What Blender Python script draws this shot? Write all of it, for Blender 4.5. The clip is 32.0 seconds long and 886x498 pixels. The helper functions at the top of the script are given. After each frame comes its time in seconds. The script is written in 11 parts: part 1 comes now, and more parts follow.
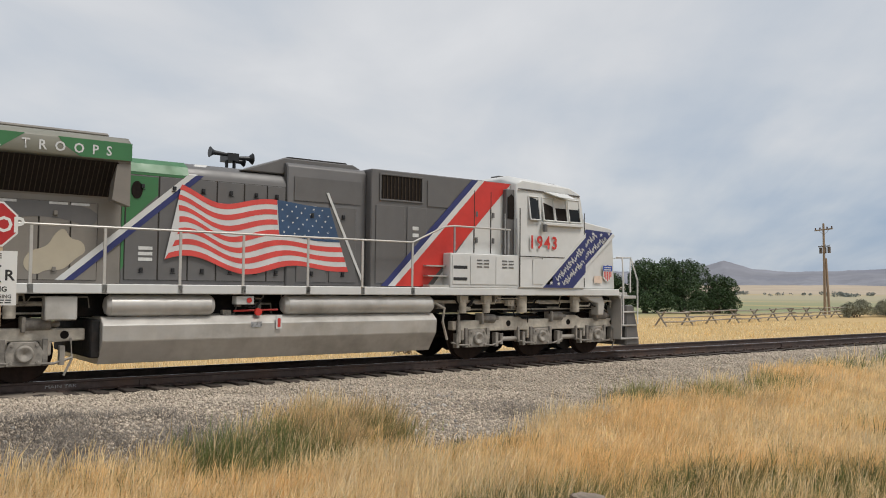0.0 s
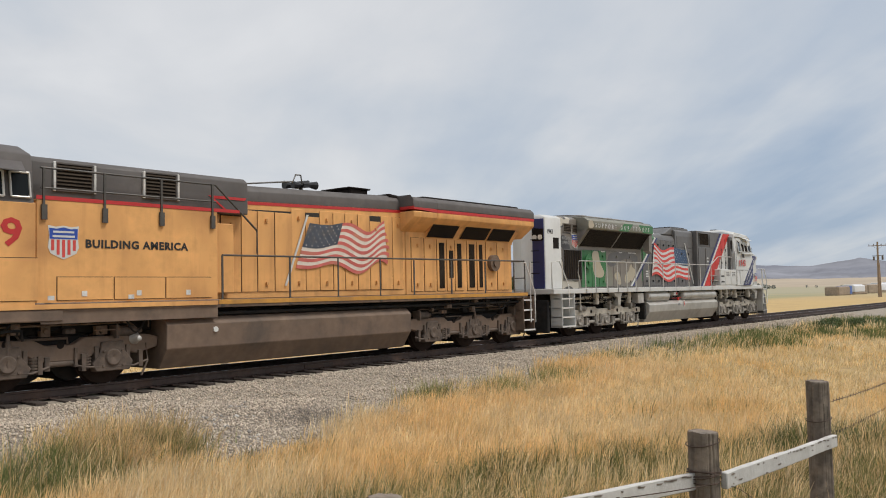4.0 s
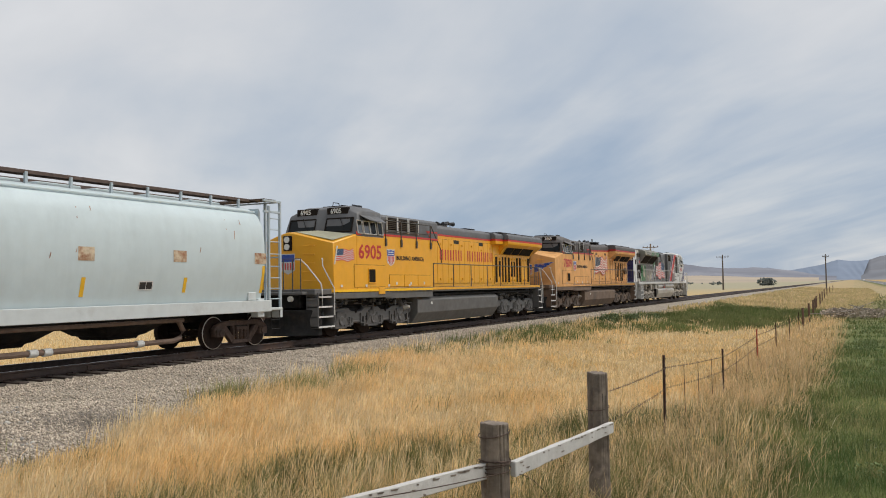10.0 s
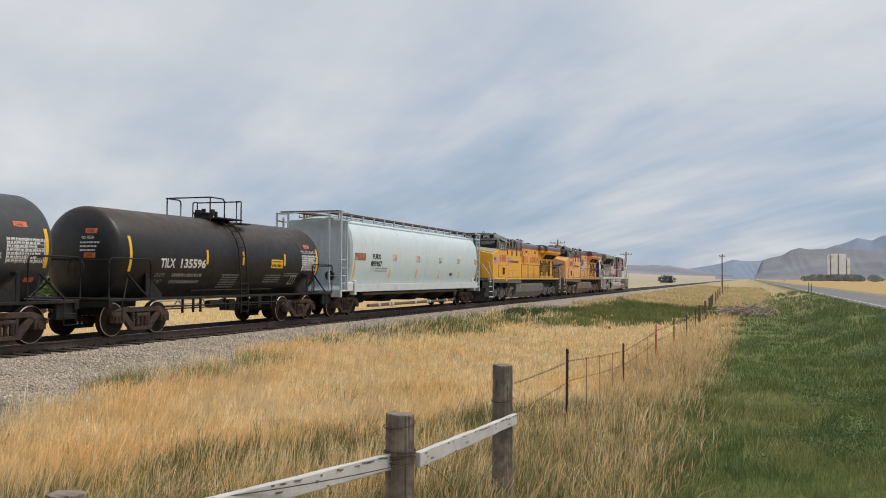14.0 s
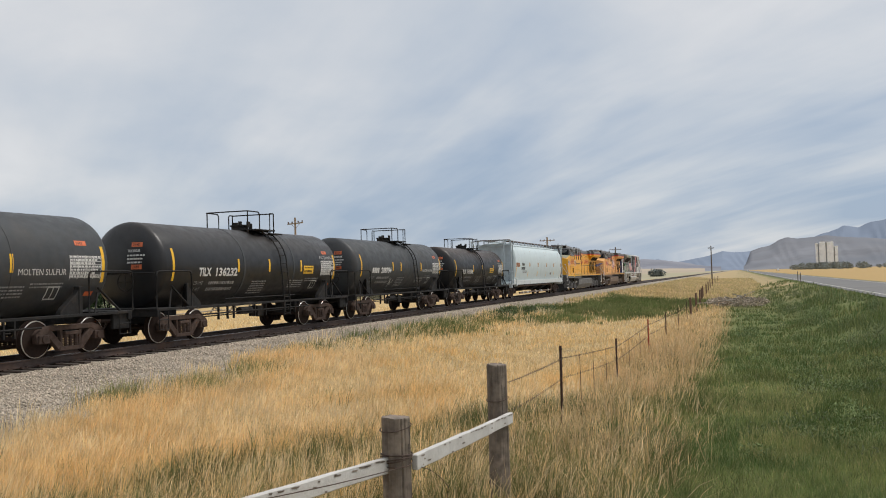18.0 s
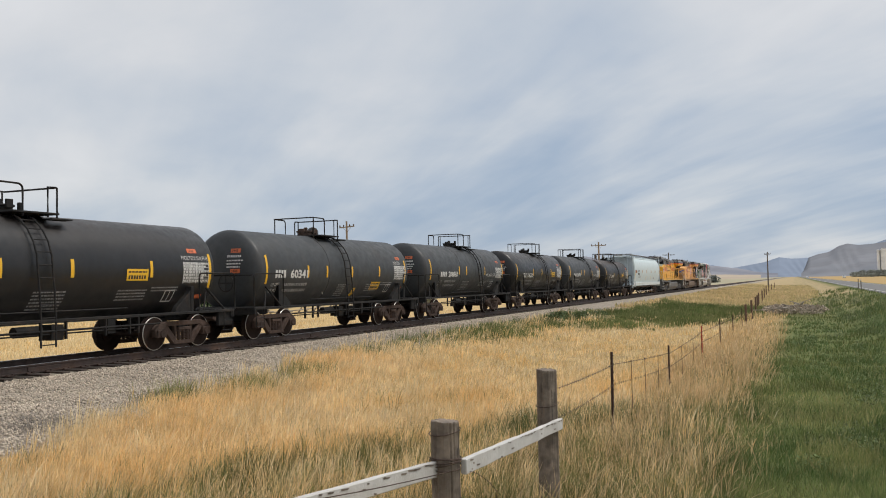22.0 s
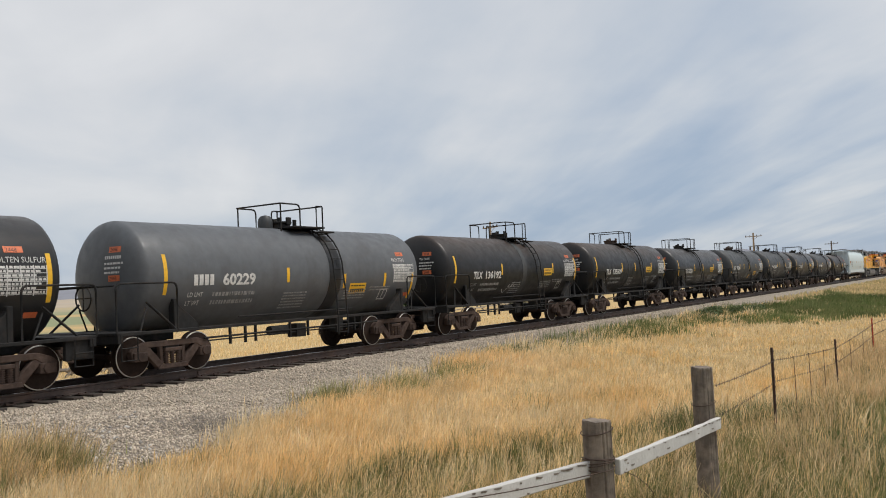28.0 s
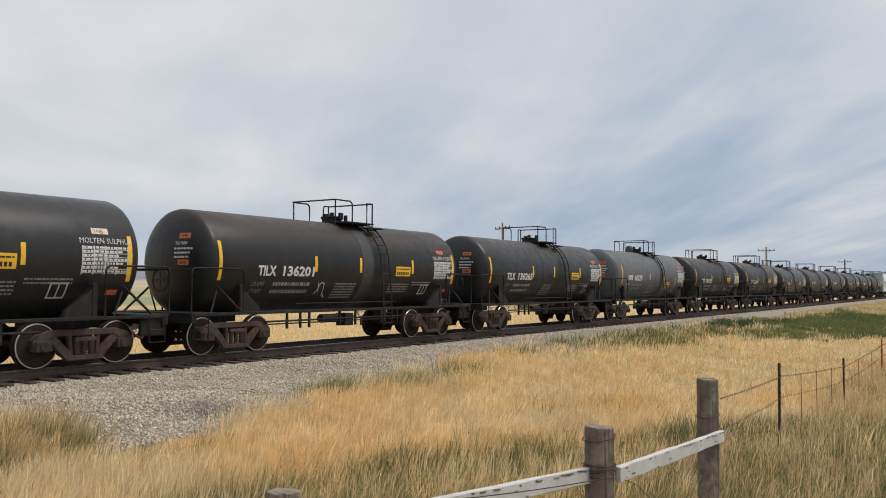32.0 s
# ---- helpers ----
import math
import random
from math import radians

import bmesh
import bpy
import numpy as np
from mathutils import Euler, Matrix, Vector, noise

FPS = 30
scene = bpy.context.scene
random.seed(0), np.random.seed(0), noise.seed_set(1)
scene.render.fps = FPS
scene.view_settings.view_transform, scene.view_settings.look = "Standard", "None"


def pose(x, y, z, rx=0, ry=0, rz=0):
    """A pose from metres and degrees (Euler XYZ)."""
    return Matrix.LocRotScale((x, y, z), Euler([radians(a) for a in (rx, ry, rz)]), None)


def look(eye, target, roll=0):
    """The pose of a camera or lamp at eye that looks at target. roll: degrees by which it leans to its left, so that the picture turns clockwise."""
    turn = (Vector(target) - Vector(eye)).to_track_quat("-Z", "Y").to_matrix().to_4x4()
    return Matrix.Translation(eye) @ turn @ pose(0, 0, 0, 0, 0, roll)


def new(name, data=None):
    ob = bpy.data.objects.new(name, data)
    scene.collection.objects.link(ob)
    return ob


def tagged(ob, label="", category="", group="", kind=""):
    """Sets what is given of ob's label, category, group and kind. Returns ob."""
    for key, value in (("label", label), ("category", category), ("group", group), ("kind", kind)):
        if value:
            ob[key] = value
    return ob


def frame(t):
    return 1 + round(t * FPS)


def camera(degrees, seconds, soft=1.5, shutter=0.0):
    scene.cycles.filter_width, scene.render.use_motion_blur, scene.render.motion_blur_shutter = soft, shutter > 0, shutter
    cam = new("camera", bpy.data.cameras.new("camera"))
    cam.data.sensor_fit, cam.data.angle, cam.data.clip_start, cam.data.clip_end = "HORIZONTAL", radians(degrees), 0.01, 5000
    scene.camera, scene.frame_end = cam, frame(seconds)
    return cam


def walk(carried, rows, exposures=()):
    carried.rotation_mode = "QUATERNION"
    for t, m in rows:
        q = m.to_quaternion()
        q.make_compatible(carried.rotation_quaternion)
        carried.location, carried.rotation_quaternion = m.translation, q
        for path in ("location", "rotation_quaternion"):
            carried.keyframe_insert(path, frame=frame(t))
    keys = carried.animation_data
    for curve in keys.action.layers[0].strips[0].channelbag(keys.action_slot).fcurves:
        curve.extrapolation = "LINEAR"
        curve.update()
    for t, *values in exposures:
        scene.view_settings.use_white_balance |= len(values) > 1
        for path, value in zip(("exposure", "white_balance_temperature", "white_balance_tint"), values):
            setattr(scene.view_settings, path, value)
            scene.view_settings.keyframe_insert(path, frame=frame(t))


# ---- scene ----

# ---- camera: a phone held by hand beside a private crossing ----
TRACK_Y = 16.414      # centre line of the track; rail top is z = 0, the train runs along +x
EYE = (0.0, 0.0, 1.617)


def aim(yaw, pitch, roll):
    """A pose at EYE that looks yaw degrees left of +y and pitch degrees up; roll turns the picture clockwise."""
    ya, pa = radians(yaw), radians(pitch)
    ahead = Vector((-math.sin(ya) * math.cos(pa), math.cos(ya) * math.cos(pa), math.sin(pa)))
    return look(EYE, Vector(EYE) + ahead * 50, roll)


# seconds, yaw, pitch, roll
PATH = [
    (0, -36.98, 2.72, 0.52),
    (0.5, -43.40, 2.35, 0.12),
    (1, -45.91, 2.16, 0.30),
    (1.5, -47.58, 2.27, 0.98),
    (2, -49.95, 2.29, 1.13),
    (2.5, -51.81, 2.18, 0.31),
    (3, -51.44, 2.48, -0.59),
    (3.5, -50.80, 2.99, -1.22),
    (5.5, -51.16, 2.48, -0.77),
    (6, -50.75, 2.45, -0.87),
    (6.5, -51.17, 2.69, -1.07),
    (7, -51.85, 3.04, -0.96),
    (7.5, -52.28, 3.11, -0.94),
    (8, -52.68, 2.98, -1.05),
    (8.5, -54.07, 2.93, -0.85),
    (9, -58.26, 3.06, -0.67),
    (9.5, -62.04, 2.84, -0.56),
    (10, -64.22, 2.47, -0.92),
    (10.5, -64.93, 2.31, -1.85),
    (11, -65.07, 2.27, -2.31),
    (11.5, -65.37, 2.26, -2.00),
    (12, -66.19, 2.17, -2.04),
    (12.5, -66.89, 1.99, -1.65),
    (13, -67.55, 1.94, -0.68),
    (13.5, -68.84, 1.89, 0.29),
    (14, -70.25, 1.85, 0.40),
    (14.5, -71.20, 2.04, 0.45),
    (16.5, -72.19, 2.11, -0.62),
    (17, -72.02, 2.10, -0.70),
    (17.5, -71.55, 2.01, -1.03),
    (18, -70.94, 1.94, -1.62),
    (18.5, -70.34, 1.93, -1.63),
    (19, -70.41, 2.08, -1.23),
    (19.5, -70.63, 2.42, -0.52),
    (20, -70.21, 2.69, -0.62),
    (20.5, -69.40, 2.74, -0.71),
    (21, -68.72, 2.49, -1.03),
    (21.5, -68.04, 2.39, -1.45),
    (22, -67.56, 2.30, -1.13),
    (22.5, -67.30, 2.31, -0.63),
    (23, -67.08, 2.13, -0.62),
    (23.5, -66.42, 1.88, -1.01),
    (24, -66.00, 1.69, -1.07),
    (24.5, -65.65, 1.70, -0.93),
    (26.5, -63.09, 1.97, -0.90),
    (27, -62.01, 2.42, -1.34),
    (27.5, -59.94, 2.84, -2.52),
    (28, -57.87, 2.60, -2.77),
    (28.5, -57.25, 2.74, -3.16),
    (29, -57.95, 3.22, -3.27),
    (29.5, -58.81, 3.28, -2.04),
    (30, -59.55, 3.57, -1.19),
    (30.5, -59.78, 3.92, -0.56),
    (31, -59.09, 3.66, -0.39),
    (31.5, -58.02, 3.06, -0.24),
    (32, -57.11, 2.51, 0.13),
]

cam = camera(55.01, 32.0, soft=1.0)
walk(cam, [(t, aim(a, b, c)) for t, a, b, c in PATH], [(0.0, -0.04), (2.0, 0.0), (8.0, 0.0), (10.0, -0.05), (12.5, 0.0), (32.0, 0.0)])

# metres that the train has gone along the track, by seconds
RUN = [(0, -110.413), (2, -96.883), (4, -83.265), (6, -69.553), (8, -55.752), (10, -41.876), (12, -27.943), (14, -13.976), (16, 0.0), (18, 13.959), (20, 27.877), (22, 41.732), (24, 55.507), (26, 69.191), (28, 82.781), (30, 96.284), (32, 109.721)]

# ---- world and light: a bright overcast afternoon ----
def world_sky():
    w = bpy.data.worlds.new("overcast_sky")
    scene.world = w
    w.use_nodes = True
    nt = w.node_tree
    N, L = nt.nodes, nt.links
    N.clear()
    out, bg = N.new("ShaderNodeOutputWorld"), N.new("ShaderNodeBackground")
    sky = N.new("ShaderNodeTexSky")
    sky.sky_type, sky.sun_disc = "NISHITA", False
    sky.sun_elevation, sky.sun_rotation = radians(60), radians(152)
    tc = N.new("ShaderNodeTexCoord")
    sep = N.new("ShaderNodeSeparateXYZ")
    L.new(tc.outputs["Generated"], sep.inputs[0])

    def math_(op, a, b=None, c=None, clamp=False):
        n = N.new("ShaderNodeMath")
        n.operation, n.use_clamp = op, clamp
        for i, v in enumerate((a, b, c)):
            if v is None:
                continue
            if isinstance(v, (int, float)):
                n.inputs[i].default_value = v
            else:
                L.new(v, n.inputs[i])
        return n.outputs[0]

    # clouds lie on a flat layer: project the direction onto it
    up = math_("MAXIMUM", sep.outputs[2], 0.02)
    den = math_("ADD", up, 0.20)
    u = math_("DIVIDE", sep.outputs[0], den)
    v = math_("DIVIDE", sep.outputs[1], den)
    comb = N.new("ShaderNodeCombineXYZ")
    L.new(u, comb.inputs[0])
    L.new(v, comb.inputs[1])

    def noise_(scale, detail, rough, offset, stretch=(1, 1, 1), distort=0.0):
        # bands of cloud run along the bearing of 43 degrees
        mp = N.new("ShaderNodeMapping")
        mp.vector_type = "TEXTURE"
        mp.inputs["Location"].default_value = offset
        mp.inputs["Rotation"].default_value = (0, 0, radians(47))
        mp.inputs["Scale"].default_value = stretch
        L.new(comb.outputs[0], mp.inputs["Vector"])
        n = N.new("ShaderNodeTexNoise")
        n.inputs["Scale"].default_value, n.inputs["Detail"].default_value = scale, detail
        n.inputs["Roughness"].default_value, n.inputs["Distortion"].default_value = rough, distort
        L.new(mp.outputs[0], n.inputs["Vector"])
        return n.outputs["Fac"]

    big = noise_(0.7, 3, 0.45, (3.1, 0.6, 0), (1.5, 1.0, 1), 0.2)
    mid = noise_(1.5, 6, 0.50, (1.7, 4.2, 0), (1.3, 0.9, 1), 0.35)
    streaks = noise_(1.9, 5, 0.52, (0.4, 1.3, 0), (2.6, 0.6, 1), 0.25)
    # the cover thins out low towards +x, where bluer, streaked sky shows
    low = math_("SUBTRACT", 1.0, math_("MULTIPLY", sep.outputs[2], 2.6), clamp=True)
    east = math_("MULTIPLY_ADD", sep.outputs[0], 2.4, -1.45, clamp=True)
    thin = math_("MULTIPLY", low, east)
    soft = math_("ADD", math_("ADD", math_("MULTIPLY", big, 0.40), math_("MULTIPLY", mid, 0.34)), 0.137)
    wisp = math_("MULTIPLY", math_("SUBTRACT", streaks, 0.5), math_("MULTIPLY_ADD", thin, 0.9, 0.05))
    mix = math_("ADD", math_("ADD", soft, 0.003), math_("MULTIPLY", wisp, 0.62))
    haze = math_("MULTIPLY", math_("MULTIPLY", low, low), math_("MULTIPLY", low, 0.062))
    cover = math_("SUBTRACT", math_("SUBTRACT", mix, math_("MULTIPLY", thin, 0.15)), haze)
    # pale mist along the horizon
    mist = math_("MULTIPLY", math_("SUBTRACT", 1.0, math_("MULTIPLY", sep.outputs[2], 18.0), clamp=True), 0.055)
    cover = math_("ADD", cover, mist)
    ramp = N.new("ShaderNodeValToRGB")
    e = ramp.color_ramp.elements
    e[0].position, e[0].color = 0.30, (0.36, 0.45, 0.58, 1)
    e[1].position, e[1].color = 0.68, (0.87, 0.87, 0.88, 1)
    for p, c in ((0.38, (0.46, 0.53, 0.63, 1)), (0.45, (0.575, 0.62, 0.68, 1)), (0.53, (0.70, 0.715, 0.74, 1)), (0.59, (0.78, 0.786, 0.80, 1))):
        k = ramp.color_ramp.elements.new(p)
        k.color = c
    L.new(cover, ramp.inputs[0])
    # a little of the clear sky's own light in the gaps
    hs = N.new("ShaderNodeMixRGB")
    hs.inputs[0].default_value = 0.10
    L.new(ramp.outputs[0], hs.inputs[1])
    sc = N.new("ShaderNodeMixRGB")
    sc.blend_type = "MULTIPLY"
    sc.inputs[0].default_value = 1.0
    sc.inputs[2].default_value = (0.10, 0.10, 0.10, 1)
    L.new(sky.outputs[0], sc.inputs[1])
    L.new(sc.outputs[0], hs.inputs[2])
    L.new(hs.outputs[0], bg.inputs["Color"])
    bg.inputs["Strength"].default_value = 1.0
    L.new(bg.outputs[0], out.inputs[0])


world_sky()
sun = new("sun", bpy.data.lights.new("sun", "SUN"))
sun.data.energy, sun.data.angle, sun.data.color = 2.4, radians(16), (1.0, 0.955, 0.89)
sun.matrix_world = look((0, 0, 60), (-16, 30, 0))
scene.view_settings.exposure = 0.0

# ---- mesh helpers ----
class Mesh:
    """Vertices and faces gathered piece by piece."""

    def __init__(self):
        self.v, self.f, self.m = [], [], []
        self.slot = 0

    def add(self, vs, fs):
        o = len(self.v)
        self.v += [tuple(p) for p in vs]
        self.f += [tuple(o + i for i in f) for f in fs]
        self.m += [self.slot] * len(fs)
        return self

    def box(self, x0, x1, y0, y1, z0, z1):
        vs = [(x, y, z) for x in (x0, x1) for y in (y0, y1) for z in (z0, z1)]
        return self.add(vs, [(0, 1, 3, 2), (4, 6, 7, 5), (0, 4, 5, 1), (2, 3, 7, 6), (0, 2, 6, 4), (1, 5, 7, 3)])

    def prism(self, pts, y0, y1):
        """An outline in x and z, drawn out along y."""
        n = len(pts)
        vs = [(x, y0, z) for x, z in pts] + [(x, y1, z) for x, z in pts]
        fs = [tuple(range(n)), tuple(range(2 * n - 1, n - 1, -1))]
        return self.add(vs, fs + [(i, i + n, (i + 1) % n + n, (i + 1) % n) for i in range(n)])

    def sweep(self, pts, x0, x1):
        """An outline in y and z, drawn out along x."""
        n = len(pts)
        vs = [(x0, y, z) for y, z in pts] + [(x1, y, z) for y, z in pts]
        fs = [tuple(range(n - 1, -1, -1)), tuple(range(n, 2 * n))]
        return self.add(vs, fs + [(i, (i + 1) % n, (i + 1) % n + n, i + n) for i in range(n)])

    def loft(self, rings, caps=True):
        n = len(rings[0])
        vs = [p for r in rings for p in r]
        fs = []
        for k in range(len(rings) - 1):
            a, b = k * n, k * n + n
            fs += [(a + i, a + (i + 1) % n, b + (i + 1) % n, b + i) for i in range(n)]
        if caps:
            fs += [tuple(range(n - 1, -1, -1)), tuple(range(len(vs) - n, len(vs)))]
        return self.add(vs, fs)

    def tube(self, path, r, n=8):
        """A round bar along a line of points."""
        path = [Vector(p) for p in path]
        rings = []
        for i, p in enumerate(path):
            a = path[max(i - 1, 0)]
            b = path[min(i + 1, len(path) - 1)]
            d = (b - a).normalized()
            side = d.cross(Vector((0, 0, 1)))
            if side.length < 1e-3:
                side = Vector((1, 0, 0))
            side.normalize()
            up = side.cross(d)
            rings.append([p + (side * math.cos(t) + up * math.sin(t)) * r for t in (2 * math.pi * k / n for k in range(n))])
        return self.loft(rings)

    def cyl(self, p0, p1, r, n=16, r1=None):
        p0, p1 = Vector(p0), Vector(p1)
        d = (p1 - p0).normalized()
        side = d.cross(Vector((0, 0, 1)))
        if side.length < 1e-3:
            side = Vector((1, 0, 0))
        side.normalize()
        up = side.cross(d)
        ring = lambda p, q: [p + (side * math.cos(t) + up * math.sin(t)) * q for t in (2 * math.pi * k / n for k in range(n))]
        return self.loft([ring(p0, r), ring(p1, r if r1 is None else r1)])

    def lathe_y(self, cx, cz, prof, n=28):
        """A profile of (y, radius) turned round an axle along y."""
        rings = [[(cx + r * math.cos(t), y, cz + r * math.sin(t)) for t in (2 * math.pi * k / n for k in range(n))] for y, r in prof]
        return self.loft(rings)

    def plate(self, pts, depth=0.008):
        """A flat shape in x and z that stands depth proud of y = 0 towards -y."""
        return self.prism(pts, -depth, 0.0)


def mesh_of(name, M, bevel=0.0, smooth=True, segments=1):
    me = bpy.data.meshes.new(name)
    bm = bmesh.new()
    vs = [bm.verts.new(p) for p in M.v]
    for f, s in zip(M.f, M.m):
        if len(set(f)) > 2:
            try:
                bm.faces.new([vs[i] for i in f]).material_index = s
            except ValueError:
                pass
    bmesh.ops.recalc_face_normals(bm, faces=bm.faces)
    if bevel:
        es = [e for e in bm.edges if len(e.link_faces) == 2 and e.calc_face_angle(0) > 0.5]
        bmesh.ops.bevel(bm, geom=es, offset=bevel, segments=segments, affect="EDGES", clamp_overlap=True)
    if smooth:
        for f in bm.faces:
            f.smooth = True
        for e in bm.edges:
            e.smooth = not (len(e.link_faces) == 2 and e.calc_face_angle(0) > 0.6)
    bm.to_mesh(me)
    bm.free()
    return me


def part(name, M, material, parent=None, label="", bevel=0.0, smooth=True, at=None):
    """One mesh object under a thing or a part."""
    me = M if isinstance(M, bpy.types.Mesh) else mesh_of(name, M, bevel, smooth)
    if not me.materials:
        for m in material if isinstance(material, (list, tuple)) else (material,):
            me.materials.append(m)
    ob = new(name, me)
    if parent:
        ob.parent = parent
    if at is not None:
        ob.matrix_basis = at
    if label:
        ob["label"] = label
    return ob


def thing(name, label, category, at=None, group="", kind=""):
    """An empty at the base of a thing of many parts."""
    ob = new(name)
    ob.empty_display_size = 0.3
    if at is not None:
        ob.matrix_basis = at
    return tagged(ob, label, category, group, kind)


_letters = {}


def text_mesh(body, size, stretch=1.0, bold=0.0, gap=1.0):
    """Flat letters in x and z, from their lower left corner, as a fresh mesh."""
    key = (body, size, stretch, bold, gap)
    if key in _letters:
        return _letters[key]
    cu = bpy.data.curves.new("letters", "FONT")
    cu.body, cu.size, cu.resolution_u, cu.offset, cu.space_character = body, size * 1.37, 2, bold, gap
    ob = bpy.data.objects.new("letters", cu)
    me = bpy.data.meshes.new_from_object(ob)
    bpy.data.objects.remove(ob)
    bpy.data.curves.remove(cu)
    me.transform(Matrix(((stretch, 0, 0, 0), (0, 0, 1, 0), (0, 1, 0, 0), (0, 0, 0, 1))))
    _letters[key] = me
    return me


# ---- materials ----
def material(name, color, rough=0.5, metal=0.0, vary=0.12, scale=6.0, dirt=None, dirt_amount=0.0, dirt_scale=1.2,
             bump=0.0, bump_scale=60.0, streak=0.0, random_=0.0, spec=0.5, space="Object", settled=None):
    """A surface with grain at a fine and a coarse scale, and stains of a second colour."""
    m = bpy.data.materials.new(name)
    m.use_nodes = True
    nt = m.node_tree
    N, L = nt.nodes, nt.links
    p = N["Principled BSDF"]
    p.inputs["Roughness"].default_value, p.inputs["Metallic"].default_value = rough, metal
    p.inputs["Specular IOR Level"].default_value = spec
    tc = N.new("ShaderNodeTexCoord")
    co = tc.outputs[space]

    def tex(sc, detail=4, stretch=None):
        n = N.new("ShaderNodeTexNoise")
        n.inputs["Scale"].default_value, n.inputs["Detail"].default_value = sc, detail
        n.inputs["Roughness"].default_value = 0.6
        if stretch:
            mp = N.new("ShaderNodeMapping")
            mp.inputs["Scale"].default_value = stretch
            L.new(co, mp.inputs[0])
            L.new(mp.outputs[0], n.inputs["Vector"])
        else:
            L.new(co, n.inputs["Vector"])
        return n.outputs["Fac"]

    def mixed(fac, a, b, blend="MIX"):
        n = N.new("ShaderNodeMixRGB")
        n.blend_type = blend
        for i, v in enumerate((fac, a, b)):
            if isinstance(v, (int, float)):
                n.inputs[i].default_value = v
            elif isinstance(v, tuple):
                n.inputs[i].default_value = (*v, 1)
            else:
                L.new(v, n.inputs[i])
        return n.outputs[0]

    def span(fac, a, b, lo, hi):
        n = N.new("ShaderNodeMapRange")
        L.new(fac, n.inputs[0])
        for i, v in enumerate((a, b, lo, hi)):
            n.inputs[i + 1].default_value = v
        return n.outputs[0]

    lo, hi = tuple(c * (1 - vary) for c in color), tuple(min(1, c * (1 + vary)) for c in color)
    col = mixed(span(tex(scale, 6), 0.3, 0.7, 0, 1), lo, hi)
    col = mixed(span(tex(scale * 0.17, 3), 0.35, 0.65, 0, 0.5), col, tuple(c * (1 - vary * 0.8) for c in color))
    if dirt and dirt_amount:
        col = mixed(span(tex(dirt_scale, 7), 0.62 - 0.3 * dirt_amount, 0.78 - 0.15 * dirt_amount, 0, min(1, dirt_amount * 1.6)), col, dirt)
    if dirt and streak:
        col = mixed(span(tex(2.2, 5, (1.0, 1.0, 0.10)), 0.48, 0.75, 0, streak), col, dirt)
    if random_:
        oi = N.new("ShaderNodeObjectInfo")
        col = mixed(1.0, col, mixed(oi.outputs["Random"], tuple([1 - random_] * 3), tuple([1 + random_ * 0.6] * 3)), "MULTIPLY")
    if settled:
        # dust that has settled on the faces that look up
        g = N.new("ShaderNodeNewGeometry")
        sp = N.new("ShaderNodeSeparateXYZ")
        L.new(g.outputs["Normal"], sp.inputs[0])
        k = N.new("ShaderNodeMath")
        k.operation = "MULTIPLY"
        L.new(span(sp.outputs[2], 0.25, 0.95, 0, settled[1]), k.inputs[0])
        L.new(span(tex(1.1, 7, (0.35, 1, 1)), 0.35, 0.62, 0.15, 1), k.inputs[1])
        col = mixed(k.outputs[0], col, settled[0])
    L.new(col, p.inputs["Base Color"])
    rr = span(tex(scale * 0.8, 4), 0.3, 0.7, max(0.03, rough - 0.1), min(1, rough + 0.12))
    L.new(rr, p.inputs["Roughness"])
    if bump:
        b = N.new("ShaderNodeBump")
        b.inputs["Strength"].default_value, b.inputs["Distance"].default_value = bump, 0.01
        L.new(tex(bump_scale, 5), b.inputs["Height"])
        L.new(b.outputs[0], p.inputs["Normal"])
    return m

# ---- ground ----
def step(a, b, x):
    t = np.clip((np.asarray(x, float) - a) / (b - a), 0, 1)
    return t * t * (3 - 2 * t)


def lumps(x, y, s, seed=0.0):
    """Cheap smooth unevenness between about -1 and 1."""
    x, y = np.asarray(x, float) / s, np.asarray(y, float) / s
    return (np.sin(x * 1.7 + 1.3 * np.sin(y * 0.9 + seed) + seed * 3.1) + np.sin(y * 2.1 + 1.7 * np.sin(x * 0.8 - seed) + seed) + np.sin((x + y) * 1.1 + seed * 5.0)) / 3


def ground_z(x, y):
    x, y = np.asarray(x, float), np.asarray(y, float)
    z = np.full(np.broadcast(x, y).shape, -0.74)
    z = z + 0.36 * step(14, 3, x) * step(7.5, 12.5, y) * step(24, 18, y)      # the crossing's approach
    z = z + 0.22 * step(9.5, 13.2, y) * step(40, 34, y) * step(19.5, 19.0, y)
    z = z + 0.72 * step(5.0, 1.5, np.hypot(x, y + 1.0))                  # the bank on which the camera stands
    z = z + 0.30 * step(-5.0, -7.5, y) * step(-40, -30, y)              # the highway's low bank
    z = z - 0.10 * step(-1.0, -3.0, y) * step(-6, -4.5, y)
    z = z - 0.38 * step(11, 44, x) * step(10.5, 6.0, y) * step(-6, -2, y)     # the field falls away along the fence
    z = z + (0.16 + 0.20 * lumps(x, y, 2.4, 7.0)) * step(-1.8, -4.2, y) * step(-9.0, -6.0, y) * step(10, 14, x) * step(160, 110, x)   # weedy mounds on the verge
    z = z + 0.05 * lumps(x, y, 1.9) + 0.035 * lumps(x, y, 0.7, 2.0)
    return z


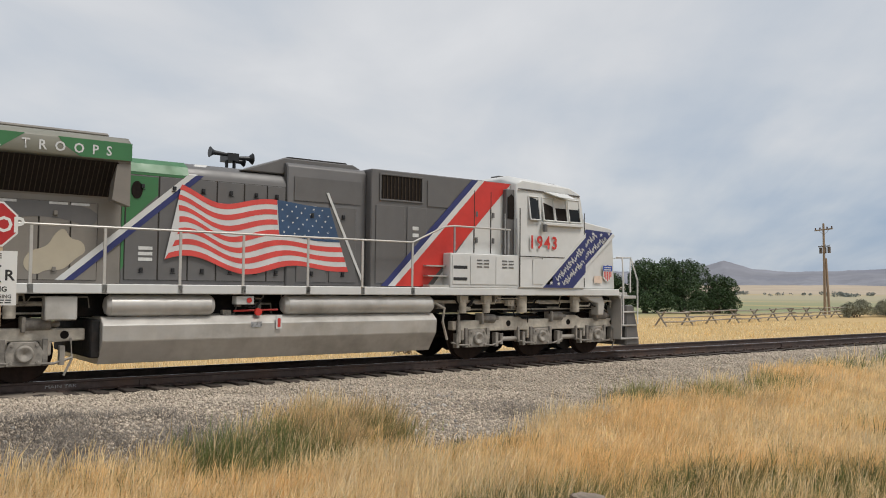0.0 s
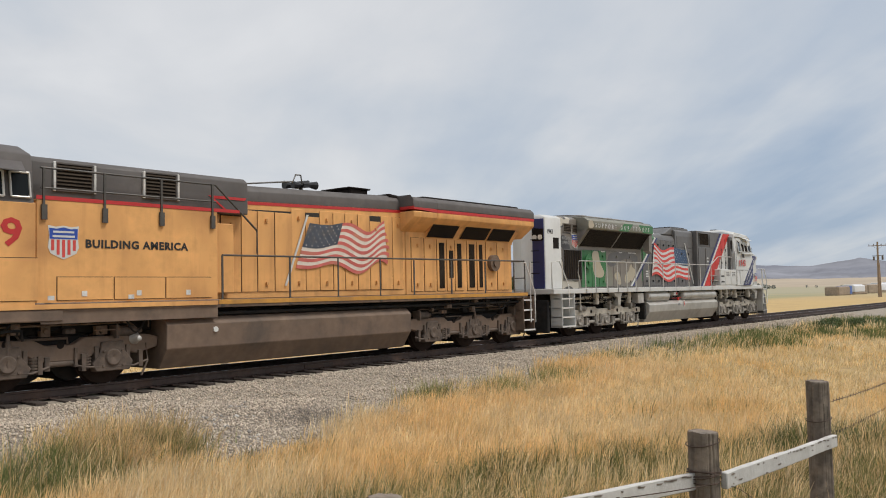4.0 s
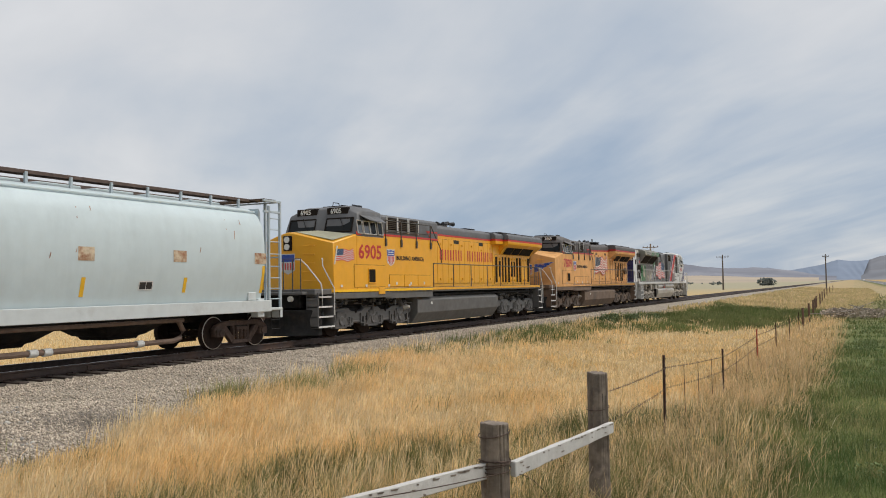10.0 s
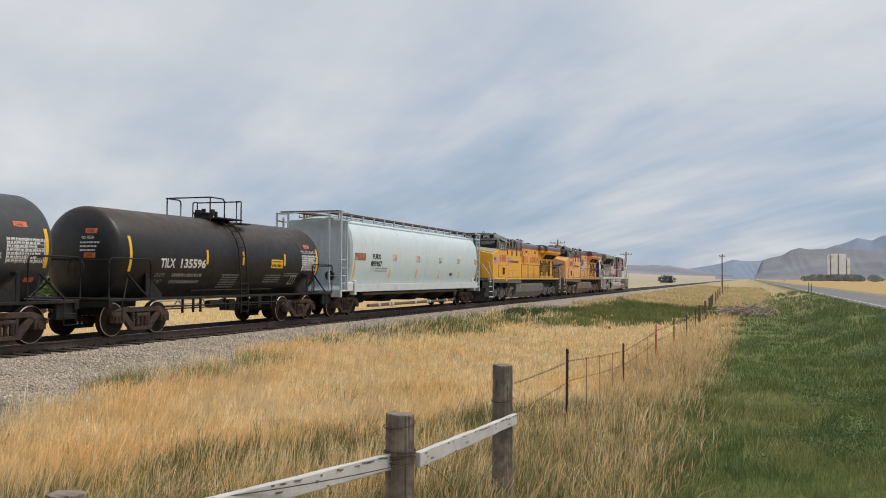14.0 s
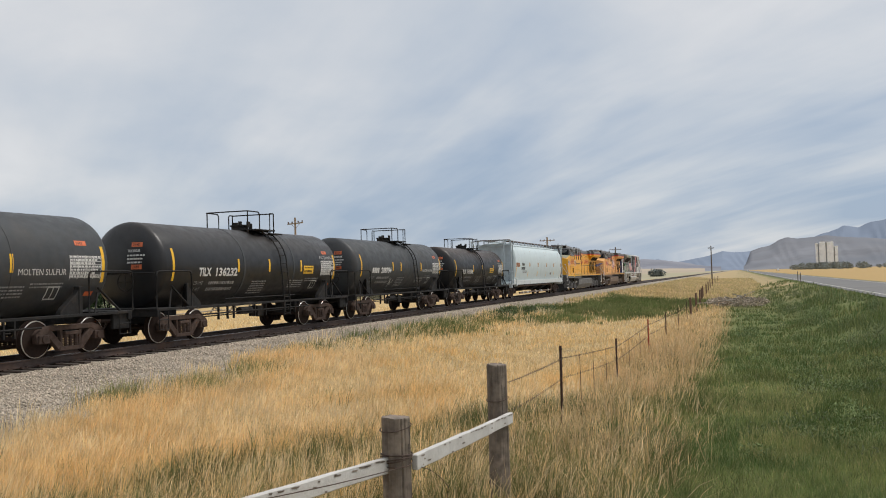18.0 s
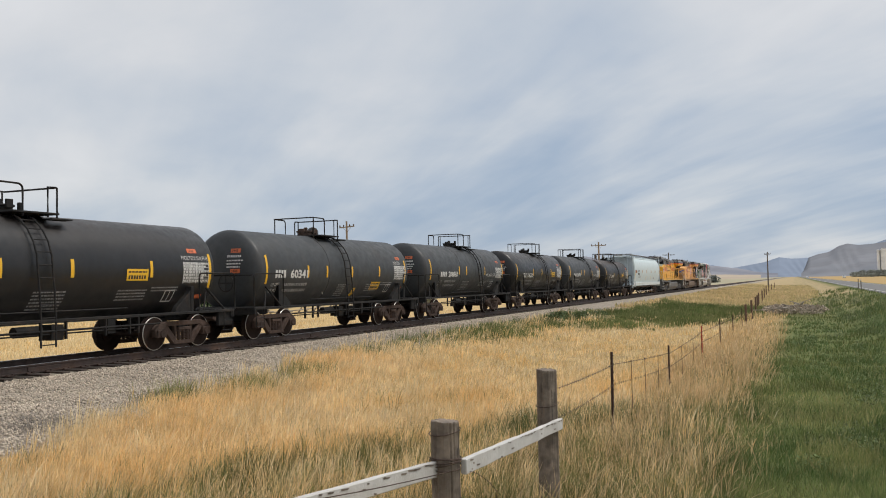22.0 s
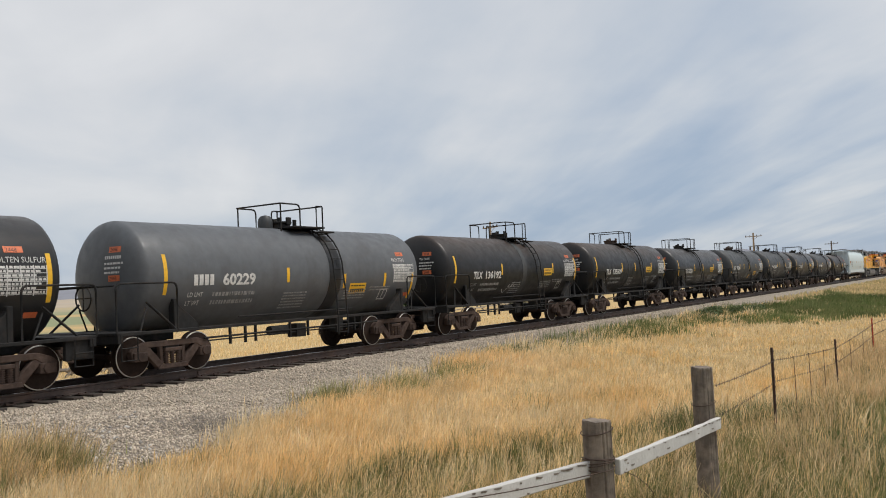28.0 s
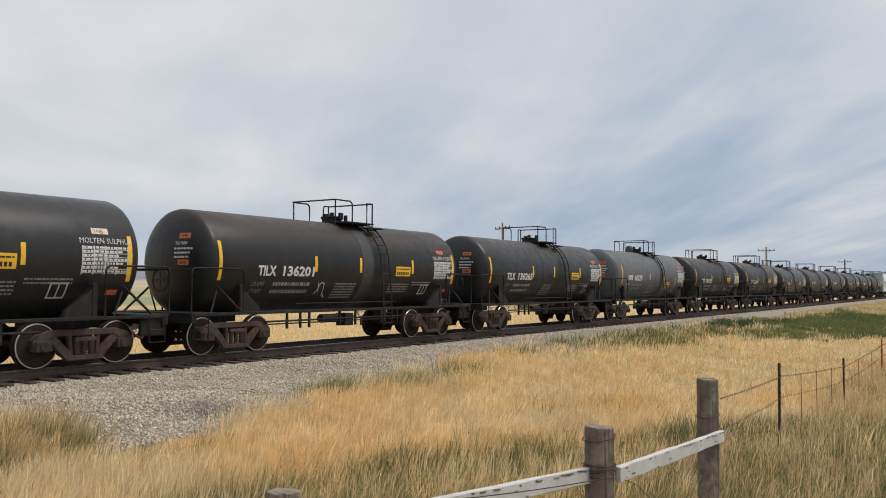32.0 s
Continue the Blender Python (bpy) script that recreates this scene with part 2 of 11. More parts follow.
def grid_mesh(name, xs, ys, zf, mats):
    X, Y = np.meshgrid(xs, ys, indexing="ij")
    V = np.stack([X, Y, zf(X, Y)], -1).reshape(-1, 3)
    nx, ny = len(xs), len(ys)
    i = (np.arange(nx - 1)[:, None] * ny + np.arange(ny - 1)).ravel()
    F = np.stack([i, i + ny, i + ny + 1, i + 1], -1)
    me = bpy.data.meshes.new(name)
    me.from_pydata(V.tolist(), [], F.tolist())
    me.polygons.foreach_set("use_smooth", [True] * len(me.polygons))
    for m in mats:
        me.materials.append(m)
    return me


def ground_material():
    m = material("dry_field_soil", (0.42, 0.30, 0.15), 0.95, vary=0.3, scale=3.0, dirt=(0.30, 0.24, 0.13), dirt_amount=0.35, dirt_scale=0.5, bump=0.6, bump_scale=25, spec=0.1)
    nt = m.node_tree
    N, L = nt.nodes, nt.links
    p = N["Principled BSDF"]
    base = p.inputs["Base Color"].links[0].from_socket
    tc = N.new("ShaderNodeTexCoord")
    sep = N.new("ShaderNodeSeparateXYZ")
    L.new(tc.outputs["Object"], sep.inputs[0])

    def rng(sock, a, b):
        n = N.new("ShaderNodeMapRange")
        n.inputs[1].default_value, n.inputs[2].default_value = a, b
        L.new(sock, n.inputs[0])
        return n.outputs[0]

    def times(a, b):
        n = N.new("ShaderNodeMath")
        n.operation = "MULTIPLY"
        L.new(a, n.inputs[0])
        L.new(b, n.inputs[1])
        return n.outputs[0]

    def mix(f, a, b):
        n = N.new("ShaderNodeMixRGB")
        L.new(f, n.inputs[0])
        L.new(a, n.inputs[1])
        n.inputs[2].default_value = (*b, 1)
        return n.outputs[0]

    no = N.new("ShaderNodeTexNoise")
    no.inputs["Scale"].default_value, no.inputs["Detail"].default_value = 0.02, 6
    L.new(tc.outputs["Object"], no.inputs["Vector"])
    n2 = N.new("ShaderNodeTexNoise")
    n2.inputs["Scale"].default_value, n2.inputs["Detail"].default_value = 0.25, 5
    L.new(tc.outputs["Object"], n2.inputs["Vector"])
    x, y = sep.outputs[0], sep.outputs[1]
    # stubble behind the line, green crops beyond it, green verge by the highway
    c = mix(times(rng(y, 21, 24), rng(n2.outputs[0], 0.2, 0.5)), base, (0.50, 0.355, 0.17))
    far_side = N.new("ShaderNodeMath")
    far_side.operation = "MULTIPLY_ADD"
    L.new(rng(x, 11, 18), far_side.inputs[0])
    far_side.inputs[1].default_value = -2.8
    L.new(y, far_side.inputs[2])
    c = mix(times(rng(far_side.outputs[0], 9.0, 10.4), rng(y, 22, 21)), c, (0.235, 0.20, 0.165))
    c = mix(times(rng(y, 48, 60), rng(no.outputs[0], 0.34, 0.44)), c, (0.25, 0.265, 0.15))
    # the field dulls with distance: haze mixed into its colour
    c = mix(times(rng(x, 130, 300), rng(y, 22, 27)), c, (0.36, 0.325, 0.225))
    c = mix(times(rng(y, 300, 420), rng(no.outputs[0], 0.46, 0.52)), c, (0.42, 0.33, 0.19))
    c = mix(times(rng(y, 1.3, 0.2), rng(y, -18, -17)), c, (0.13, 0.15, 0.055))
    c = mix(rng(y, -17, -19), c, (0.42, 0.29, 0.13))
    c = mix(times(times(rng(x, 50, 130), rng(y, -8, -6)), times(rng(y, 15, 14), rng(n2.outputs[0], 0.25, 0.5))), c, (0.40, 0.31, 0.175))
    L.new(c, p.inputs["Base Color"])
    return m


def spread(a, b, fine, far):
    """Grid lines: fine from a to b, then ever wider out to far on both sides."""
    mid = list(np.arange(a, b, fine))
    out, s, v = [], fine, b
    while v < far:
        out.append(v)
        s *= 1.35
        v += s
    lo, s, v = [], fine, a
    while v > -far:
        s *= 1.35
        v -= s
        lo.append(v)
    return lo[::-1] + mid + out + [far]


ground = tagged(new("ground", grid_mesh("ground", spread(-6, 60, 0.45, 4700), spread(-12, 24, 0.4, 4700), ground_z, [ground_material()])),
                "dry grassy field ground beside the railway line", "ground", kind="structure")

# ---- track ----
M_ballast = material("ballast_stone_bed", (0.33, 0.285, 0.23), 0.95, vary=0.45, scale=28, dirt=(0.15, 0.125, 0.10), dirt_amount=0.25, dirt_scale=0.6, bump=1.0, bump_scale=30, spec=0.2)
M_stone = material("ballast_stones", (0.46, 0.39, 0.31), 0.9, vary=0.25, scale=9, spec=0.2)
M_rail = material("weathered_rail_steel", (0.085, 0.062, 0.055), 0.6, 0.35, vary=0.3, scale=8, dirt=(0.12, 0.065, 0.04), dirt_amount=0.4)
M_railtop = material("polished_rail_head", (0.42, 0.41, 0.40), 0.28, 0.9, vary=0.1, scale=4)
M_tie = material("creosoted_tie_wood", (0.055, 0.042, 0.034), 0.9, vary=0.35, scale=7, dirt=(0.13, 0.11, 0.09), dirt_amount=0.35, bump=0.6, bump_scale=24, random_=0.3)
TRACK_X0, TRACK_X1 = -60, 1600


def island_random(m, amount):
    """Vary the colour from loose piece to loose piece of one mesh."""
    nt = m.node_tree
    p = nt.nodes["Principled BSDF"]
    src = p.inputs["Base Color"].links[0].from_socket
    g = nt.nodes.new("ShaderNodeNewGeometry")
    r = nt.nodes.new("ShaderNodeMapRange")
    r.inputs[3].default_value, r.inputs[4].default_value = 1 - amount, 1 + amount
    nt.links.new(g.outputs["Random Per Island"], r.inputs[0])
    mx = nt.nodes.new("ShaderNodeMixRGB")
    mx.blend_type, mx.inputs[0].default_value = "MULTIPLY", 1.0
    nt.links.new(src, mx.inputs[1])
    nt.links.new(r.outputs[0], mx.inputs[2])
    nt.links.new(mx.outputs[0], p.inputs["Base Color"])
    return m


island_random(M_stone, 0.36)


def ballast():
    prof = [(-5.6, -1.0), (-4.2, -0.58), (-2.9, -0.45), (-2.05, -0.27), (-1.5, -0.24), (0, -0.20), (1.5, -0.24), (2.05, -0.27), (2.6, -0.42), (3.3, -0.56), (4.6, -1.0)]
    xs = list(np.arange(-20, 60, 0.35)) + list(np.arange(60, 200, 3.0)) + [260, 400, 800, TRACK_X1]
    ys = np.interp(np.linspace(0, 1, 31), np.linspace(0, 1, len(prof)), [p[0] for p in prof])

    def zf(X, Y):
        z = np.interp((Y - TRACK_Y) * (1 + 0.3 * step(45, 90, X)), [p[0] for p in prof], [p[1] for p in prof])
        near = np.clip(np.abs(Y - TRACK_Y) - 1.6, 0, 1)
        return z + near * (0.05 * lumps(X, Y, 1.1, 4.0) + 0.03 * lumps(X, Y, 0.35, 1.0))

    ob = new("ballast_bed", grid_mesh("ballast_bed", xs, TRACK_Y + ys, zf, [M_ballast]))
    return tagged(ob, "grey crushed stone ballast bed under the track", "ballast", kind="structure"), zf


ballast_bed, ballast_z = ballast()


def rail(y):
    M = Mesh()
    h = 0.18
    out = [(-0.075, -h), (-0.075, -h + 0.012), (-0.012, -h + 0.03), (-0.01, -0.05), (-0.037, -0.038), (-0.037, -0.004), (-0.03, 0.0),
           (0.03, 0.0), (0.037, -0.004), (0.037, -0.038), (0.01, -0.05), (0.012, -h + 0.03), (0.075, -h + 0.012), (0.075, -h)]
    M.sweep([(y + a, b) for a, b in out], TRACK_X0, TRACK_X1)
    M.slot = 1
    M.add([(TRACK_X0, y - 0.026, 0.001), (TRACK_X1, y - 0.026, 0.001), (TRACK_X1, y + 0.026, 0.001), (TRACK_X0, y + 0.026, 0.001)], [(0, 1, 2, 3)])
    return M


track = thing("railway_track", "single railway track of brown steel rails on dark ties", "track", kind="structure")
for s in (-1, 1):
    part("rail", rail(TRACK_Y + s * 0.76), [M_rail, M_railtop], track, smooth=False)

# ---- train: parts shared by the cars ----
M_black = material("black_tank_paint", (0.0135, 0.0145, 0.0165), 0.40, vary=0.25, scale=5, dirt=(0.045, 0.038, 0.034), dirt_amount=0.20, dirt_scale=0.7, streak=0.16, spec=0.45, settled=((0.085, 0.066, 0.052), 0.35))
M_blackrust = material("black_tank_paint_brown_dust", (0.0130, 0.0135, 0.015), 0.44, vary=0.25, scale=5, dirt=(0.050, 0.036, 0.028), dirt_amount=0.17, dirt_scale=0.55, streak=0.14, spec=0.38, settled=((0.105, 0.064, 0.042), 0.5))
M_grey = material("faded_grey_tank_paint", (0.105, 0.112, 0.122), 0.5, vary=0.15, scale=4, dirt=(0.05, 0.047, 0.045), dirt_amount=0.3, dirt_scale=0.6, streak=0.35, spec=0.35)
M_slate = material("slate_grey_tank_paint", (0.045, 0.049, 0.053), 0.5, vary=0.2, scale=4, dirt=(0.085, 0.072, 0.06), dirt_amount=0.25, dirt_scale=0.6, streak=0.25, spec=0.35)
M_under = material("black_underframe", (0.016, 0.0155, 0.0155), 0.75, vary=0.3, scale=9, dirt=(0.060, 0.044, 0.034), dirt_amount=0.35, dirt_scale=2.5, bump=0.3, bump_scale=50, spec=0.3)
M_truck = material("rusty_cast_truck_steel", (0.085, 0.058, 0.047), 0.85, vary=0.35, scale=10, dirt=(0.045, 0.037, 0.034), dirt_amount=0.45, dirt_scale=2.0, bump=0.5, bump_scale=45, spec=0.25)
M_wheel = material("brown_wheel_steel", (0.036, 0.025, 0.021), 0.95, 0.0, spec=0.1, vary=0.3, scale=8, dirt=(0.055, 0.036, 0.028), dirt_amount=0.3, dirt_scale=3)
M_rim = material("polished_wheel_rim", (0.50, 0.48, 0.46), 0.35, 0.8, vary=0.15, scale=6)
M_white = material("white_stencil_paint", (0.62, 0.62, 0.60), 0.6, vary=0.18, scale=14, dirt=(0.2, 0.19, 0.18), dirt_amount=0.3, dirt_scale=9)
M_faint = material("worn_stencil_paint", (0.33, 0.33, 0.33), 0.65, vary=0.3, scale=20, dirt=(0.06, 0.06, 0.06), dirt_amount=0.5, dirt_scale=14)
M_yellow = material("reflective_yellow_tape", (0.80, 0.46, 0.025), 0.4, vary=0.12, scale=10, dirt=(0.4, 0.22, 0.04), dirt_amount=0.2, dirt_scale=8)
M_orange = material("orange_placard", (0.62, 0.15, 0.055), 0.5, vary=0.15, scale=12)
M_pinkwhite = material("faded_white_placard", (0.66, 0.52, 0.42), 0.5, vary=0.15, scale=12)
M_ink = material("black_ink", (0.02, 0.02, 0.02), 0.6)
M_steel = material("galvanized_pipe", (0.36, 0.36, 0.36), 0.45, 0.6, vary=0.2, scale=10)

_made = {}


def once(key, build, mat, bevel=0.0, smooth=True):
    """A mesh that is built the first time and shared after that."""
    if key not in _made:
        made = build()
        me = made if isinstance(made, bpy.types.Mesh) else mesh_of(key.split("|")[0], made, bevel, smooth)
        for m in mat if isinstance(mat, (list, tuple)) else (mat,):
            me.materials.append(m)
        _made[key] = me
    return _made[key]


WHEELS = []      # wheelset, its place along the car, wheel radius


def wheel_mesh(r):
    """A rail wheel round the origin, its outer face towards -y."""
    M = Mesh()
    prof = [(-0.065, 0.0), (-0.065, 0.10), (-0.03, 0.13), (-0.012, r * 0.55), (-0.03, r * 0.80), (-0.066, r * 0.85), (-0.068, r * 0.935)]
    M.lathe_y(0, 0, prof)
    M.slot = 1
    turn = lambda y, q: [(q * math.cos(a), y, q * math.sin(a)) for a in (2 * math.pi * k / 36 for k in range(36))]
    M.loft([turn(-0.0685, r * 0.945), turn(-0.0675, r * 0.985), turn(-0.060, r)], caps=False)
    M.slot = 0
    M.lathe_y(0, 0, [(-0.060, r), (0.045, r * 1.005), (0.055, r * 1.05), (0.075, r * 1.05), (0.08, r * 0.8), (0.03, r * 0.5), (0.08, 0.12), (0.08, 0.0)], 36)
    return M


def wheelset(car, x, r, rim=None):
    ax = part("wheelset", once(f"axle|{r}", lambda: Mesh().cyl((0, -1.08, 0), (0, 1.08, 0), 0.075, 12), M_wheel), None, car)
    ax.matrix_basis = pose(x, 0, r)
    for s in (-1, 1):
        w = part("wheel", once(f"wheel|{r}", lambda: wheel_mesh(r), [M_wheel, rim or M_rim]), None, ax)
        w.matrix_basis = pose(0, s * 0.775, 0, 0, 0, 0 if s < 0 else 180)
    WHEELS.append((ax, x, r))
    return ax


def truck_side():
    M = Mesh()
    y0, y1 = -0.075, 0.075
    M.prism([(-1.09, 0.36), (-1.12, 0.56), (-1.0, 0.66), (-0.72, 0.745), (0.72, 0.745), (1.0, 0.66), (1.12, 0.56), (1.09, 0.36), (0.93, 0.36), (0.84, 0.52), (0.66, 0.62), (-0.66, 0.62), (-0.84, 0.52), (-0.93, 0.36)], y0, y1)
    for s in (-1, 1):
        M.prism([(s * 0.84, 0.60), (s * 0.62, 0.63), (s * 0.22, 0.20), (s * 0.40, 0.15)], y0 + 0.01, y1 - 0.01)
        M.prism([(s * 0.36, 0.64), (s * 0.27, 0.64), (s * 0.25, 0.22), (s * 0.33, 0.22)], y0 + 0.02, y1 - 0.02)
        M.box(s * 0.9 - 0.17, s * 0.9 + 0.17, y0 - 0.05, y1 + 0.02, 0.34, 0.54)
        M.cyl((s * 0.889, y0 - 0.09, 0.44), (s * 0.889, y1, 0.44), 0.105, 14)
    M.prism([(-0.42, 0.13), (0.42, 0.13), (0.36, 0.235), (-0.36, 0.235)], y0 - 0.02, y1 + 0.02)
    M.box(-0.24, 0.24, y0 - 0.03, y1 + 0.03, 0.50, 0.585)
    return M


def spring_mesh():
    M = Mesh()
    for k in range(6):
        z = 0.255 + k * 0.042
        M.cyl((0, 0, z), (0, 0, z + 0.024), 0.072, 10)
    M.cyl((0, 0, 0.235), (0, 0, 0.5), 0.045, 8)
    return M


def freight_truck(car, x):
    for s in (-1, 1):
        fr = part("truck_frame", once("truck_frame", truck_side, M_truck, 0.012), None, car)
        fr.matrix_basis = pose(x, s * 1.0, 0, 0, 0, 0 if s < 0 else 180)
        for k in (-0.16, 0.0, 0.16):
            sp = part("spring", once("spring", spring_mesh, M_truck), None, fr)
            sp.matrix_basis = pose(k, -0.03, 0)
    part("bolster", once("bolster", lambda: Mesh().box(-0.2, 0.2, -1.05, 1.05, 0.5, 0.72), M_under, 0.02), None, car).matrix_basis = pose(x, 0, 0)
    for d in (-0.889, 0.889):
        wheelset(car, x + d, 0.44)


def coupler_mesh():
    M = Mesh()
    M.box(-0.75, 0.0, -0.12, 0.12, 0.70, 0.92)
    M.prism([(0.0, 0.66), (0.0, 0.95), (0.16, 0.98), (0.30, 0.93), (0.33, 0.68), (0.16, 0.62)], -0.17, 0.17)
    M.tube([(-0.1, -0.2, 0.75), (0.1, -0.24, 0.5), (0.3, -0.2, 0.42), (0.42, -0.12, 0.5)], 0.03)
    return M


def couplers(car, x):
    for s in (-1, 1):
        part("coupler", once("coupler", coupler_mesh, M_truck, 0.015), None, car).matrix_basis = pose(s * x, 0, 0, 0, 0, 0 if s > 0 else 180)


# ---- tank cars ----
TANK_R, TANK_Z, TANK_L, TANK_HEAD = 1.27, 2.20, 5.28, 0.38


def on_tank(me, off=0.006, cuts=7):
    """Lay a flat mesh in x and z onto the near side of the tank."""
    bm = bmesh.new()
    bm.from_mesh(me)
    zs = [v.co.z for v in bm.verts]
    if zs:
        for k in range(1, cuts):
            z = min(zs) + (max(zs) - min(zs)) * k / cuts
            bmesh.ops.bisect_plane(bm, geom=bm.verts[:] + bm.edges[:] + bm.faces[:], plane_co=(0, 0, z), plane_no=(0, 0, 1))
    for v in bm.verts:
        h = max(-1.15, min(1.15, v.co.z - TANK_Z))
        v.co.y = -math.sqrt((TANK_R + off) ** 2 - h * h) + v.co.y
    out = bpy.data.meshes.new(me.name)
    bm.to_mesh(out)
    bm.free()
    return out


def flat(x0, x1, z0, z1):
    return Mesh().add([(x0, 0, z0), (x1, 0, z0), (x1, 0, z1), (x0, 0, z1)], [(0, 1, 2, 3)])


def bars(M, x0, x1, z, h, seed, gap=0.03):
    """A line of unreadable writing: short bars from x0 to x1."""
    rnd = random.Random(seed)
    x = x0
    while x < x1 - 0.02:
        w = min(rnd.uniform(0.04, 0.12), x1 - x)
        M.add([(x, 0, z), (x + w, 0, z), (x + w, 0, z + h), (x, 0, z + h)], [(0, 1, 2, 3)])
        x += w + gap
    return M


def tank_patch(car, name, M, mat, label="", off=0.006, key=None):
    def build():
        me = M if isinstance(M, bpy.types.Mesh) else mesh_of(name, M, 0, False)
        return on_tank(me, off)
    if key:
        if key not in _made:
            _made[key] = build()
            _made[key].materials.append(mat)
        me = _made[key]
    else:
        me = build()
        me.materials.append(mat)
    ob = part(name, me, mat, car)
    if label:
        ob["label"] = label
    return ob


def tank_words(car, name, body, x, z, size, mat, stretch=1.0, label="", bold=0.0):
    me = text_mesh(body, size, stretch, bold).copy()
    me.transform(Matrix.Translation((x, 0, z)))
    me.materials.clear()
    return tank_patch(car, name, me, mat, label)


def tank_fit(car, name, body, x0, x1, z, size, mat, bold=0.012):
    """Bold letters that run from x0 to x1 along the tank."""
    me = text_mesh(body, size, 1.0, bold).copy()
    a, b = min(v.co.x for v in me.vertices), max(v.co.x for v in me.vertices)
    k = (x1 - x0) / (b - a)
    me.transform(Matrix.Translation((x0 - a * k, 0, z)) @ Matrix.Diagonal((k, 1, 1, 1)))
    me.materials.clear()
    return tank_patch(car, name, me, mat)


def tank_shell(trim=0.0):
    M = Mesh()
    n = 64
    prof = []
    for k in range(9):
        a = k / 8 * math.pi / 2
        prof.append((trim - TANK_L - TANK_HEAD * math.cos(a), TANK_R * math.sin(a) if k else 0.02))
    prof += [(x, TANK_R) for x in (-3.5, -1.8, 0.0, 1.8, 3.5)]
    for k in range(9):
        a = math.pi / 2 - k / 8 * math.pi / 2
        prof.append((TANK_L + TANK_HEAD * math.cos(a), TANK_R * math.sin(a) if k < 8 else 0.02))
    M.loft([[(x, r * math.cos(t), TANK_Z + r * math.sin(t)) for t in (2 * math.pi * i / n for i in range(n))] for x, r in prof])
    return M


def ring_band(x, w, off):
    M = Mesh()
    n = 64
    rr = lambda x_, r: [(x_, r * math.cos(t), TANK_Z + r * math.sin(t)) for t in (2 * math.pi * i / n for i in range(n))]
    M.loft([rr(x, TANK_R - 0.01), rr(x + 0.004, TANK_R + off), rr(x + w - 0.004, TANK_R + off), rr(x + w, TANK_R - 0.01)], caps=False)
    return M


def tank_ladder(dx):
    M = Mesh()
    path = []
    for k in range(9):
        a = math.radians(180 + 42 - k * 13.5)
        path.append((0, (TANK_R + 0.10) * math.cos(a), TANK_Z + (TANK_R + 0.10) * math.sin(a)))
    path = [(0, -1.46, 0.48), (0, -1.46, 1.0), (0, -1.42, 1.75)] + [p for p in path if p[2] > 2.0]
    for s in (-0.2, 0.2):
        M.tube([(dx + s, y, z) for _, y, z in path], 0.022, 6)
    pts = [Vector(p) for p in path]
    lens = [0]
    for a, b in zip(pts, pts[1:]):
        lens.append(lens[-1] + (b - a).length)
    d = 0.06
    while d < lens[-1]:
        i = max(k for k in range(len(lens)) if lens[k] <= d)
        i = min(i, len(pts) - 2)
        f = (d - lens[i]) / max(1e-6, lens[i + 1] - lens[i])
        p = pts[i].lerp(pts[i + 1], f)
        M.tube([(dx - 0.2, p.y, p.z), (dx + 0.2, p.y, p.z)], 0.014, 6)
        d += 0.29
    return M


def bend(a, c, b, r=0.14, n=4):
    """Points that round the corner c between a and b."""
    a, c, b = Vector(a), Vector(c), Vector(b)
    p, q = c + (a - c).normalized() * r, c + (b - c).normalized() * r
    return [p.lerp(c, t).lerp(c.lerp(q, t), t) for t in (k / n for k in range(n + 1))]


ABOVE = ("tank", "jacket_band", "walkway", "platform_rail", "manway", "valve_dome", "reflective_stripe", "owner_mark", "car_number", "load_limit_line", "light_weight_line", "stencil_panel", "stencil_block", "emergency_sign", "sign_print", "contents_label", "test_table", "label_frame", "placard", "placard_number", "end_number", "end_lettering", "end_placard", "scribble", "yellow_notice", "ladder")


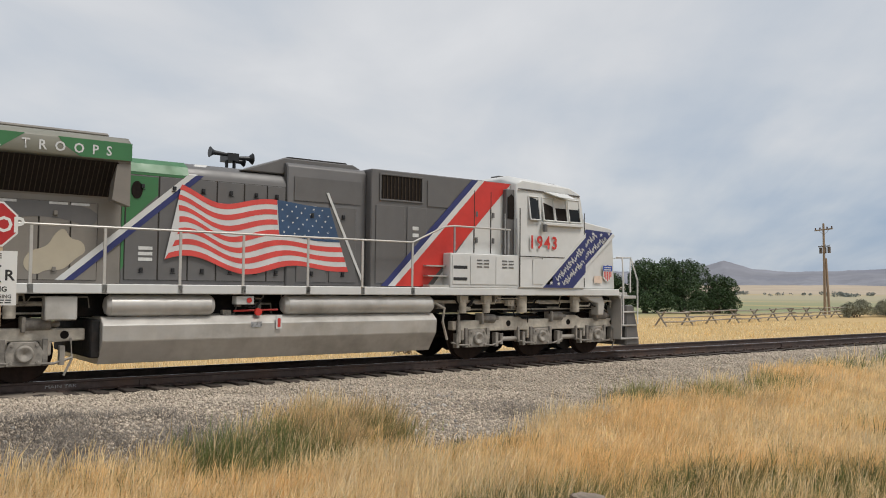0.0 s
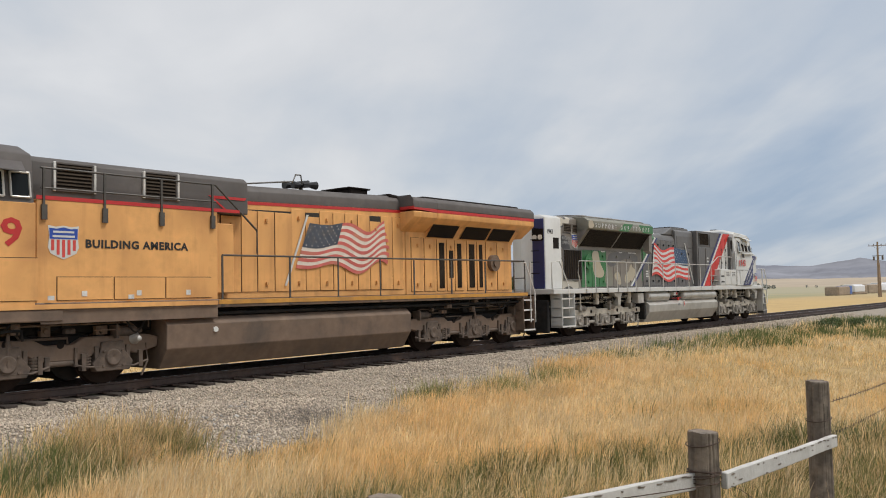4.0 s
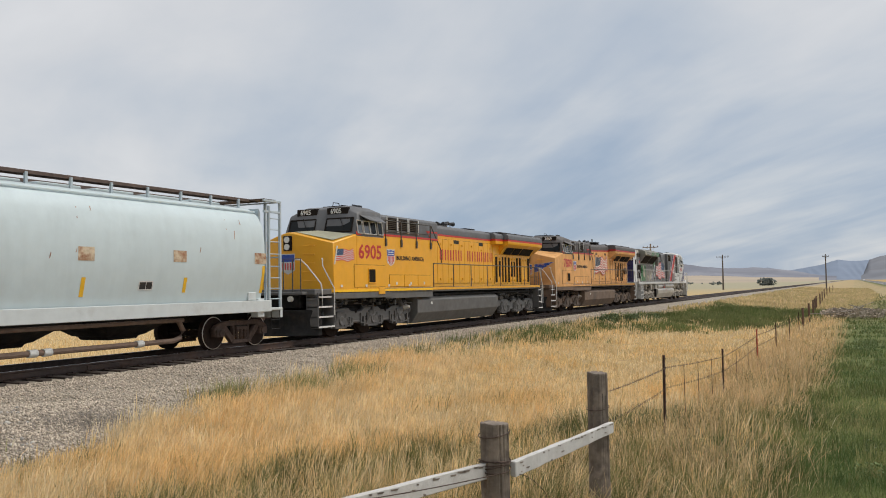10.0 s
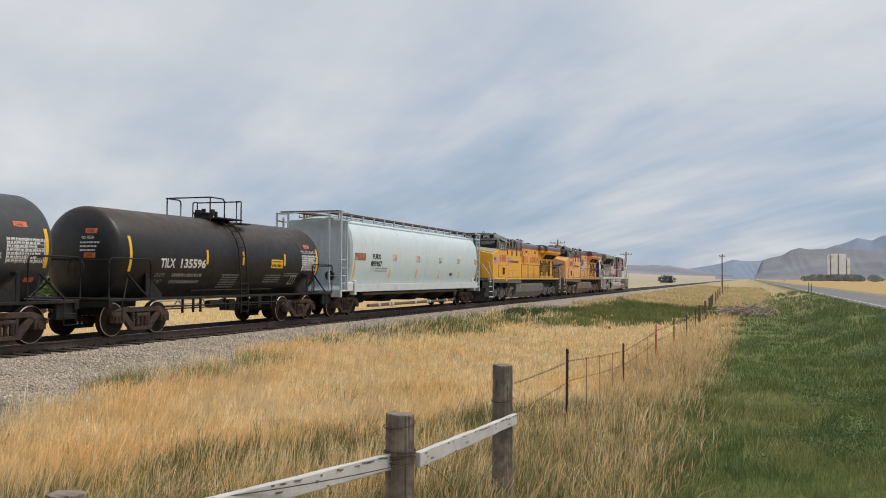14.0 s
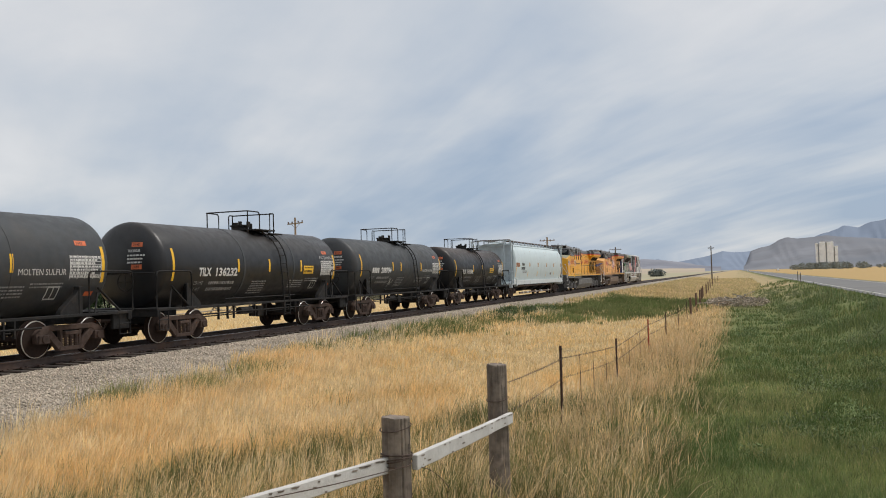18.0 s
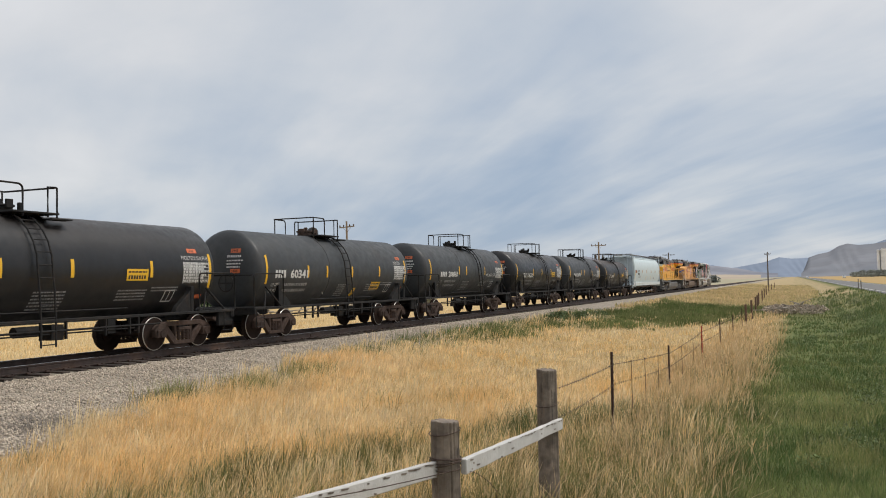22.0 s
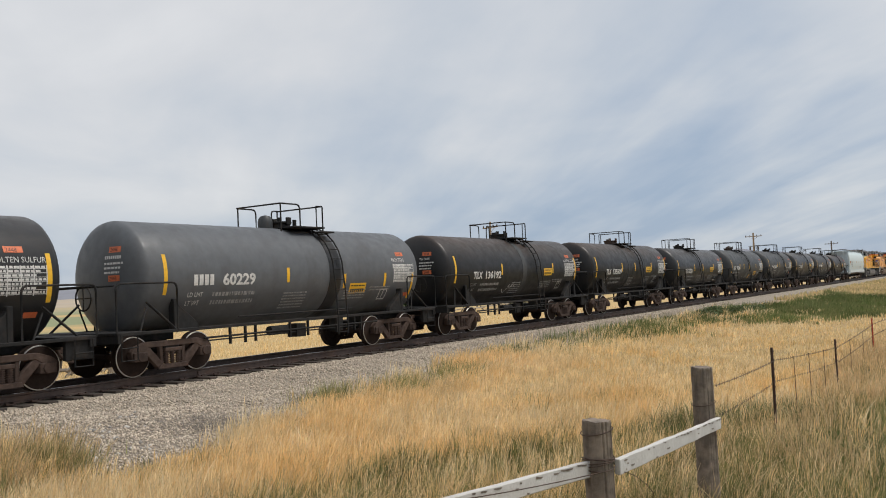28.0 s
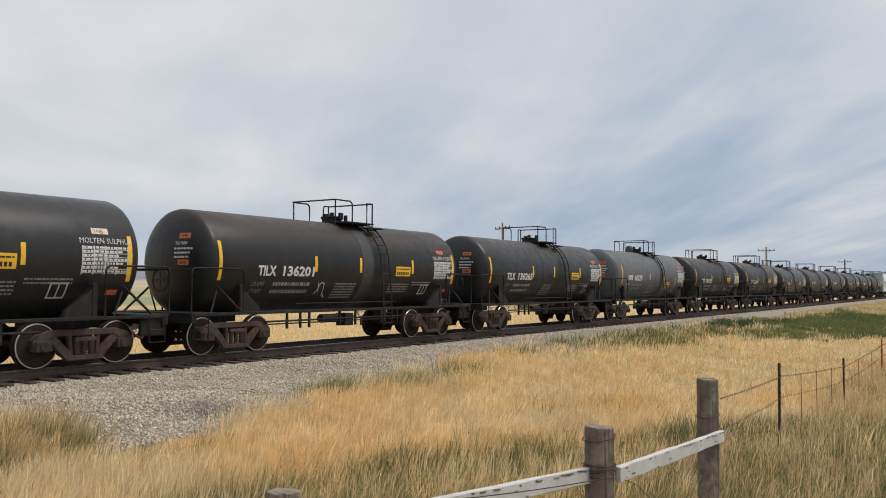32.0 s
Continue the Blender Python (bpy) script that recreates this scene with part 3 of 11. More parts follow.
def tank_car(center, number, mark, paint, label, style="sulfur", dx=0.65, dome=False, brown=False, bands=(), graffiti=False, trim=0.0, drop=0.0, climb=None):
    car = thing("tank_car", label, "railway tank car", group="tank cars of the train")
    part("tank", once(f"tank|{paint.name}|{trim}", lambda: tank_shell(trim), paint), None, car)
    for k, (bx, bw) in enumerate(bands):
        part("jacket_band", once(f"band|{bx}|{bw}|{paint.name}", lambda: ring_band(bx, bw, 0.008), M_slate if paint is not M_grey else M_black), None, car)
    # underframe
    for s in (-1, 1):
        part("center_sill", once("sill", lambda: Mesh().box(-1.2, 1.2, -0.3, 0.3, 0.72, 1.02), M_under, 0.015), None, car).matrix_basis = pose(4.8 * s, 0, 0)
    for s in (-1, 1):
        part("running_board", once("run", lambda: Mesh().box(-5.95, 5.95, -0.045, 0.045, 0.93, 1.0), M_under, 0.008), None, car).matrix_basis = pose(0, s * 1.42, 0)
        part("end_platform", once("endplat", lambda: Mesh().box(-0.36, 0.36, -1.46, 1.46, 0.955, 1.012).box(-0.3, 0.3, -1.4, -1.3, 0.55, 0.95).box(0.2, 0.34, -1.46, 1.46, 0.78, 0.955), M_under, 0.01), None, car).matrix_basis = pose(s * 5.66, 0, 0, 0, 0, 0 if s > 0 else 180)
        for q in (-1, 1):
            part("saddle", once("saddle", lambda: Mesh().prism([(-0.42, 0.98), (0.30, 0.98), (0.30, 1.62), (0.22, 1.66), (0.14, 1.50), (-0.36, 1.12)], -0.14, 0.02).box(0.18, 0.30, -0.16, 0.02, 0.98, 1.66), M_under, 0.012), None, car).matrix_basis = pose(s * 4.05, q * 1.2, 0, 0, 0, 0 if q * s < 0 else 180) @ Matrix.Diagonal((1 if q * s < 0 else 1, 1, 1, 1))
            part("cradle_brace", once("brace", lambda: Mesh().tube([(0.62, -1.36, 1.0), (-0.05, -1.24, 1.62)], 0.028, 6).tube([(-0.35, -1.4, 1.0), (-0.05, -1.24, 1.5)], 0.022, 6), M_under), None, car).matrix_basis = pose(s * 5.05, 0, 0, 0, 0, 0 if q < 0 else 180) if s > 0 else pose(s * 5.05, 0, 0, 0, 0, 0 if q < 0 else 180)
            hr = Mesh()
            x0, x1, z = 4.45, 6.02, 2.02
            hr.tube([(x1, q * 1.46, 1.0)] + bend((x1, q * 1.46, 1.0), (x1, q * 1.46, z), (x0, q * 1.46, z)) + bend((x1, q * 1.46, z), (x0, q * 1.46, z), (x0, q * 1.46, 1.0)) + [(x0, q * 1.46, 1.0)], 0.024, 6)
            part("end_handrail", once(f"endrail|{q}", lambda: hr, M_under), None, car).matrix_basis = pose(0, 0, 0, 0, 0, 0 if s > 0 else 180)
        part("cross_handrail", once("crossrail", lambda: Mesh().tube([(6.02, -1.4, 1.98), (6.02, 1.4, 1.98)], 0.022, 6), M_under), None, car).matrix_basis = pose(0, 0, 0, 0, 0, 0 if s > 0 else 180)
        part("corner_step", once("cstep", lambda: Mesh().tube([(-0.2, 0, 0.95), (-0.2, 0, 0.42), (0.2, 0, 0.42), (0.2, 0, 0.95)], 0.018, 6).tube([(-0.2, 0, 0.68), (0.2, 0, 0.68)], 0.016, 6), M_under), None, car).matrix_basis = pose(s * 5.72, -1.46, 0)
    part("brake_wheel", once("brakewheel", lambda: Mesh().tube([(0, 0.26 * math.cos(t * math.pi / 8), 1.75 + 0.26 * math.sin(t * math.pi / 8)) for t in range(17)], 0.018, 6).tube([(0, -0.25, 1.75), (0, 0.25, 1.75)], 0.014, 6).tube([(0, 0, 1.5), (0, 0, 2.0)], 0.014, 6), M_under), None, car).matrix_basis = pose(-6.1, -0.5, 0)
    # pipes and levers below the tank
    rods = Mesh()
    rods.tube([(-3.4, -1.1, 0.72), (3.3, -1.1, 0.72)], 0.028, 6).tube([(-3.2, -0.9, 0.64), (2.6, -0.9, 0.64)], 0.02, 6)
    for x in (-2.6, -2.1, -1.75, -0.5, 0.2, 1.4, 2.2, 2.5):
        rods.box(x, x + 0.045, -1.12, -1.06, 0.52, 0.95)
    rods.cyl((-0.9, -0.75, 0.72), (-0.2, -0.75, 0.72), 0.12, 12).box(-0.05, 0.3, -0.95, -0.6, 0.5, 0.85).box(1.7, 1.95, -0.9, -0.6, 0.55, 0.95)
    part("brake_rigging", once("rods", lambda: rods, M_under), None, car)
    part("heater_pipe", once("hpipe", lambda: Mesh().tube([(-2.4, -1.22, 1.16), (2.0, -1.22, 1.16)], 0.02, 6), M_under), None, car)
    couplers(car, 6.0)
    for x in (-4.28, 4.28):
        freight_truck(car, x)
    # top platform, rails, manway
    zt = TANK_Z + TANK_R
    part("walkway", once(f"walk|{dx}", lambda: Mesh().box(dx - 0.55, dx + 0.72, -0.86, 0.86, zt - 0.03, zt + 0.015).box(dx + 0.35, dx + 0.95, -1.02, -0.72, zt - 0.16, zt - 0.12), M_under, 0.008), None, car)
    rl = Mesh()
    z1, a, b = zt + 0.60, dx - 1.02, dx + 0.68
    far, near = 0.82, -0.82
    c1, c2 = (dx - 0.27, far), (dx - 0.26, near)
    rl.tube([(*c1, zt - 0.1)] + bend((*c1, zt - 0.1), (*c1, z1), (a, far, z1)) + bend((*c1, z1), (a, far, z1), (a, near, z1), 0.05) + bend((a, far, z1), (a, near, z1), (*c2, z1), 0.05) + bend((a, near, z1), (*c2, z1), (*c2, zt - 0.1)) + [(*c2, zt - 0.1)], 0.023, 6)
    c1, c2 = (dx + 0.36, far), (dx + 0.42, near)
    rl.tube([(*c1, zt - 0.1)] + bend((*c1, zt - 0.1), (*c1, z1), (b, far, z1), 0.1) + bend((*c1, z1), (b, far, z1), (b, near, z1), 0.05) + bend((b, far, z1), (b, near, z1), (*c2, z1), 0.05) + [(*c2, z1), (*c2, zt - 0.1)], 0.023, 6)
    for x, y in ((a + 0.06, far), (a, near), (b - 0.08, far), (b, near)):
        rl.tube([(x, y, zt - 0.15), (x, y, z1)], 0.021, 6)
    part("platform_rail", once(f"toprail|{dx}", lambda: rl, M_under), None, car)
    man = Mesh().cyl((dx - 0.2, 0, zt - 0.05), (dx - 0.2, 0, zt + 0.14), 0.3, 18).cyl((dx - 0.2, 0, zt + 0.14), (dx - 0.2, 0, zt + 0.19), 0.34, 18)
    man.cyl((dx - 0.2, 0, zt + 0.19), (dx - 0.2, 0, zt + 0.32), 0.07, 10).box(dx - 0.52, dx - 0.4, -0.1, 0.1, zt + 0.1, zt + 0.26).cyl((dx + 0.25, -0.15, zt), (dx + 0.25, -0.15, zt + 0.26), 0.06, 8).box(dx - 0.28, dx - 0.1, -0.36, -0.3, zt + 0.1, zt + 0.3)
    part("manway", once(f"manway|{dx}", lambda: man, M_truck if brown else M_under, 0.01), None, car)
    if dome:
        d = Mesh()
        n = 18
        bx_ = dx - 0.65 if number != "60341" else dx + 0.45
        d.loft([[(bx_ + r * math.cos(t), 0.1 + r * math.sin(t), zt + z) for t in (2 * math.pi * i / n for i in range(n))] for r, z in ((0.2, -0.05), (0.21, 0.14), (0.19, 0.26), (0.13, 0.34), (0.02, 0.37))])
        part("valve_dome", once(f"dome|{bx_}", lambda: d, M_slate), None, car, "round grey valve bonnet")
    climb = dx + 0.62 if climb is None else climb
    part("ladder", once(f"ladder|{climb}", lambda: tank_ladder(climb), M_under), None, car)
    # markings on the near side
    if style == "old":
        marks = ((-4.75, 1.75, 2.65), (-2.2, 1.95, 2.35), (-1.0, 1.95, 2.33), (0.84, 1.95, 2.33), (1.61, 1.74, 2.14), (3.54, 1.74, 2.14), (5.06, 1.35, 2.15))
        nx, nz, ns = -4.25, 1.94, 0.27
        yx, yz = 1.79, 1.58
        if number == "60229":
            marks = ((-4.58, 1.75, 2.65), (-0.65, 1.95, 2.33), (1.68, 1.74, 2.14), (3.6, 1.74, 2.14), (5.06, 1.35, 2.15))
            nx, yx = -3.78, 1.95
        if number == "60341":
            marks = ((-5.05, 1.75, 2.65), (-2.62, 1.95, 2.35), (-1.36, 1.95, 2.35), (0.46, 1.95, 2.35), (2.69, 1.98, 2.38), (5.06, 1.7, 2.65))
            nx, yx, yz = -4.58, 2.10, 1.48
            tank_patch(car, "yellow_notice", flat(0.76, 1.0, 1.25, 1.56), M_yellow, "small yellow notice")
    elif style == "grey":
        marks = ((-4.9, 1.78, 2.7), (-1.40, 2.02, 2.42), (-0.4, 2.0, 2.42), (2.3, 2.0, 2.42), (5.17, 1.75, 2.65))
        nx, nz, ns = -3.75, 1.92, 0.25
        yx, yz = None, None
    else:
        s4, yx = (2.48, 2.67) if number == "136232" else (2.82, 1.95)
        marks = ((-5.0, 1.75, 2.68), (-1.66, 1.99, 2.41), (0.25, 2.0, 2.42), (s4, 2.0, 2.42), (5.16, 1.7, 2.65))
        nx, nz, ns = -3.78, 1.88, 0.25
        yz = 1.92
    for x, z0, z1_ in marks:
        tank_patch(car, "reflective_stripe", flat(x - 0.05, x + 0.05, z0, z1_), M_yellow, "yellow reflective stripe", key=f"stripe|{x}|{z0}|{z1_}")
    if not number:
        pass
    elif mark == "TILX":
        m0, m1, m2, m3 = (0.18, 0.72, 0.76, 1.58) if number == "136203" else (0, 0.63, 0.88, 2.06)
        tank_fit(car, "owner_mark", "TILX", nx + m0, nx + m1, nz, ns, M_white)
        tank_fit(car, "car_number", number, nx + m2, nx + m3, nz, ns, M_white)
    else:
        wide = 0.16 if style == "old" else 0.2
        for k in range(4):
            x = nx + wide * k
            tank_patch(car, "owner_mark", flat(x, x + wide * 0.72, nz, nz + ns * 0.92), M_white, "white letter block of the owner's mark", key=f"owner|{x}|{nz}")
        tank_fit(car, "car_number", number, nx + (0.88 if style == "old" else 0.98), nx + (1.95 if style == "old" else 2.15), nz, ns, M_white)
    tagged(tank_words(car, "load_limit_line", "LD LMT", nx - 0.15, nz - 0.26, 0.11, M_faint if style != "old" else M_white, 0.9), kind="stuff")
    tank_words(car, "light_weight_line", "LT WT", nx - 0.15, nz - 0.45, 0.11, M_faint if style != "old" else M_white, 0.9)
    w = Mesh()
    bars(w, nx + 0.6, nx + 2.0, nz - 0.26, 0.09, 3)
    bars(w, nx + 0.6, nx + 2.0, nz - 0.45, 0.09, 4)
    tagged(tank_patch(car, "stencil_panel", w, M_faint, key=f"weights|{nx}|{nz}"), kind="stuff")
    w = Mesh()
    for k in range(6):
        bars(w, -0.75, 0.15, 1.66 - k * 0.075, 0.035, 10 + k, 0.02)
        if k < 4:
            bars(w, 1.75, 2.75, 1.66 - k * 0.075, 0.035, 20 + k, 0.02)
        if k < 2:
            bars(w, 2.9, 3.9, 1.72 - k * 0.075, 0.035, 30 + k, 0.02)
    tagged(tank_patch(car, "stencil_block", w, M_faint, key="stencils"), kind="stuff")
    if yx is not None:
        tank_patch(car, "emergency_sign", flat(yx, yx + 0.75, yz, yz + 0.29), M_yellow, "yellow emergency telephone sign", key=f"esign|{yx}|{yz}")
        w = Mesh()
        bars(w, yx + 0.05, yx + 0.70, yz + 0.20, 0.035, 5, 0.02)
        for k in range(7):
            w.add([(yx + 0.06 + k * 0.09, 0, yz + 0.04), (yx + 0.12 + k * 0.09, 0, yz + 0.04), (yx + 0.12 + k * 0.09, 0, yz + 0.13), (yx + 0.06 + k * 0.09, 0, yz + 0.13)], [(0, 1, 2, 3)])
        tagged(tank_patch(car, "sign_print", w, M_ink, off=0.009, key=f"elines|{yx}|{yz}"), kind="stuff")
    tx = 4.04
    lx, lz, lsize = (2.48, 1.94, 0.15) if style == "grey" else (tx - 0.05, 2.47, 0.13 if style == "old" else 0.115)
    tagged(tank_words(car, "contents_label", {"old": "MOLTEN\nSULFUR", "sulphur": "MOLTEN SULPHUR"}.get(style, "MOLTEN SULFUR"), lx, lz, lsize, M_white, 0.92), kind="stuff")
    w = Mesh()
    for k in range(7):
        bars(w, tx + 0.02, tx + 1.04 - 0.1 * (k % 3), 2.365 - k * 0.08, 0.042, 40 + k, 0.022)
        w.add([(tx, 0, 2.345 - k * 0.08), (tx + 1.06, 0, 2.345 - k * 0.08), (tx + 1.06, 0, 2.357 - k * 0.08), (tx, 0, 2.357 - k * 0.08)], [(0, 1, 2, 3)])
    for k in range(5):
        x = tx + k * 0.262
        w.add([(x, 0, 1.84), (x + 0.02, 0, 1.84), (x + 0.02, 0, 2.42), (x, 0, 2.42)], [(0, 1, 2, 3)])
    tank_patch(car, "test_table", w, M_white, "white table of test dates", key="table")
    w = Mesh()
    for x0, x1, z0, z1_ in ((3.45, 3.83, 1.36, 1.39), (3.45, 3.83, 1.64, 1.67), (3.45, 3.48, 1.36, 1.67), (3.80, 3.83, 1.36, 1.67), (3.63, 3.655, 1.36, 1.67)):
        w.add([(x0, 0, z0), (x1, 0, z0), (x1, 0, z1_), (x0, 0, z1_)], [(0, 1, 2, 3)])
    tank_patch(car, "label_frame", w, M_white, key="labelframe")
    tank_patch(car, "placard", flat(4.3, 4.68, 2.66, 2.78), M_orange if style != "sulphur" else M_pinkwhite, "small orange placard", key=f"placard|{style == 'sulphur'}")
    tank_patch(car, "placard", flat(4.72, 5.0, 1.42, 1.53), M_orange, "small orange placard", key="placard2")
    tank_words(car, "placard_number", "2448", 4.33, 2.67, 0.09, M_ink, 0.95)
    # the near end of the tank carries the marks too
    def on_end(me, y0, z0, off):
        """Lay flat marks on the domed near end, reading towards the near side."""
        for v in me.vertices:
            y, z = y0 - v.co.x, z0 + v.co.z
            v.co = (trim - TANK_L - TANK_HEAD * math.sqrt(max(0.0, 1 - (y * y + (z - TANK_Z) ** 2) / TANK_R ** 2)) - off, y, z)
        return me

    if mark == "TILX" and number:
        me = text_mesh("TILX " + number, 0.072, 0.72, 0.003).copy()
        me.materials.clear()
        part("end_number", on_end(me, -0.22, 2.59, 0.008), M_white, car, smooth=False)
    else:
        w = Mesh()
        for k in range(8):
            w.add([(k * 0.06, 0, 0), (k * 0.06 + 0.045, 0, 0), (k * 0.06 + 0.045, 0, 0.07), (k * 0.06, 0, 0.07)], [(0, 1, 2, 3)])
        part("end_number", on_end(mesh_of("end_number", w, 0.0).copy(), -0.22, 2.59, 0.008), M_white, car, smooth=False)
    w = Mesh()
    for k in range(3):
        bars(w, 0.0, 0.55 - 0.05 * k, -0.1 * k, 0.045, 60 + k, 0.02)
    tagged(part("end_lettering", once(f"endletters|{trim}", lambda: on_end(mesh_of("endletters", w, 0.0).copy(), -0.20, 2.47, 0.008), M_white, smooth=False), None, car), kind="stuff")
    for zz in (2.73, 2.10):
        w = Mesh()
        for k in range(6):
            w.add([(k * 0.055, 0, 0), (k * 0.055 + 0.055, 0, 0), (k * 0.055 + 0.055, 0, 0.13), (k * 0.055, 0, 0.13)], [(0, 1, 2, 3)])
        pl = part("end_placard", once(f"endplacard|{zz}|{trim}", lambda: on_end(mesh_of("endplacard", w, 0.0).copy(), -0.33, zz, 0.010), M_orange, smooth=False), None, car, "small orange placard")
        me = text_mesh("2448", 0.085, 0.9, 0.0).copy()
        me.materials.clear()
        part("placard_number", once(f"endpnum|{zz}|{trim}", lambda: on_end(me, -0.37, zz + 0.025, 0.016), M_ink, smooth=False), None, pl)
    if graffiti:
        g = Mesh()
        rnd = random.Random(len(number) + int(number))
        x, z = -1.35, 1.45
        for k in range(9):
            x2, z2 = x + rnd.uniform(-0.12, 0.2), 1.5 + rnd.uniform(-0.2, 0.22)
            d = Vector((x2 - x, z2 - z)).normalized() * 0.012
            g.add([(x - d.y, 0, z + d.x), (x + d.y, 0, z - d.x), (x2 + d.y, 0, z2 - d.x), (x2 - d.y, 0, z2 + d.x)], [(0, 1, 2, 3)])
            x, z = x2, z2
        tank_patch(car, "scribble", g, M_white, "white painted scribble")
    for ob in car.children:
        if drop and ob.name.split(".")[0] in ABOVE:
            ob.matrix_basis = Matrix.Translation((0, 0, -drop)) @ ob.matrix_basis
    TRAIN.append((car, center))
    return car


TRAIN = []       # thing, its middle along the train at 16 s
BL, GR = "black molten sulfur tank car with yellow reflective stripes", "grey molten sulfur tank car with a brown-stained middle band"
tank_car(37.1, "135596", "TILX", M_blackrust, "dusty black molten sulfur tank car with brown-dusted top", dx=0.08, drop=0.06, climb=0.05)
tank_car(24.1, "208794", "GATX", M_slate, "dark grey molten sulfur tank car with a white scribble", "grey", graffiti=True)
tank_car(11.4, "136232", "TILX", M_black, "black molten sulfur tank car with two grey jacket bands", bands=((-1.35, 0.12), (1.9, 0.12)), climb=1.05)
tank_car(-1.62, "208810", "GATX", M_slate, "dull dark grey molten sulfur tank car with thin seams", "grey", bands=((-1.2, 0.03), (2.3, 0.03)))
tank_car(-14.35, "60341", "GATX", M_slate, "dark grey molten sulfur tank car with a valve bonnet", "old", dx=-0.5, drop=0.05, climb=-0.05, bands=((-1.2, 0.75),), dome=True, brown=True, graffiti=True)
tank_car(-27.35, "136203", "TILX", M_black, BL, dx=-0.45, drop=0.09, climb=-0.6)
tank_car(-40.2, "135609", "TILX", M_blackrust, "black molten sulfur tank car with scratched brown-dusted top", bands=((-0.75, 0.16), (1.75, 0.12)), brown=True, dx=0.35)
tank_car(-52.9, "136192", "TILX", M_blackrust, "black molten sulfur tank car with one grey jacket band", bands=((0.05, 0.35),), graffiti=True)
tank_car(-65.6, "60229", "GATX", M_grey, GR, "old", dome=True, bands=((1.02, 0.5),), trim=0.3)
tank_car(-78.1, "136265", "TILX", M_black, "black molten sulfur tank car with a thin grey seam", bands=((-0.75, 0.08), (1.45, 0.1)), brown=True, trim=0.18)
tank_car(-90.85, "136201", "TILX", M_blackrust, "black molten sulfur tank car with brown-dusted top and grey band", bands=((0.35, 0.5),), graffiti=True, trim=0.18)
tank_car(-103.5, "", "TILX", M_black, "glossy black molten sulphur tank car with a white placard", "sulphur")


# ---- covered hopper car ----
M_hop = material("pale_blue_grey_hopper_paint", (0.55, 0.635, 0.655), 0.45, vary=0.05, scale=2.5, dirt=(0.38, 0.44, 0.45), dirt_amount=0.2, dirt_scale=0.5, streak=0.25, spec=0.4)
M_hopend = material("blue_grey_hopper_end_paint", (0.44, 0.51, 0.55), 0.5, vary=0.1, scale=3, dirt=(0.14, 0.13, 0.13), dirt_amount=0.25, dirt_scale=0.9, streak=0.35)
M_hopsill = material("white_grey_sill_paint", (0.56, 0.60, 0.60), 0.5, vary=0.08, scale=4, dirt=(0.22, 0.17, 0.13), dirt_amount=0.2, dirt_scale=1.5)
M_rust = material("bare_rust_patch", (0.30, 0.125, 0.055), 0.85, vary=0.35, scale=7, dirt=(0.52, 0.46, 0.38), dirt_amount=0.45, dirt_scale=5)
M_scrape = material("scraped_primer_with_rust", (0.60, 0.50, 0.36), 0.8, vary=0.2, scale=9, dirt=(0.26, 0.10, 0.04), dirt_amount=0.75, dirt_scale=6)
M_pipe = material("brown_rusty_pipe", (0.17, 0.115, 0.085), 0.75, vary=0.3, scale=7)
M_board = material("rusty_roof_walk", (0.10, 0.068, 0.055), 0.8, vary=0.35, scale=9)
HOP = [(0.0, 4.0), (0.55, 3.97), (1.0, 3.86), (1.30, 3.66), (1.47, 3.35), (1.55, 2.9), (1.56, 2.4), (1.53, 2.0), (1.45, 1.6), (1.38, 1.28), (1.2, 1.2)]


def hop_y(z):
    """Half width of the hopper's side at a height."""
    pts = sorted((b, a) for a, b in HOP)
    return float(np.interp(z, [p[0] for p in pts], [p[1] for p in pts]))


def on_hopper(M, off=0.006):
    me = M if isinstance(M, bpy.types.Mesh) else mesh_of("patch", M, 0, False)
    bm = bmesh.new()
    bm.from_mesh(me)
    zs = [v.co.z for v in bm.verts]
    for z in (1.6, 2.0, 2.4, 2.9):
        if min(zs) < z < max(zs):
            bmesh.ops.bisect_plane(bm, geom=bm.verts[:] + bm.edges[:] + bm.faces[:], plane_co=(0, 0, z), plane_no=(0, 0, 1))
    for v in bm.verts:
        v.co.y -= hop_y(v.co.z) + off
    out = bpy.data.meshes.new("patch")
    bm.to_mesh(out)
    bm.free()
    return out


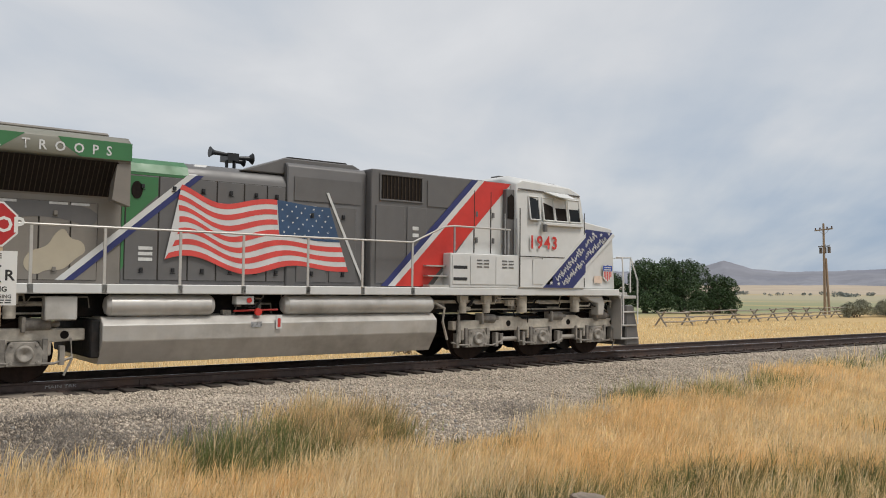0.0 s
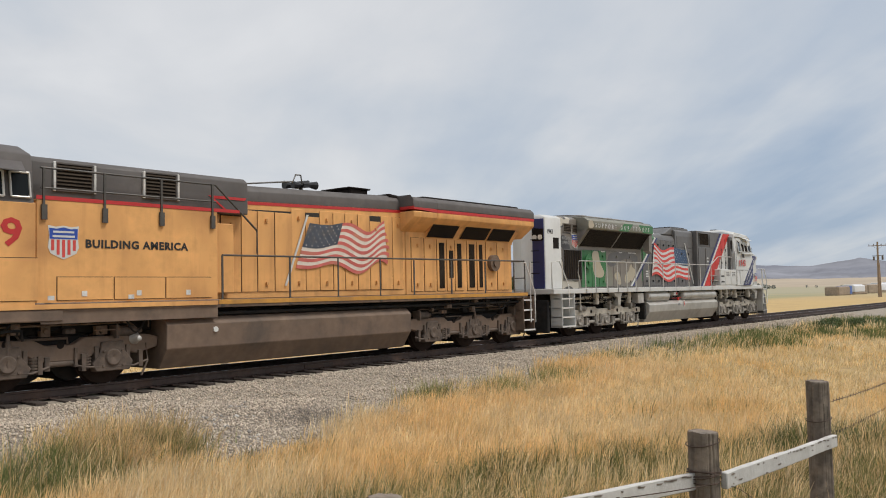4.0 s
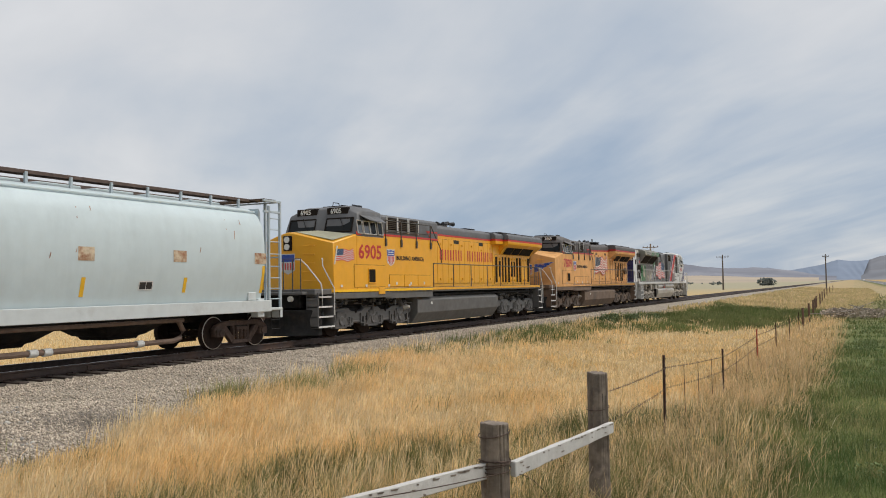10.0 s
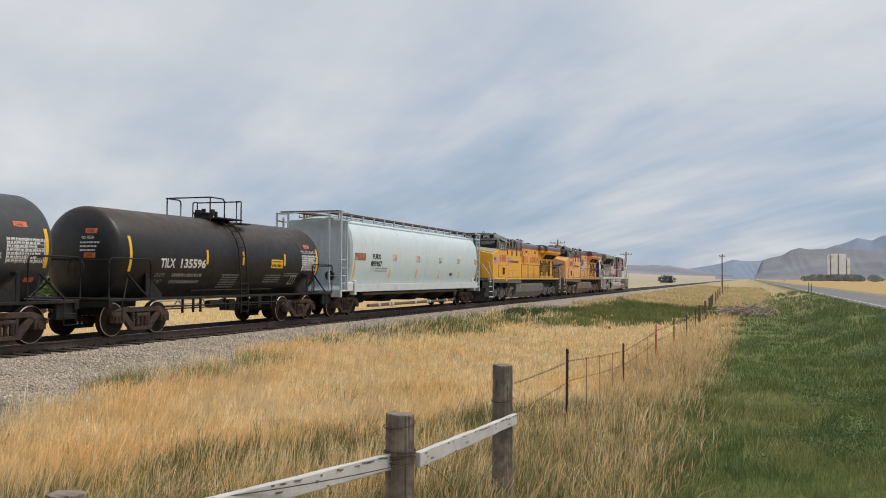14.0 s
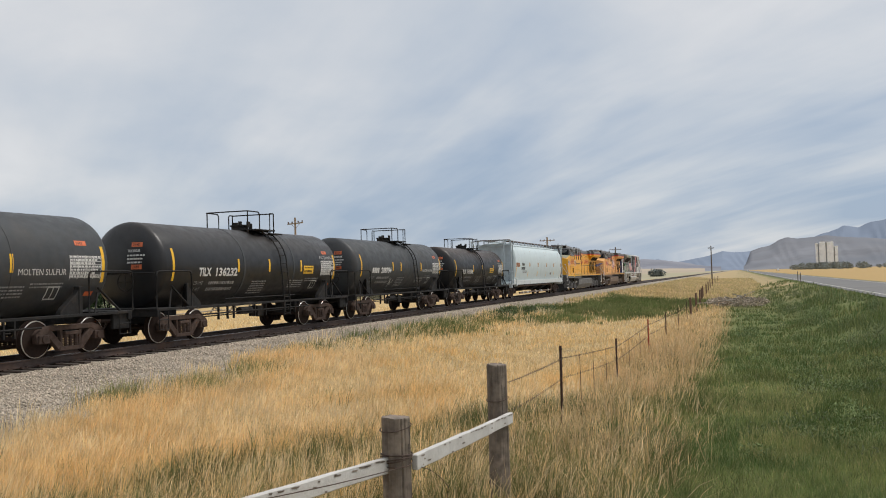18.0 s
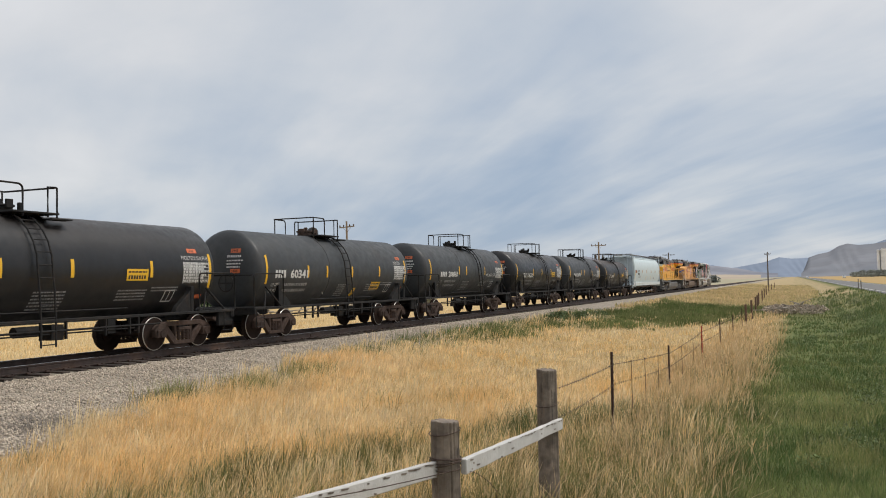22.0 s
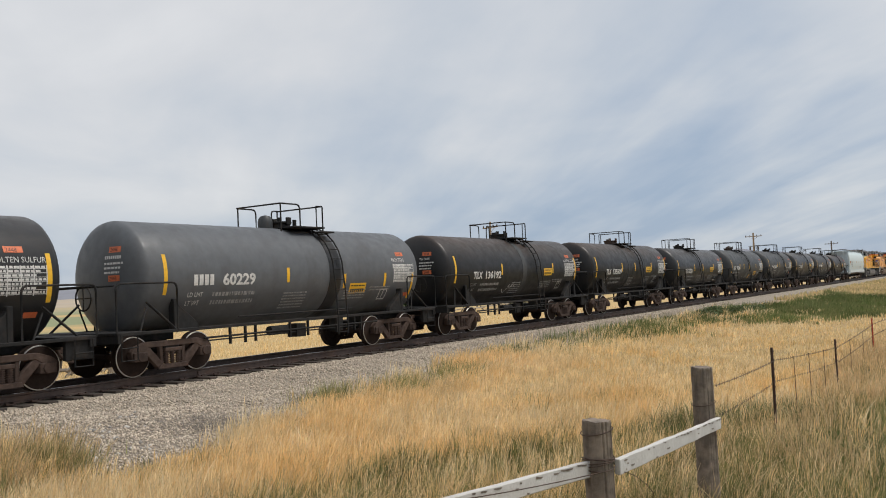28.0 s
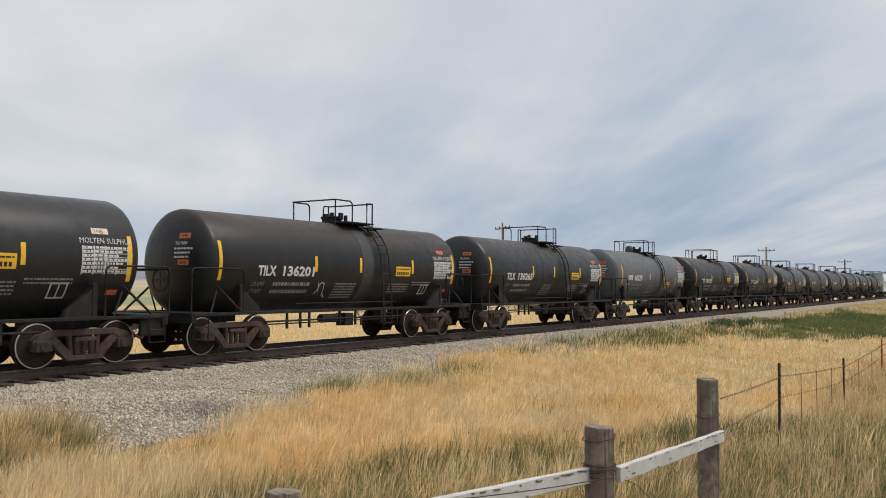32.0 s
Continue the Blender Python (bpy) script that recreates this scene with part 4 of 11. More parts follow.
def hopper_car(center):
    car = thing("covered_hopper_car", "pale blue-grey covered hopper car with rusty bare patches", "railway hopper car")
    half = [(y, z) for y, z in HOP]
    ring = half + [(-y, z) for y, z in half[::-1] if y > 0]
    M = Mesh()
    M.loft([[(x, y * k, 1.2 + (z - 1.2) * (1 if k == 1 else 0.985)) for y, z in ring] for x, k in ((-8.28, 0.94), (-8.2, 1), (-4, 1), (0, 1), (4, 1), (8.2, 1), (8.28, 0.94))])
    part("body", M, M_hop, car)
    for s in (-1, 1):
        e = Mesh()
        e.prism([(8.29, 1.1), (8.36, 1.1), (8.36, 3.75), (8.29, 3.9)], -1.3, 1.3)
        e.prism([(8.36, 1.25), (8.75, 1.1), (8.75, 1.02), (8.36, 1.02)], -1.3, 1.3)
        part("end_bulkhead", once("hopend", lambda: e, M_hopend, 0.02), None, car).matrix_basis = pose(0, 0, 0, 0, 0, 0 if s > 0 else 180)
        for y in (-0.62, 0.62):
            part("end_port", once("hopport", lambda: Mesh().cyl((8.37, 0, 1.62), (8.43, 0, 1.62), 0.2, 18), M_ink), None, car, "round dark port").matrix_basis = pose(0, y, 0, 0, 0, 0) if s > 0 else pose(0, y, 0, 0, 0, 180)
        part("side_sill", once("hopsill", lambda: Mesh().box(-8.0, 8.55, -0.05, 0.05, 0.97, 1.29), M_hopsill, 0.01), None, car).matrix_basis = pose(0, s * 1.47, 0)
        pl = Mesh().box(8.4, 9.12, -1.48, 1.48, 1.0, 1.07).box(9.0, 9.12, -1.48, 1.48, 0.78, 1.0)
        part("end_platform", once("hopplat", lambda: pl, M_hopsill, 0.01), None, car).matrix_basis = pose(0, 0, 0, 0, 0, 0 if s > 0 else 180)
        for y in (-1.44, -0.92, 0.92, 1.44):
            part("end_post", once("hoppost", lambda: Mesh().box(9.02, 9.09, -0.035, 0.035, 1.0, 4.14), M_hopend, 0.008), None, car).matrix_basis = pose(0, y, 0) if s > 0 else pose(0, y, 0, 0, 0, 180)
        for y in (-1.44, 1.44):
            part("corner_post", once("hopcorner", lambda: Mesh().box(8.5, 8.57, -0.035, 0.035, 1.0, 3.98), M_hopend, 0.008), None, car).matrix_basis = pose(0, y, 0) if s > 0 else pose(0, y, 0, 0, 0, 180)
            for z in (4.115, 3.805):
                part("side_tie", once("hoptie", lambda: Mesh().box(8.3, 9.09, -0.03, 0.03, -0.03, 0.03), M_hopend, 0.006), None, car).matrix_basis = pose(0, y, z) if s > 0 else pose(0, y, z, 0, 0, 180)
            k = 0
            for z in (1.32, 1.62, 1.92, 2.25) if y < 0 or s > 0 else (1.32, 1.62, 1.92, 2.25):
                part("rung", once("hoprung", lambda: Mesh().tube([(9.08, -0.3, 0), (9.08, 0.3, 0)], 0.016, 6), M_hopend), None, car).matrix_basis = pose(0, y * 0.82, z) if s > 0 else pose(0, y * 0.82, z, 0, 0, 180)
                part("rung", once("hoprung2", lambda: Mesh().tube([(8.53, 0, 0), (9.06, 0, 0)], 0.016, 6), M_hopend), None, car).matrix_basis = pose(0, y, z) if s > 0 else pose(0, y, z, 0, 0, 180)
            if s > 0:
                for z in (2.6, 2.95, 3.3, 3.62):
                    part("rung", once("hoprung2", None, None), None, car).matrix_basis = pose(0, y, z)
        for z in (4.11, 2.515):
            part("end_cross_bar", once("hopcross", lambda: Mesh().box(9.03, 9.08, -1.44, 1.44, -0.02, 0.02), M_hopend, 0.006), None, car).matrix_basis = pose(0, 0, z, 0, 0, 0 if s > 0 else 180)
        for q in (-1, 1):
            part("corner_step", once("cstep", None, None), None, car).matrix_basis = pose(s * 8.8, q * 1.46, 0.05)
        # roof walk: a grating each side of the hatches, on small stands
        part("roof_walk", once("roofwalk", lambda: Mesh().box(-8.9, 8.9, -0.16, 0.16, 4.16, 4.20).box(-8.9, 8.9, -0.17, -0.14, 4.12, 4.2).box(-8.9, 8.9, 0.14, 0.17, 4.12, 4.2), M_board, 0.006), None, car).matrix_basis = pose(0, s * 0.62, 0)
        for k in range(15):
            part("walk_stand", once("walkstand", lambda: Mesh().box(-0.03, 0.03, -0.03, 0.03, 3.86, 4.16), M_hopend), None, car).matrix_basis = pose(-8.0 + k * 16 / 14, s * 0.8, 0)
        part("roof_edge", once("roofedge", lambda: Mesh().box(-8.2, 8.2, -0.02, 0.03, 3.76, 3.80), M_hop, 0.006), None, car).matrix_basis = pose(0, s * 1.2, 0)
    part("roof_cross_walk", once("roofcross", lambda: Mesh().box(8.5, 9.05, -1.3, 1.3, 4.15, 4.19), M_board), None, car)
    part("roof_cross_walk", once("roofcross", None, None), None, car).matrix_basis = pose(0, 0, 0, 0, 0, 180)
    for k in range(10):
        part("roof_hatch", once("hatch", lambda: Mesh().box(-0.6, 0.6, -0.32, 0.32, 3.96, 4.06), M_hop, 0.02), None, car).matrix_basis = pose(-7.2 + k * 1.6, 0, 0)
    # outlets and pipes
    for x in (-5.4, -2.3, 0.9, 4.1):
        o = Mesh()
        o.loft([[(x_, y_, z) for x_, y_ in ((-w, -d), (w, -d), (w, d), (-w, d))] for w, d, z in ((1.2, 1.25, 1.2), (1.12, 1.18, 0.96), (0.62, 0.60, 0.56), (0.50, 0.50, 0.53), (0.46, 0.46, 0.45))])
        part("outlet_hopper", once("outlet", lambda: o, M_under, 0.02), None, car).matrix_basis = pose(x, 0, 0)
    part("upper_pipe", Mesh().tube([(-6.6, -1.25, 0.86), (5.3, -1.25, 0.86)], 0.05, 10), M_pipe, car)
    part("lower_pipe", Mesh().tube([(-6.0, -1.2, 0.36), (5.0, -1.2, 0.36)] + [(5.25, -1.2, 0.42), (5.35, -1.2, 0.6), (5.2, -1.2, 0.85)], 0.065, 10), M_pipe, car)
    for x in (-4.9, -3.75, -3.4, -0.6, 1.0, 1.35, 3.9):
        part("pipe_collar", once("collar", lambda: Mesh().cyl((-0.1, -1.2, 0.36), (0.1, -1.2, 0.36), 0.085, 12), M_white), None, car, "white pipe coupling").matrix_basis = pose(x, 0, 0)
    part("center_sill", Mesh().box(-9.1, 9.1, -0.3, 0.3, 0.74, 1.02), M_under, car, bevel=0.02)
    part("brake_box", Mesh().box(8.02, 8.3, -1.47, -1.2, 0.82, 1.34).box(7.6, 7.95, -1.46, -1.3, 1.3, 1.52), M_hopsill, car, bevel=0.02)
    part("corner_bracket", Mesh().box(-8.55, -8.02, -1.5, -1.3, 1.0, 1.36).box(-8.0, -7.8, -1.54, -1.3, 0.85, 1.44), M_hopsill, car, bevel=0.02)
    couplers(car, 9.12)
    for x in (-7.78, 7.78):
        freight_truck(car, x)
    c = 52.95
    for x0, x1, z0, z1 in ((44.9, 45.95, 2.25, 2.55), (48.8, 49.25, 2.28, 2.58), (51.65, 52.12, 2.28, 2.58), (54.78, 55.22, 2.28, 2.58), (57.6, 58.05, 2.3, 2.58), (60.7, 61.2, 2.3, 2.6)):
        part("rust_patch", on_hopper(Mesh().add([(x0 - c, 0, z0), (x1 - c, 0, z0), (x1 - c, 0, z1), (x0 - c, 0, z1)], [(0, 1, 2, 3)])), M_rust if x1 - x0 > 0.6 else M_scrape, car, "scraped rusty patch")
    for x, z0, z1 in ((44.95, 1.53, 2.25), (48.58, 1.54, 1.9), (51.77, 1.52, 1.92), (54.96, 1.5, 1.92), (58.06, 1.55, 1.92), (61.1, 1.5, 2.25)):
        part("reflective_stripe", on_hopper(Mesh().add([(x - c - 0.06, 0, z0), (x - c + 0.05, 0, z0), (x - c + 0.06, 0, z1), (x - c - 0.05, 0, z1)], [(0, 1, 2, 3)])), M_yellow, car, "worn yellow reflective stripe")
    for body, x, z, s in (("FURX", 46.62 - c, 2.34, 0.21), ("893957", 46.5 - c, 2.04, 0.21)):
        me = text_mesh(body, s, 1.18 if body == "FURX" else 1.28, 0.014).copy()
        me.materials.clear()
        me.transform(Matrix.Translation((x, 0, z)))
        part("car_number", on_hopper(me), M_ink, car)
    for z in (1.92, 1.80):
        me = text_mesh("LD LMT" if z > 1.85 else "LT WT", 0.07, 1.0).copy()
        me.materials.clear()
        me.transform(Matrix.Translation((46.5 - c, 0, z)))
        part("weight_line", on_hopper(me), M_faint, car)
    tagged(part("stencil_panel", on_hopper(bars(bars(Mesh(), 47.0 - c, 48.2 - c, 1.92, 0.06, 3), 47.0 - c, 48.2 - c, 1.80, 0.06, 4)), M_faint, car), kind="stuff")
    part("data_plate", on_hopper(flat(56.55 - c, 57.0 - c, 1.62, 1.84)), M_white, car, "white framed data stencil")
    part("data_block", on_hopper(flat(56.58 - c, 56.77 - c, 1.65, 1.81).add([(56.79 - c, 0, 1.65), (56.97 - c, 0, 1.65), (56.97 - c, 0, 1.81), (56.79 - c, 0, 1.81)], [(0, 1, 2, 3)]), 0.009), M_ink, car)
    rnd = random.Random(5)
    for k in range(12):
        x, z, h = rnd.uniform(-7.5, 7.5), rnd.uniform(2.3, 3.5), rnd.uniform(0.08, 0.3)
        part("scratch", on_hopper(Mesh().add([(x, 0, z), (x + 0.02, 0, z), (x + 0.05, 0, z + h), (x + 0.03, 0, z + h)], [(0, 1, 2, 3)])), M_rust, car)
    TRAIN.append((car, center))


hopper_car(52.95)


# ---- locomotives ----
M_yel = material("yellow_engine_paint", (0.80, 0.385, 0.018), 0.38, vary=0.06, scale=3, dirt=(0.40, 0.20, 0.035), dirt_amount=0.16, dirt_scale=0.9, streak=0.10, spec=0.5)
M_tan = material("faded_dusty_yellow_paint", (0.76, 0.40, 0.145), 0.6, vary=0.16, scale=3, dirt=(0.30, 0.135, 0.055), dirt_amount=0.46, dirt_scale=0.75, streak=0.48, spec=0.35)
M_roofg = material("grey_engine_roof_paint", (0.115, 0.115, 0.118), 0.5, vary=0.12, scale=4, dirt=(0.06, 0.055, 0.052), dirt_amount=0.3, dirt_scale=1.0, streak=0.2)
M_roofd = material("sooty_grey_roof_paint", (0.10, 0.088, 0.082), 0.6, vary=0.2, scale=4, dirt=(0.045, 0.04, 0.037), dirt_amount=0.4, dirt_scale=1.0, streak=0.3)
M_engrey = material("grey_underframe_paint", (0.125, 0.122, 0.118), 0.55, vary=0.15, scale=5, dirt=(0.085, 0.076, 0.068), dirt_amount=0.35, dirt_scale=1.2, streak=0.2)
M_engbrown = material("dust_brown_underframe_paint", (0.175, 0.120, 0.085), 0.7, vary=0.2, scale=5, dirt=(0.06, 0.05, 0.043), dirt_amount=0.4, dirt_scale=1.2, streak=0.25)
M_dullyel = material("dusty_yellow_stripe_paint", (0.55, 0.27, 0.05), 0.6, vary=0.2, scale=4, dirt=(0.25, 0.14, 0.06), dirt_amount=0.4, streak=0.3)
M_red = material("red_stripe_paint", (0.55, 0.035, 0.025), 0.42, vary=0.1, scale=5)
M_num = material("red_number_paint", (0.50, 0.030, 0.030), 0.42, vary=0.12, scale=8)
M_blue = material("navy_blue_paint", (0.026, 0.033, 0.13), 0.4, vary=0.12, scale=6)
M_bright = material("emblem_blue_paint", (0.022, 0.07, 0.36), 0.4, vary=0.1, scale=6)
M_wht = material("white_engine_paint", (0.60, 0.60, 0.58), 0.4, vary=0.06, scale=4, dirt=(0.36, 0.34, 0.31), dirt_amount=0.2, dirt_scale=1.0, streak=0.15)
M_sil = material("silver_underframe_paint", (0.52, 0.50, 0.465), 0.38, 0.35, vary=0.1, scale=4, dirt=(0.19, 0.165, 0.14), dirt_amount=0.35, dirt_scale=0.9, streak=0.25)
M_siltruck = material("dusty_silver_truck_paint", (0.52, 0.475, 0.40), 0.8, vary=0.3, scale=6, dirt=(0.13, 0.105, 0.085), dirt_amount=0.42, dirt_scale=1.6, bump=0.3)
M_gear = material("oily_grey_brake_gear", (0.29, 0.265, 0.23), 0.7, vary=0.35, scale=8, dirt=(0.05, 0.042, 0.037), dirt_amount=0.5, dirt_scale=2.5, bump=0.3)
M_gearg = material("oily_dark_grey_brake_gear", (0.105, 0.10, 0.096), 0.65, vary=0.35, scale=8, dirt=(0.03, 0.028, 0.026), dirt_amount=0.45, dirt_scale=2.5, bump=0.3)
M_gearb = material("oily_brown_brake_gear", (0.12, 0.088, 0.067), 0.75, vary=0.35, scale=8, dirt=(0.035, 0.03, 0.027), dirt_amount=0.5, dirt_scale=2.5, bump=0.3)
M_char = material("charcoal_hood_paint", (0.122, 0.117, 0.114), 0.40, vary=0.1, scale=3, dirt=(0.11, 0.10, 0.095), dirt_amount=0.2, dirt_scale=0.8, streak=0.15)
M_dark = material("dark_grille", (0.016, 0.012, 0.010), 0.8, vary=0.3, scale=20, spec=0.15)
M_slat = material("dark_grille_slat", (0.060, 0.046, 0.034), 0.85, vary=0.3, scale=12, spec=0.15)
# near-black that stands in for the shade in door and panel gaps
M_seam = material("door_seam_shadow_gap", (0.03, 0.025, 0.02), 0.8)
M_flagw = material("mural_white", (0.60, 0.60, 0.59), 0.45, vary=0.1, scale=3, dirt=(0.42, 0.46, 0.46), dirt_amount=0.25, dirt_scale=2)
M_flagr = material("mural_red", (0.63, 0.07, 0.058), 0.45, vary=0.14, scale=3)
M_flagb = material("mural_blue", (0.035, 0.075, 0.15), 0.45, vary=0.2, scale=4)
M_fadedr = material("sun_faded_mural_red", (0.56, 0.13, 0.11), 0.6, vary=0.2, scale=4, dirt=(0.50, 0.27, 0.16), dirt_amount=0.4, dirt_scale=2.5)
M_fadedw = material("sun_faded_mural_white", (0.72, 0.64, 0.56), 0.6, vary=0.12, scale=3, dirt=(0.45, 0.32, 0.21), dirt_amount=0.35, dirt_scale=2)
M_fadedb = material("sun_faded_mural_blue", (0.060, 0.072, 0.095), 0.6, vary=0.25, scale=5, dirt=(0.22, 0.16, 0.11), dirt_amount=0.3, dirt_scale=3)
M_railw = material("white_grab_iron", (0.66, 0.65, 0.62), 0.45, vary=0.1, scale=9)
M_railg = material("dark_handrail", (0.075, 0.068, 0.06), 0.5, vary=0.2, scale=9)
M_lamp = material("clear_lamp_lens", (0.72, 0.71, 0.66), 0.12, vary=0.05, scale=9)
M_horn = material("black_air_horn", (0.012, 0.012, 0.014), 0.4)


def glass_material():
    m = bpy.data.materials.new("tinted_cab_glass")
    m.use_nodes = True
    p = m.node_tree.nodes["Principled BSDF"]
    p.inputs["Base Color"].default_value = (0.014, 0.017, 0.019, 1)
    p.inputs["Roughness"].default_value = 0.08
    p.inputs["IOR"].default_value = 1.3
    p.inputs["Specular IOR Level"].default_value = 0.2
    p.inputs["Transmission Weight"].default_value = 0.15
    return m


M_glass = glass_material()


def camo_material():
    """Green, brown, tan and charcoal blotches with crisp edges."""
    m = material("camouflage_paint", (0.1, 0.1, 0.1), 0.45, vary=0.05, scale=5)
    nt = m.node_tree
    N, L = nt.nodes, nt.links
    p = N["Principled BSDF"]
    tc = N.new("ShaderNodeTexCoord")
    mp = N.new("ShaderNodeMapping")
    mp.inputs["Location"].default_value = (2.4, 0.0, 5.3)
    mp.inputs["Scale"].default_value = (0.55, 0.2, 0.62)
    L.new(tc.outputs["Object"], mp.inputs[0])
    n = N.new("ShaderNodeTexNoise")
    n.inputs["Scale"].default_value, n.inputs["Detail"].default_value, n.inputs["Roughness"].default_value = 1.25, 1.2, 0.4
    L.new(mp.outputs[0], n.inputs["Vector"])
    r = N.new("ShaderNodeValToRGB")
    r.color_ramp.interpolation = "CONSTANT"
    e = r.color_ramp.elements
    e[0].position, e[0].color = 0.0, (0.035, 0.033, 0.033, 1)
    e[1].position, e[1].color = 0.36, (0.16, 0.14, 0.12, 1)
    for q, c in ((0.50, (0.065, 0.06, 0.058, 1)), (0.52, (0.46, 0.42, 0.35, 1)), (0.62, (0.165, 0.145, 0.122, 1))):
        k = r.color_ramp.elements.new(q)
        k.color = c
    L.new(n.outputs["Fac"], r.inputs[0])
    L.new(r.outputs[0], p.inputs["Base Color"])
    return m


M_camo = camo_material()
M_green = material("camouflage_green_paint", (0.042, 0.165, 0.06), 0.45, vary=0.08, scale=3, dirt=(0.09, 0.08, 0.06), dirt_amount=0.2)
M_camobrown = material("camouflage_brown_paint", (0.205, 0.185, 0.16), 0.45, vary=0.1, scale=3, dirt=(0.07, 0.064, 0.058), dirt_amount=0.3, dirt_scale=0.7)
M_camoolive = material("camouflage_olive_paint", (0.21, 0.205, 0.165), 0.45, vary=0.1, scale=3, dirt=(0.10, 0.088, 0.072), dirt_amount=0.4, dirt_scale=0.6)
M_camotan = material("camouflage_tan_paint", (0.42, 0.37, 0.28), 0.45, vary=0.08, scale=3)


def side(parent, name, pts, y, mat, label="", depth=0.006):
    """A flat shape on the near side, at half width y; pts in x and z."""
    M = Mesh().prism(pts, -y - depth, -y)
    return part(name, M, mat, parent, label, smooth=False)


def rounded(pts, times=2):
    """Cut the corners of an outline until it runs smoothly."""
    for _ in range(times):
        out = []
        for (x0, z0), (x1, z1) in zip(pts, pts[1:] + pts[:1]):
            out += [(x0 * 0.75 + x1 * 0.25, z0 * 0.75 + z1 * 0.25), (x0 * 0.25 + x1 * 0.75, z0 * 0.25 + z1 * 0.75)]
        pts = out
    return pts


def rect(x0, x1, z0, z1):
    return [(x0, z0), (x1, z0), (x1, z1), (x0, z1)]


def words(parent, name, body, x, z, size, y, mat, stretch=1.0, bold=0.006, label="", gap=1.0):
    me = text_mesh(body, size, stretch, bold, gap).copy()
    me.materials.clear()
    me.transform(Matrix.Translation((x, -y, z)))
    ob = part(name, me, mat, parent, label)
    return ob


def fit_words(ob, x0, x1, z, y):
    """Stretch a line of letters from x0 to x1 on the side at half width y."""
    me = ob.data
    a, b = min(v.co.x for v in me.vertices), max(v.co.x for v in me.vertices)
    k = (x1 - x0) / (b - a)
    me.transform(Matrix.Translation((x0 - a * k, -y, z)) @ Matrix.Diagonal((k, 1, 1, 1)))
    return ob


def door(parent, x0, x1, z0, z1, y, mat, name="hood_door", latches=True):
    """A hinged sheet steel door, proud of the side, with two latches."""
    w, h = round(x1 - x0 - 0.025, 3), round(z1 - z0, 3)
    ob = part(name, once(f"door|{w}|{h}|{mat.name}", lambda: Mesh().box(0, w, -0.022, 0, 0, h), mat, 0.006), None, parent)
    ob.matrix_basis = pose(x0 + 0.012, -y, z0)
    if latches:
        for z in (0.18, h - 0.2):
            part("latch", once("latch|" + mat.name, lambda: Mesh().box(-0.03, 0.03, -0.045, 0, -0.035, 0.04).box(-0.05, 0.05, -0.02, 0, -0.06, -0.045), M_horn if mat is M_char else mat, 0.006), None, ob).matrix_basis = pose(w * 0.5, -0.02, z)
    return ob


def grille(parent, x0, x1, z0, z1, y, frame_mat, upright=True, n=None, name="grille"):
    """A dark louvred opening in a frame, its slats real."""
    w, h = round(x1 - x0, 3), round(z1 - z0, 3)

    def frame_mesh():
        t = 0.035
        return Mesh().box(0, w, -0.03, 0, 0, t).box(0, w, -0.03, 0, h - t, h).box(0, t, -0.03, 0, t, h - t).box(w - t, w, -0.03, 0, t, h - t)

    def core():
        M = Mesh().box(0.02, w - 0.02, -0.008, 0, 0.02, h - 0.02)
        M.slot = 1
        k = n or max(3, int((w if upright else h) / 0.075))
        for i in range(1, k):
            if upright:
                x = w * i / k
                M.box(x - 0.008, x + 0.008, -0.026, -0.008, 0.03, h - 0.03)
            else:
                z = h * i / k
                M.add([(0.03, -0.008, z + 0.02), (w - 0.03, -0.008, z + 0.02), (w - 0.03, -0.032, z - 0.018), (0.03, -0.032, z - 0.018)], [(0, 1, 2, 3)])
        return M

    ob = part(name, once(f"grille|{w}|{h}|{upright}|{n}", core, [M_dark, M_slat], smooth=False), None, parent)
    ob.matrix_basis = pose(x0, -y, z0)
    part("grille_frame", once(f"gframe|{w}|{h}|{frame_mat.name}", frame_mesh, frame_mat, 0.005), None, ob)
    return ob


def railing(parent, xs, y, z0, z1, mat, first=None, last=None):
    """Stanchions and one bar along the walkway."""
    pts = [(xs[0], -y, z1), (xs[-1], -y, z1)]
    part("handrail", Mesh().tube((first or []) + pts + (last or []), 0.021, 8), mat, parent)
    for x in xs:
        part("stanchion", once(f"stanchion|{z0}|{z1}|{mat.name}", lambda: Mesh().box(-0.025, 0.025, -0.012, 0.012, z0, z1).box(-0.05, 0.05, -0.03, 0.02, z0, z0 + 0.16), mat, 0.006), None, parent).matrix_basis = pose(x, -y, 0)


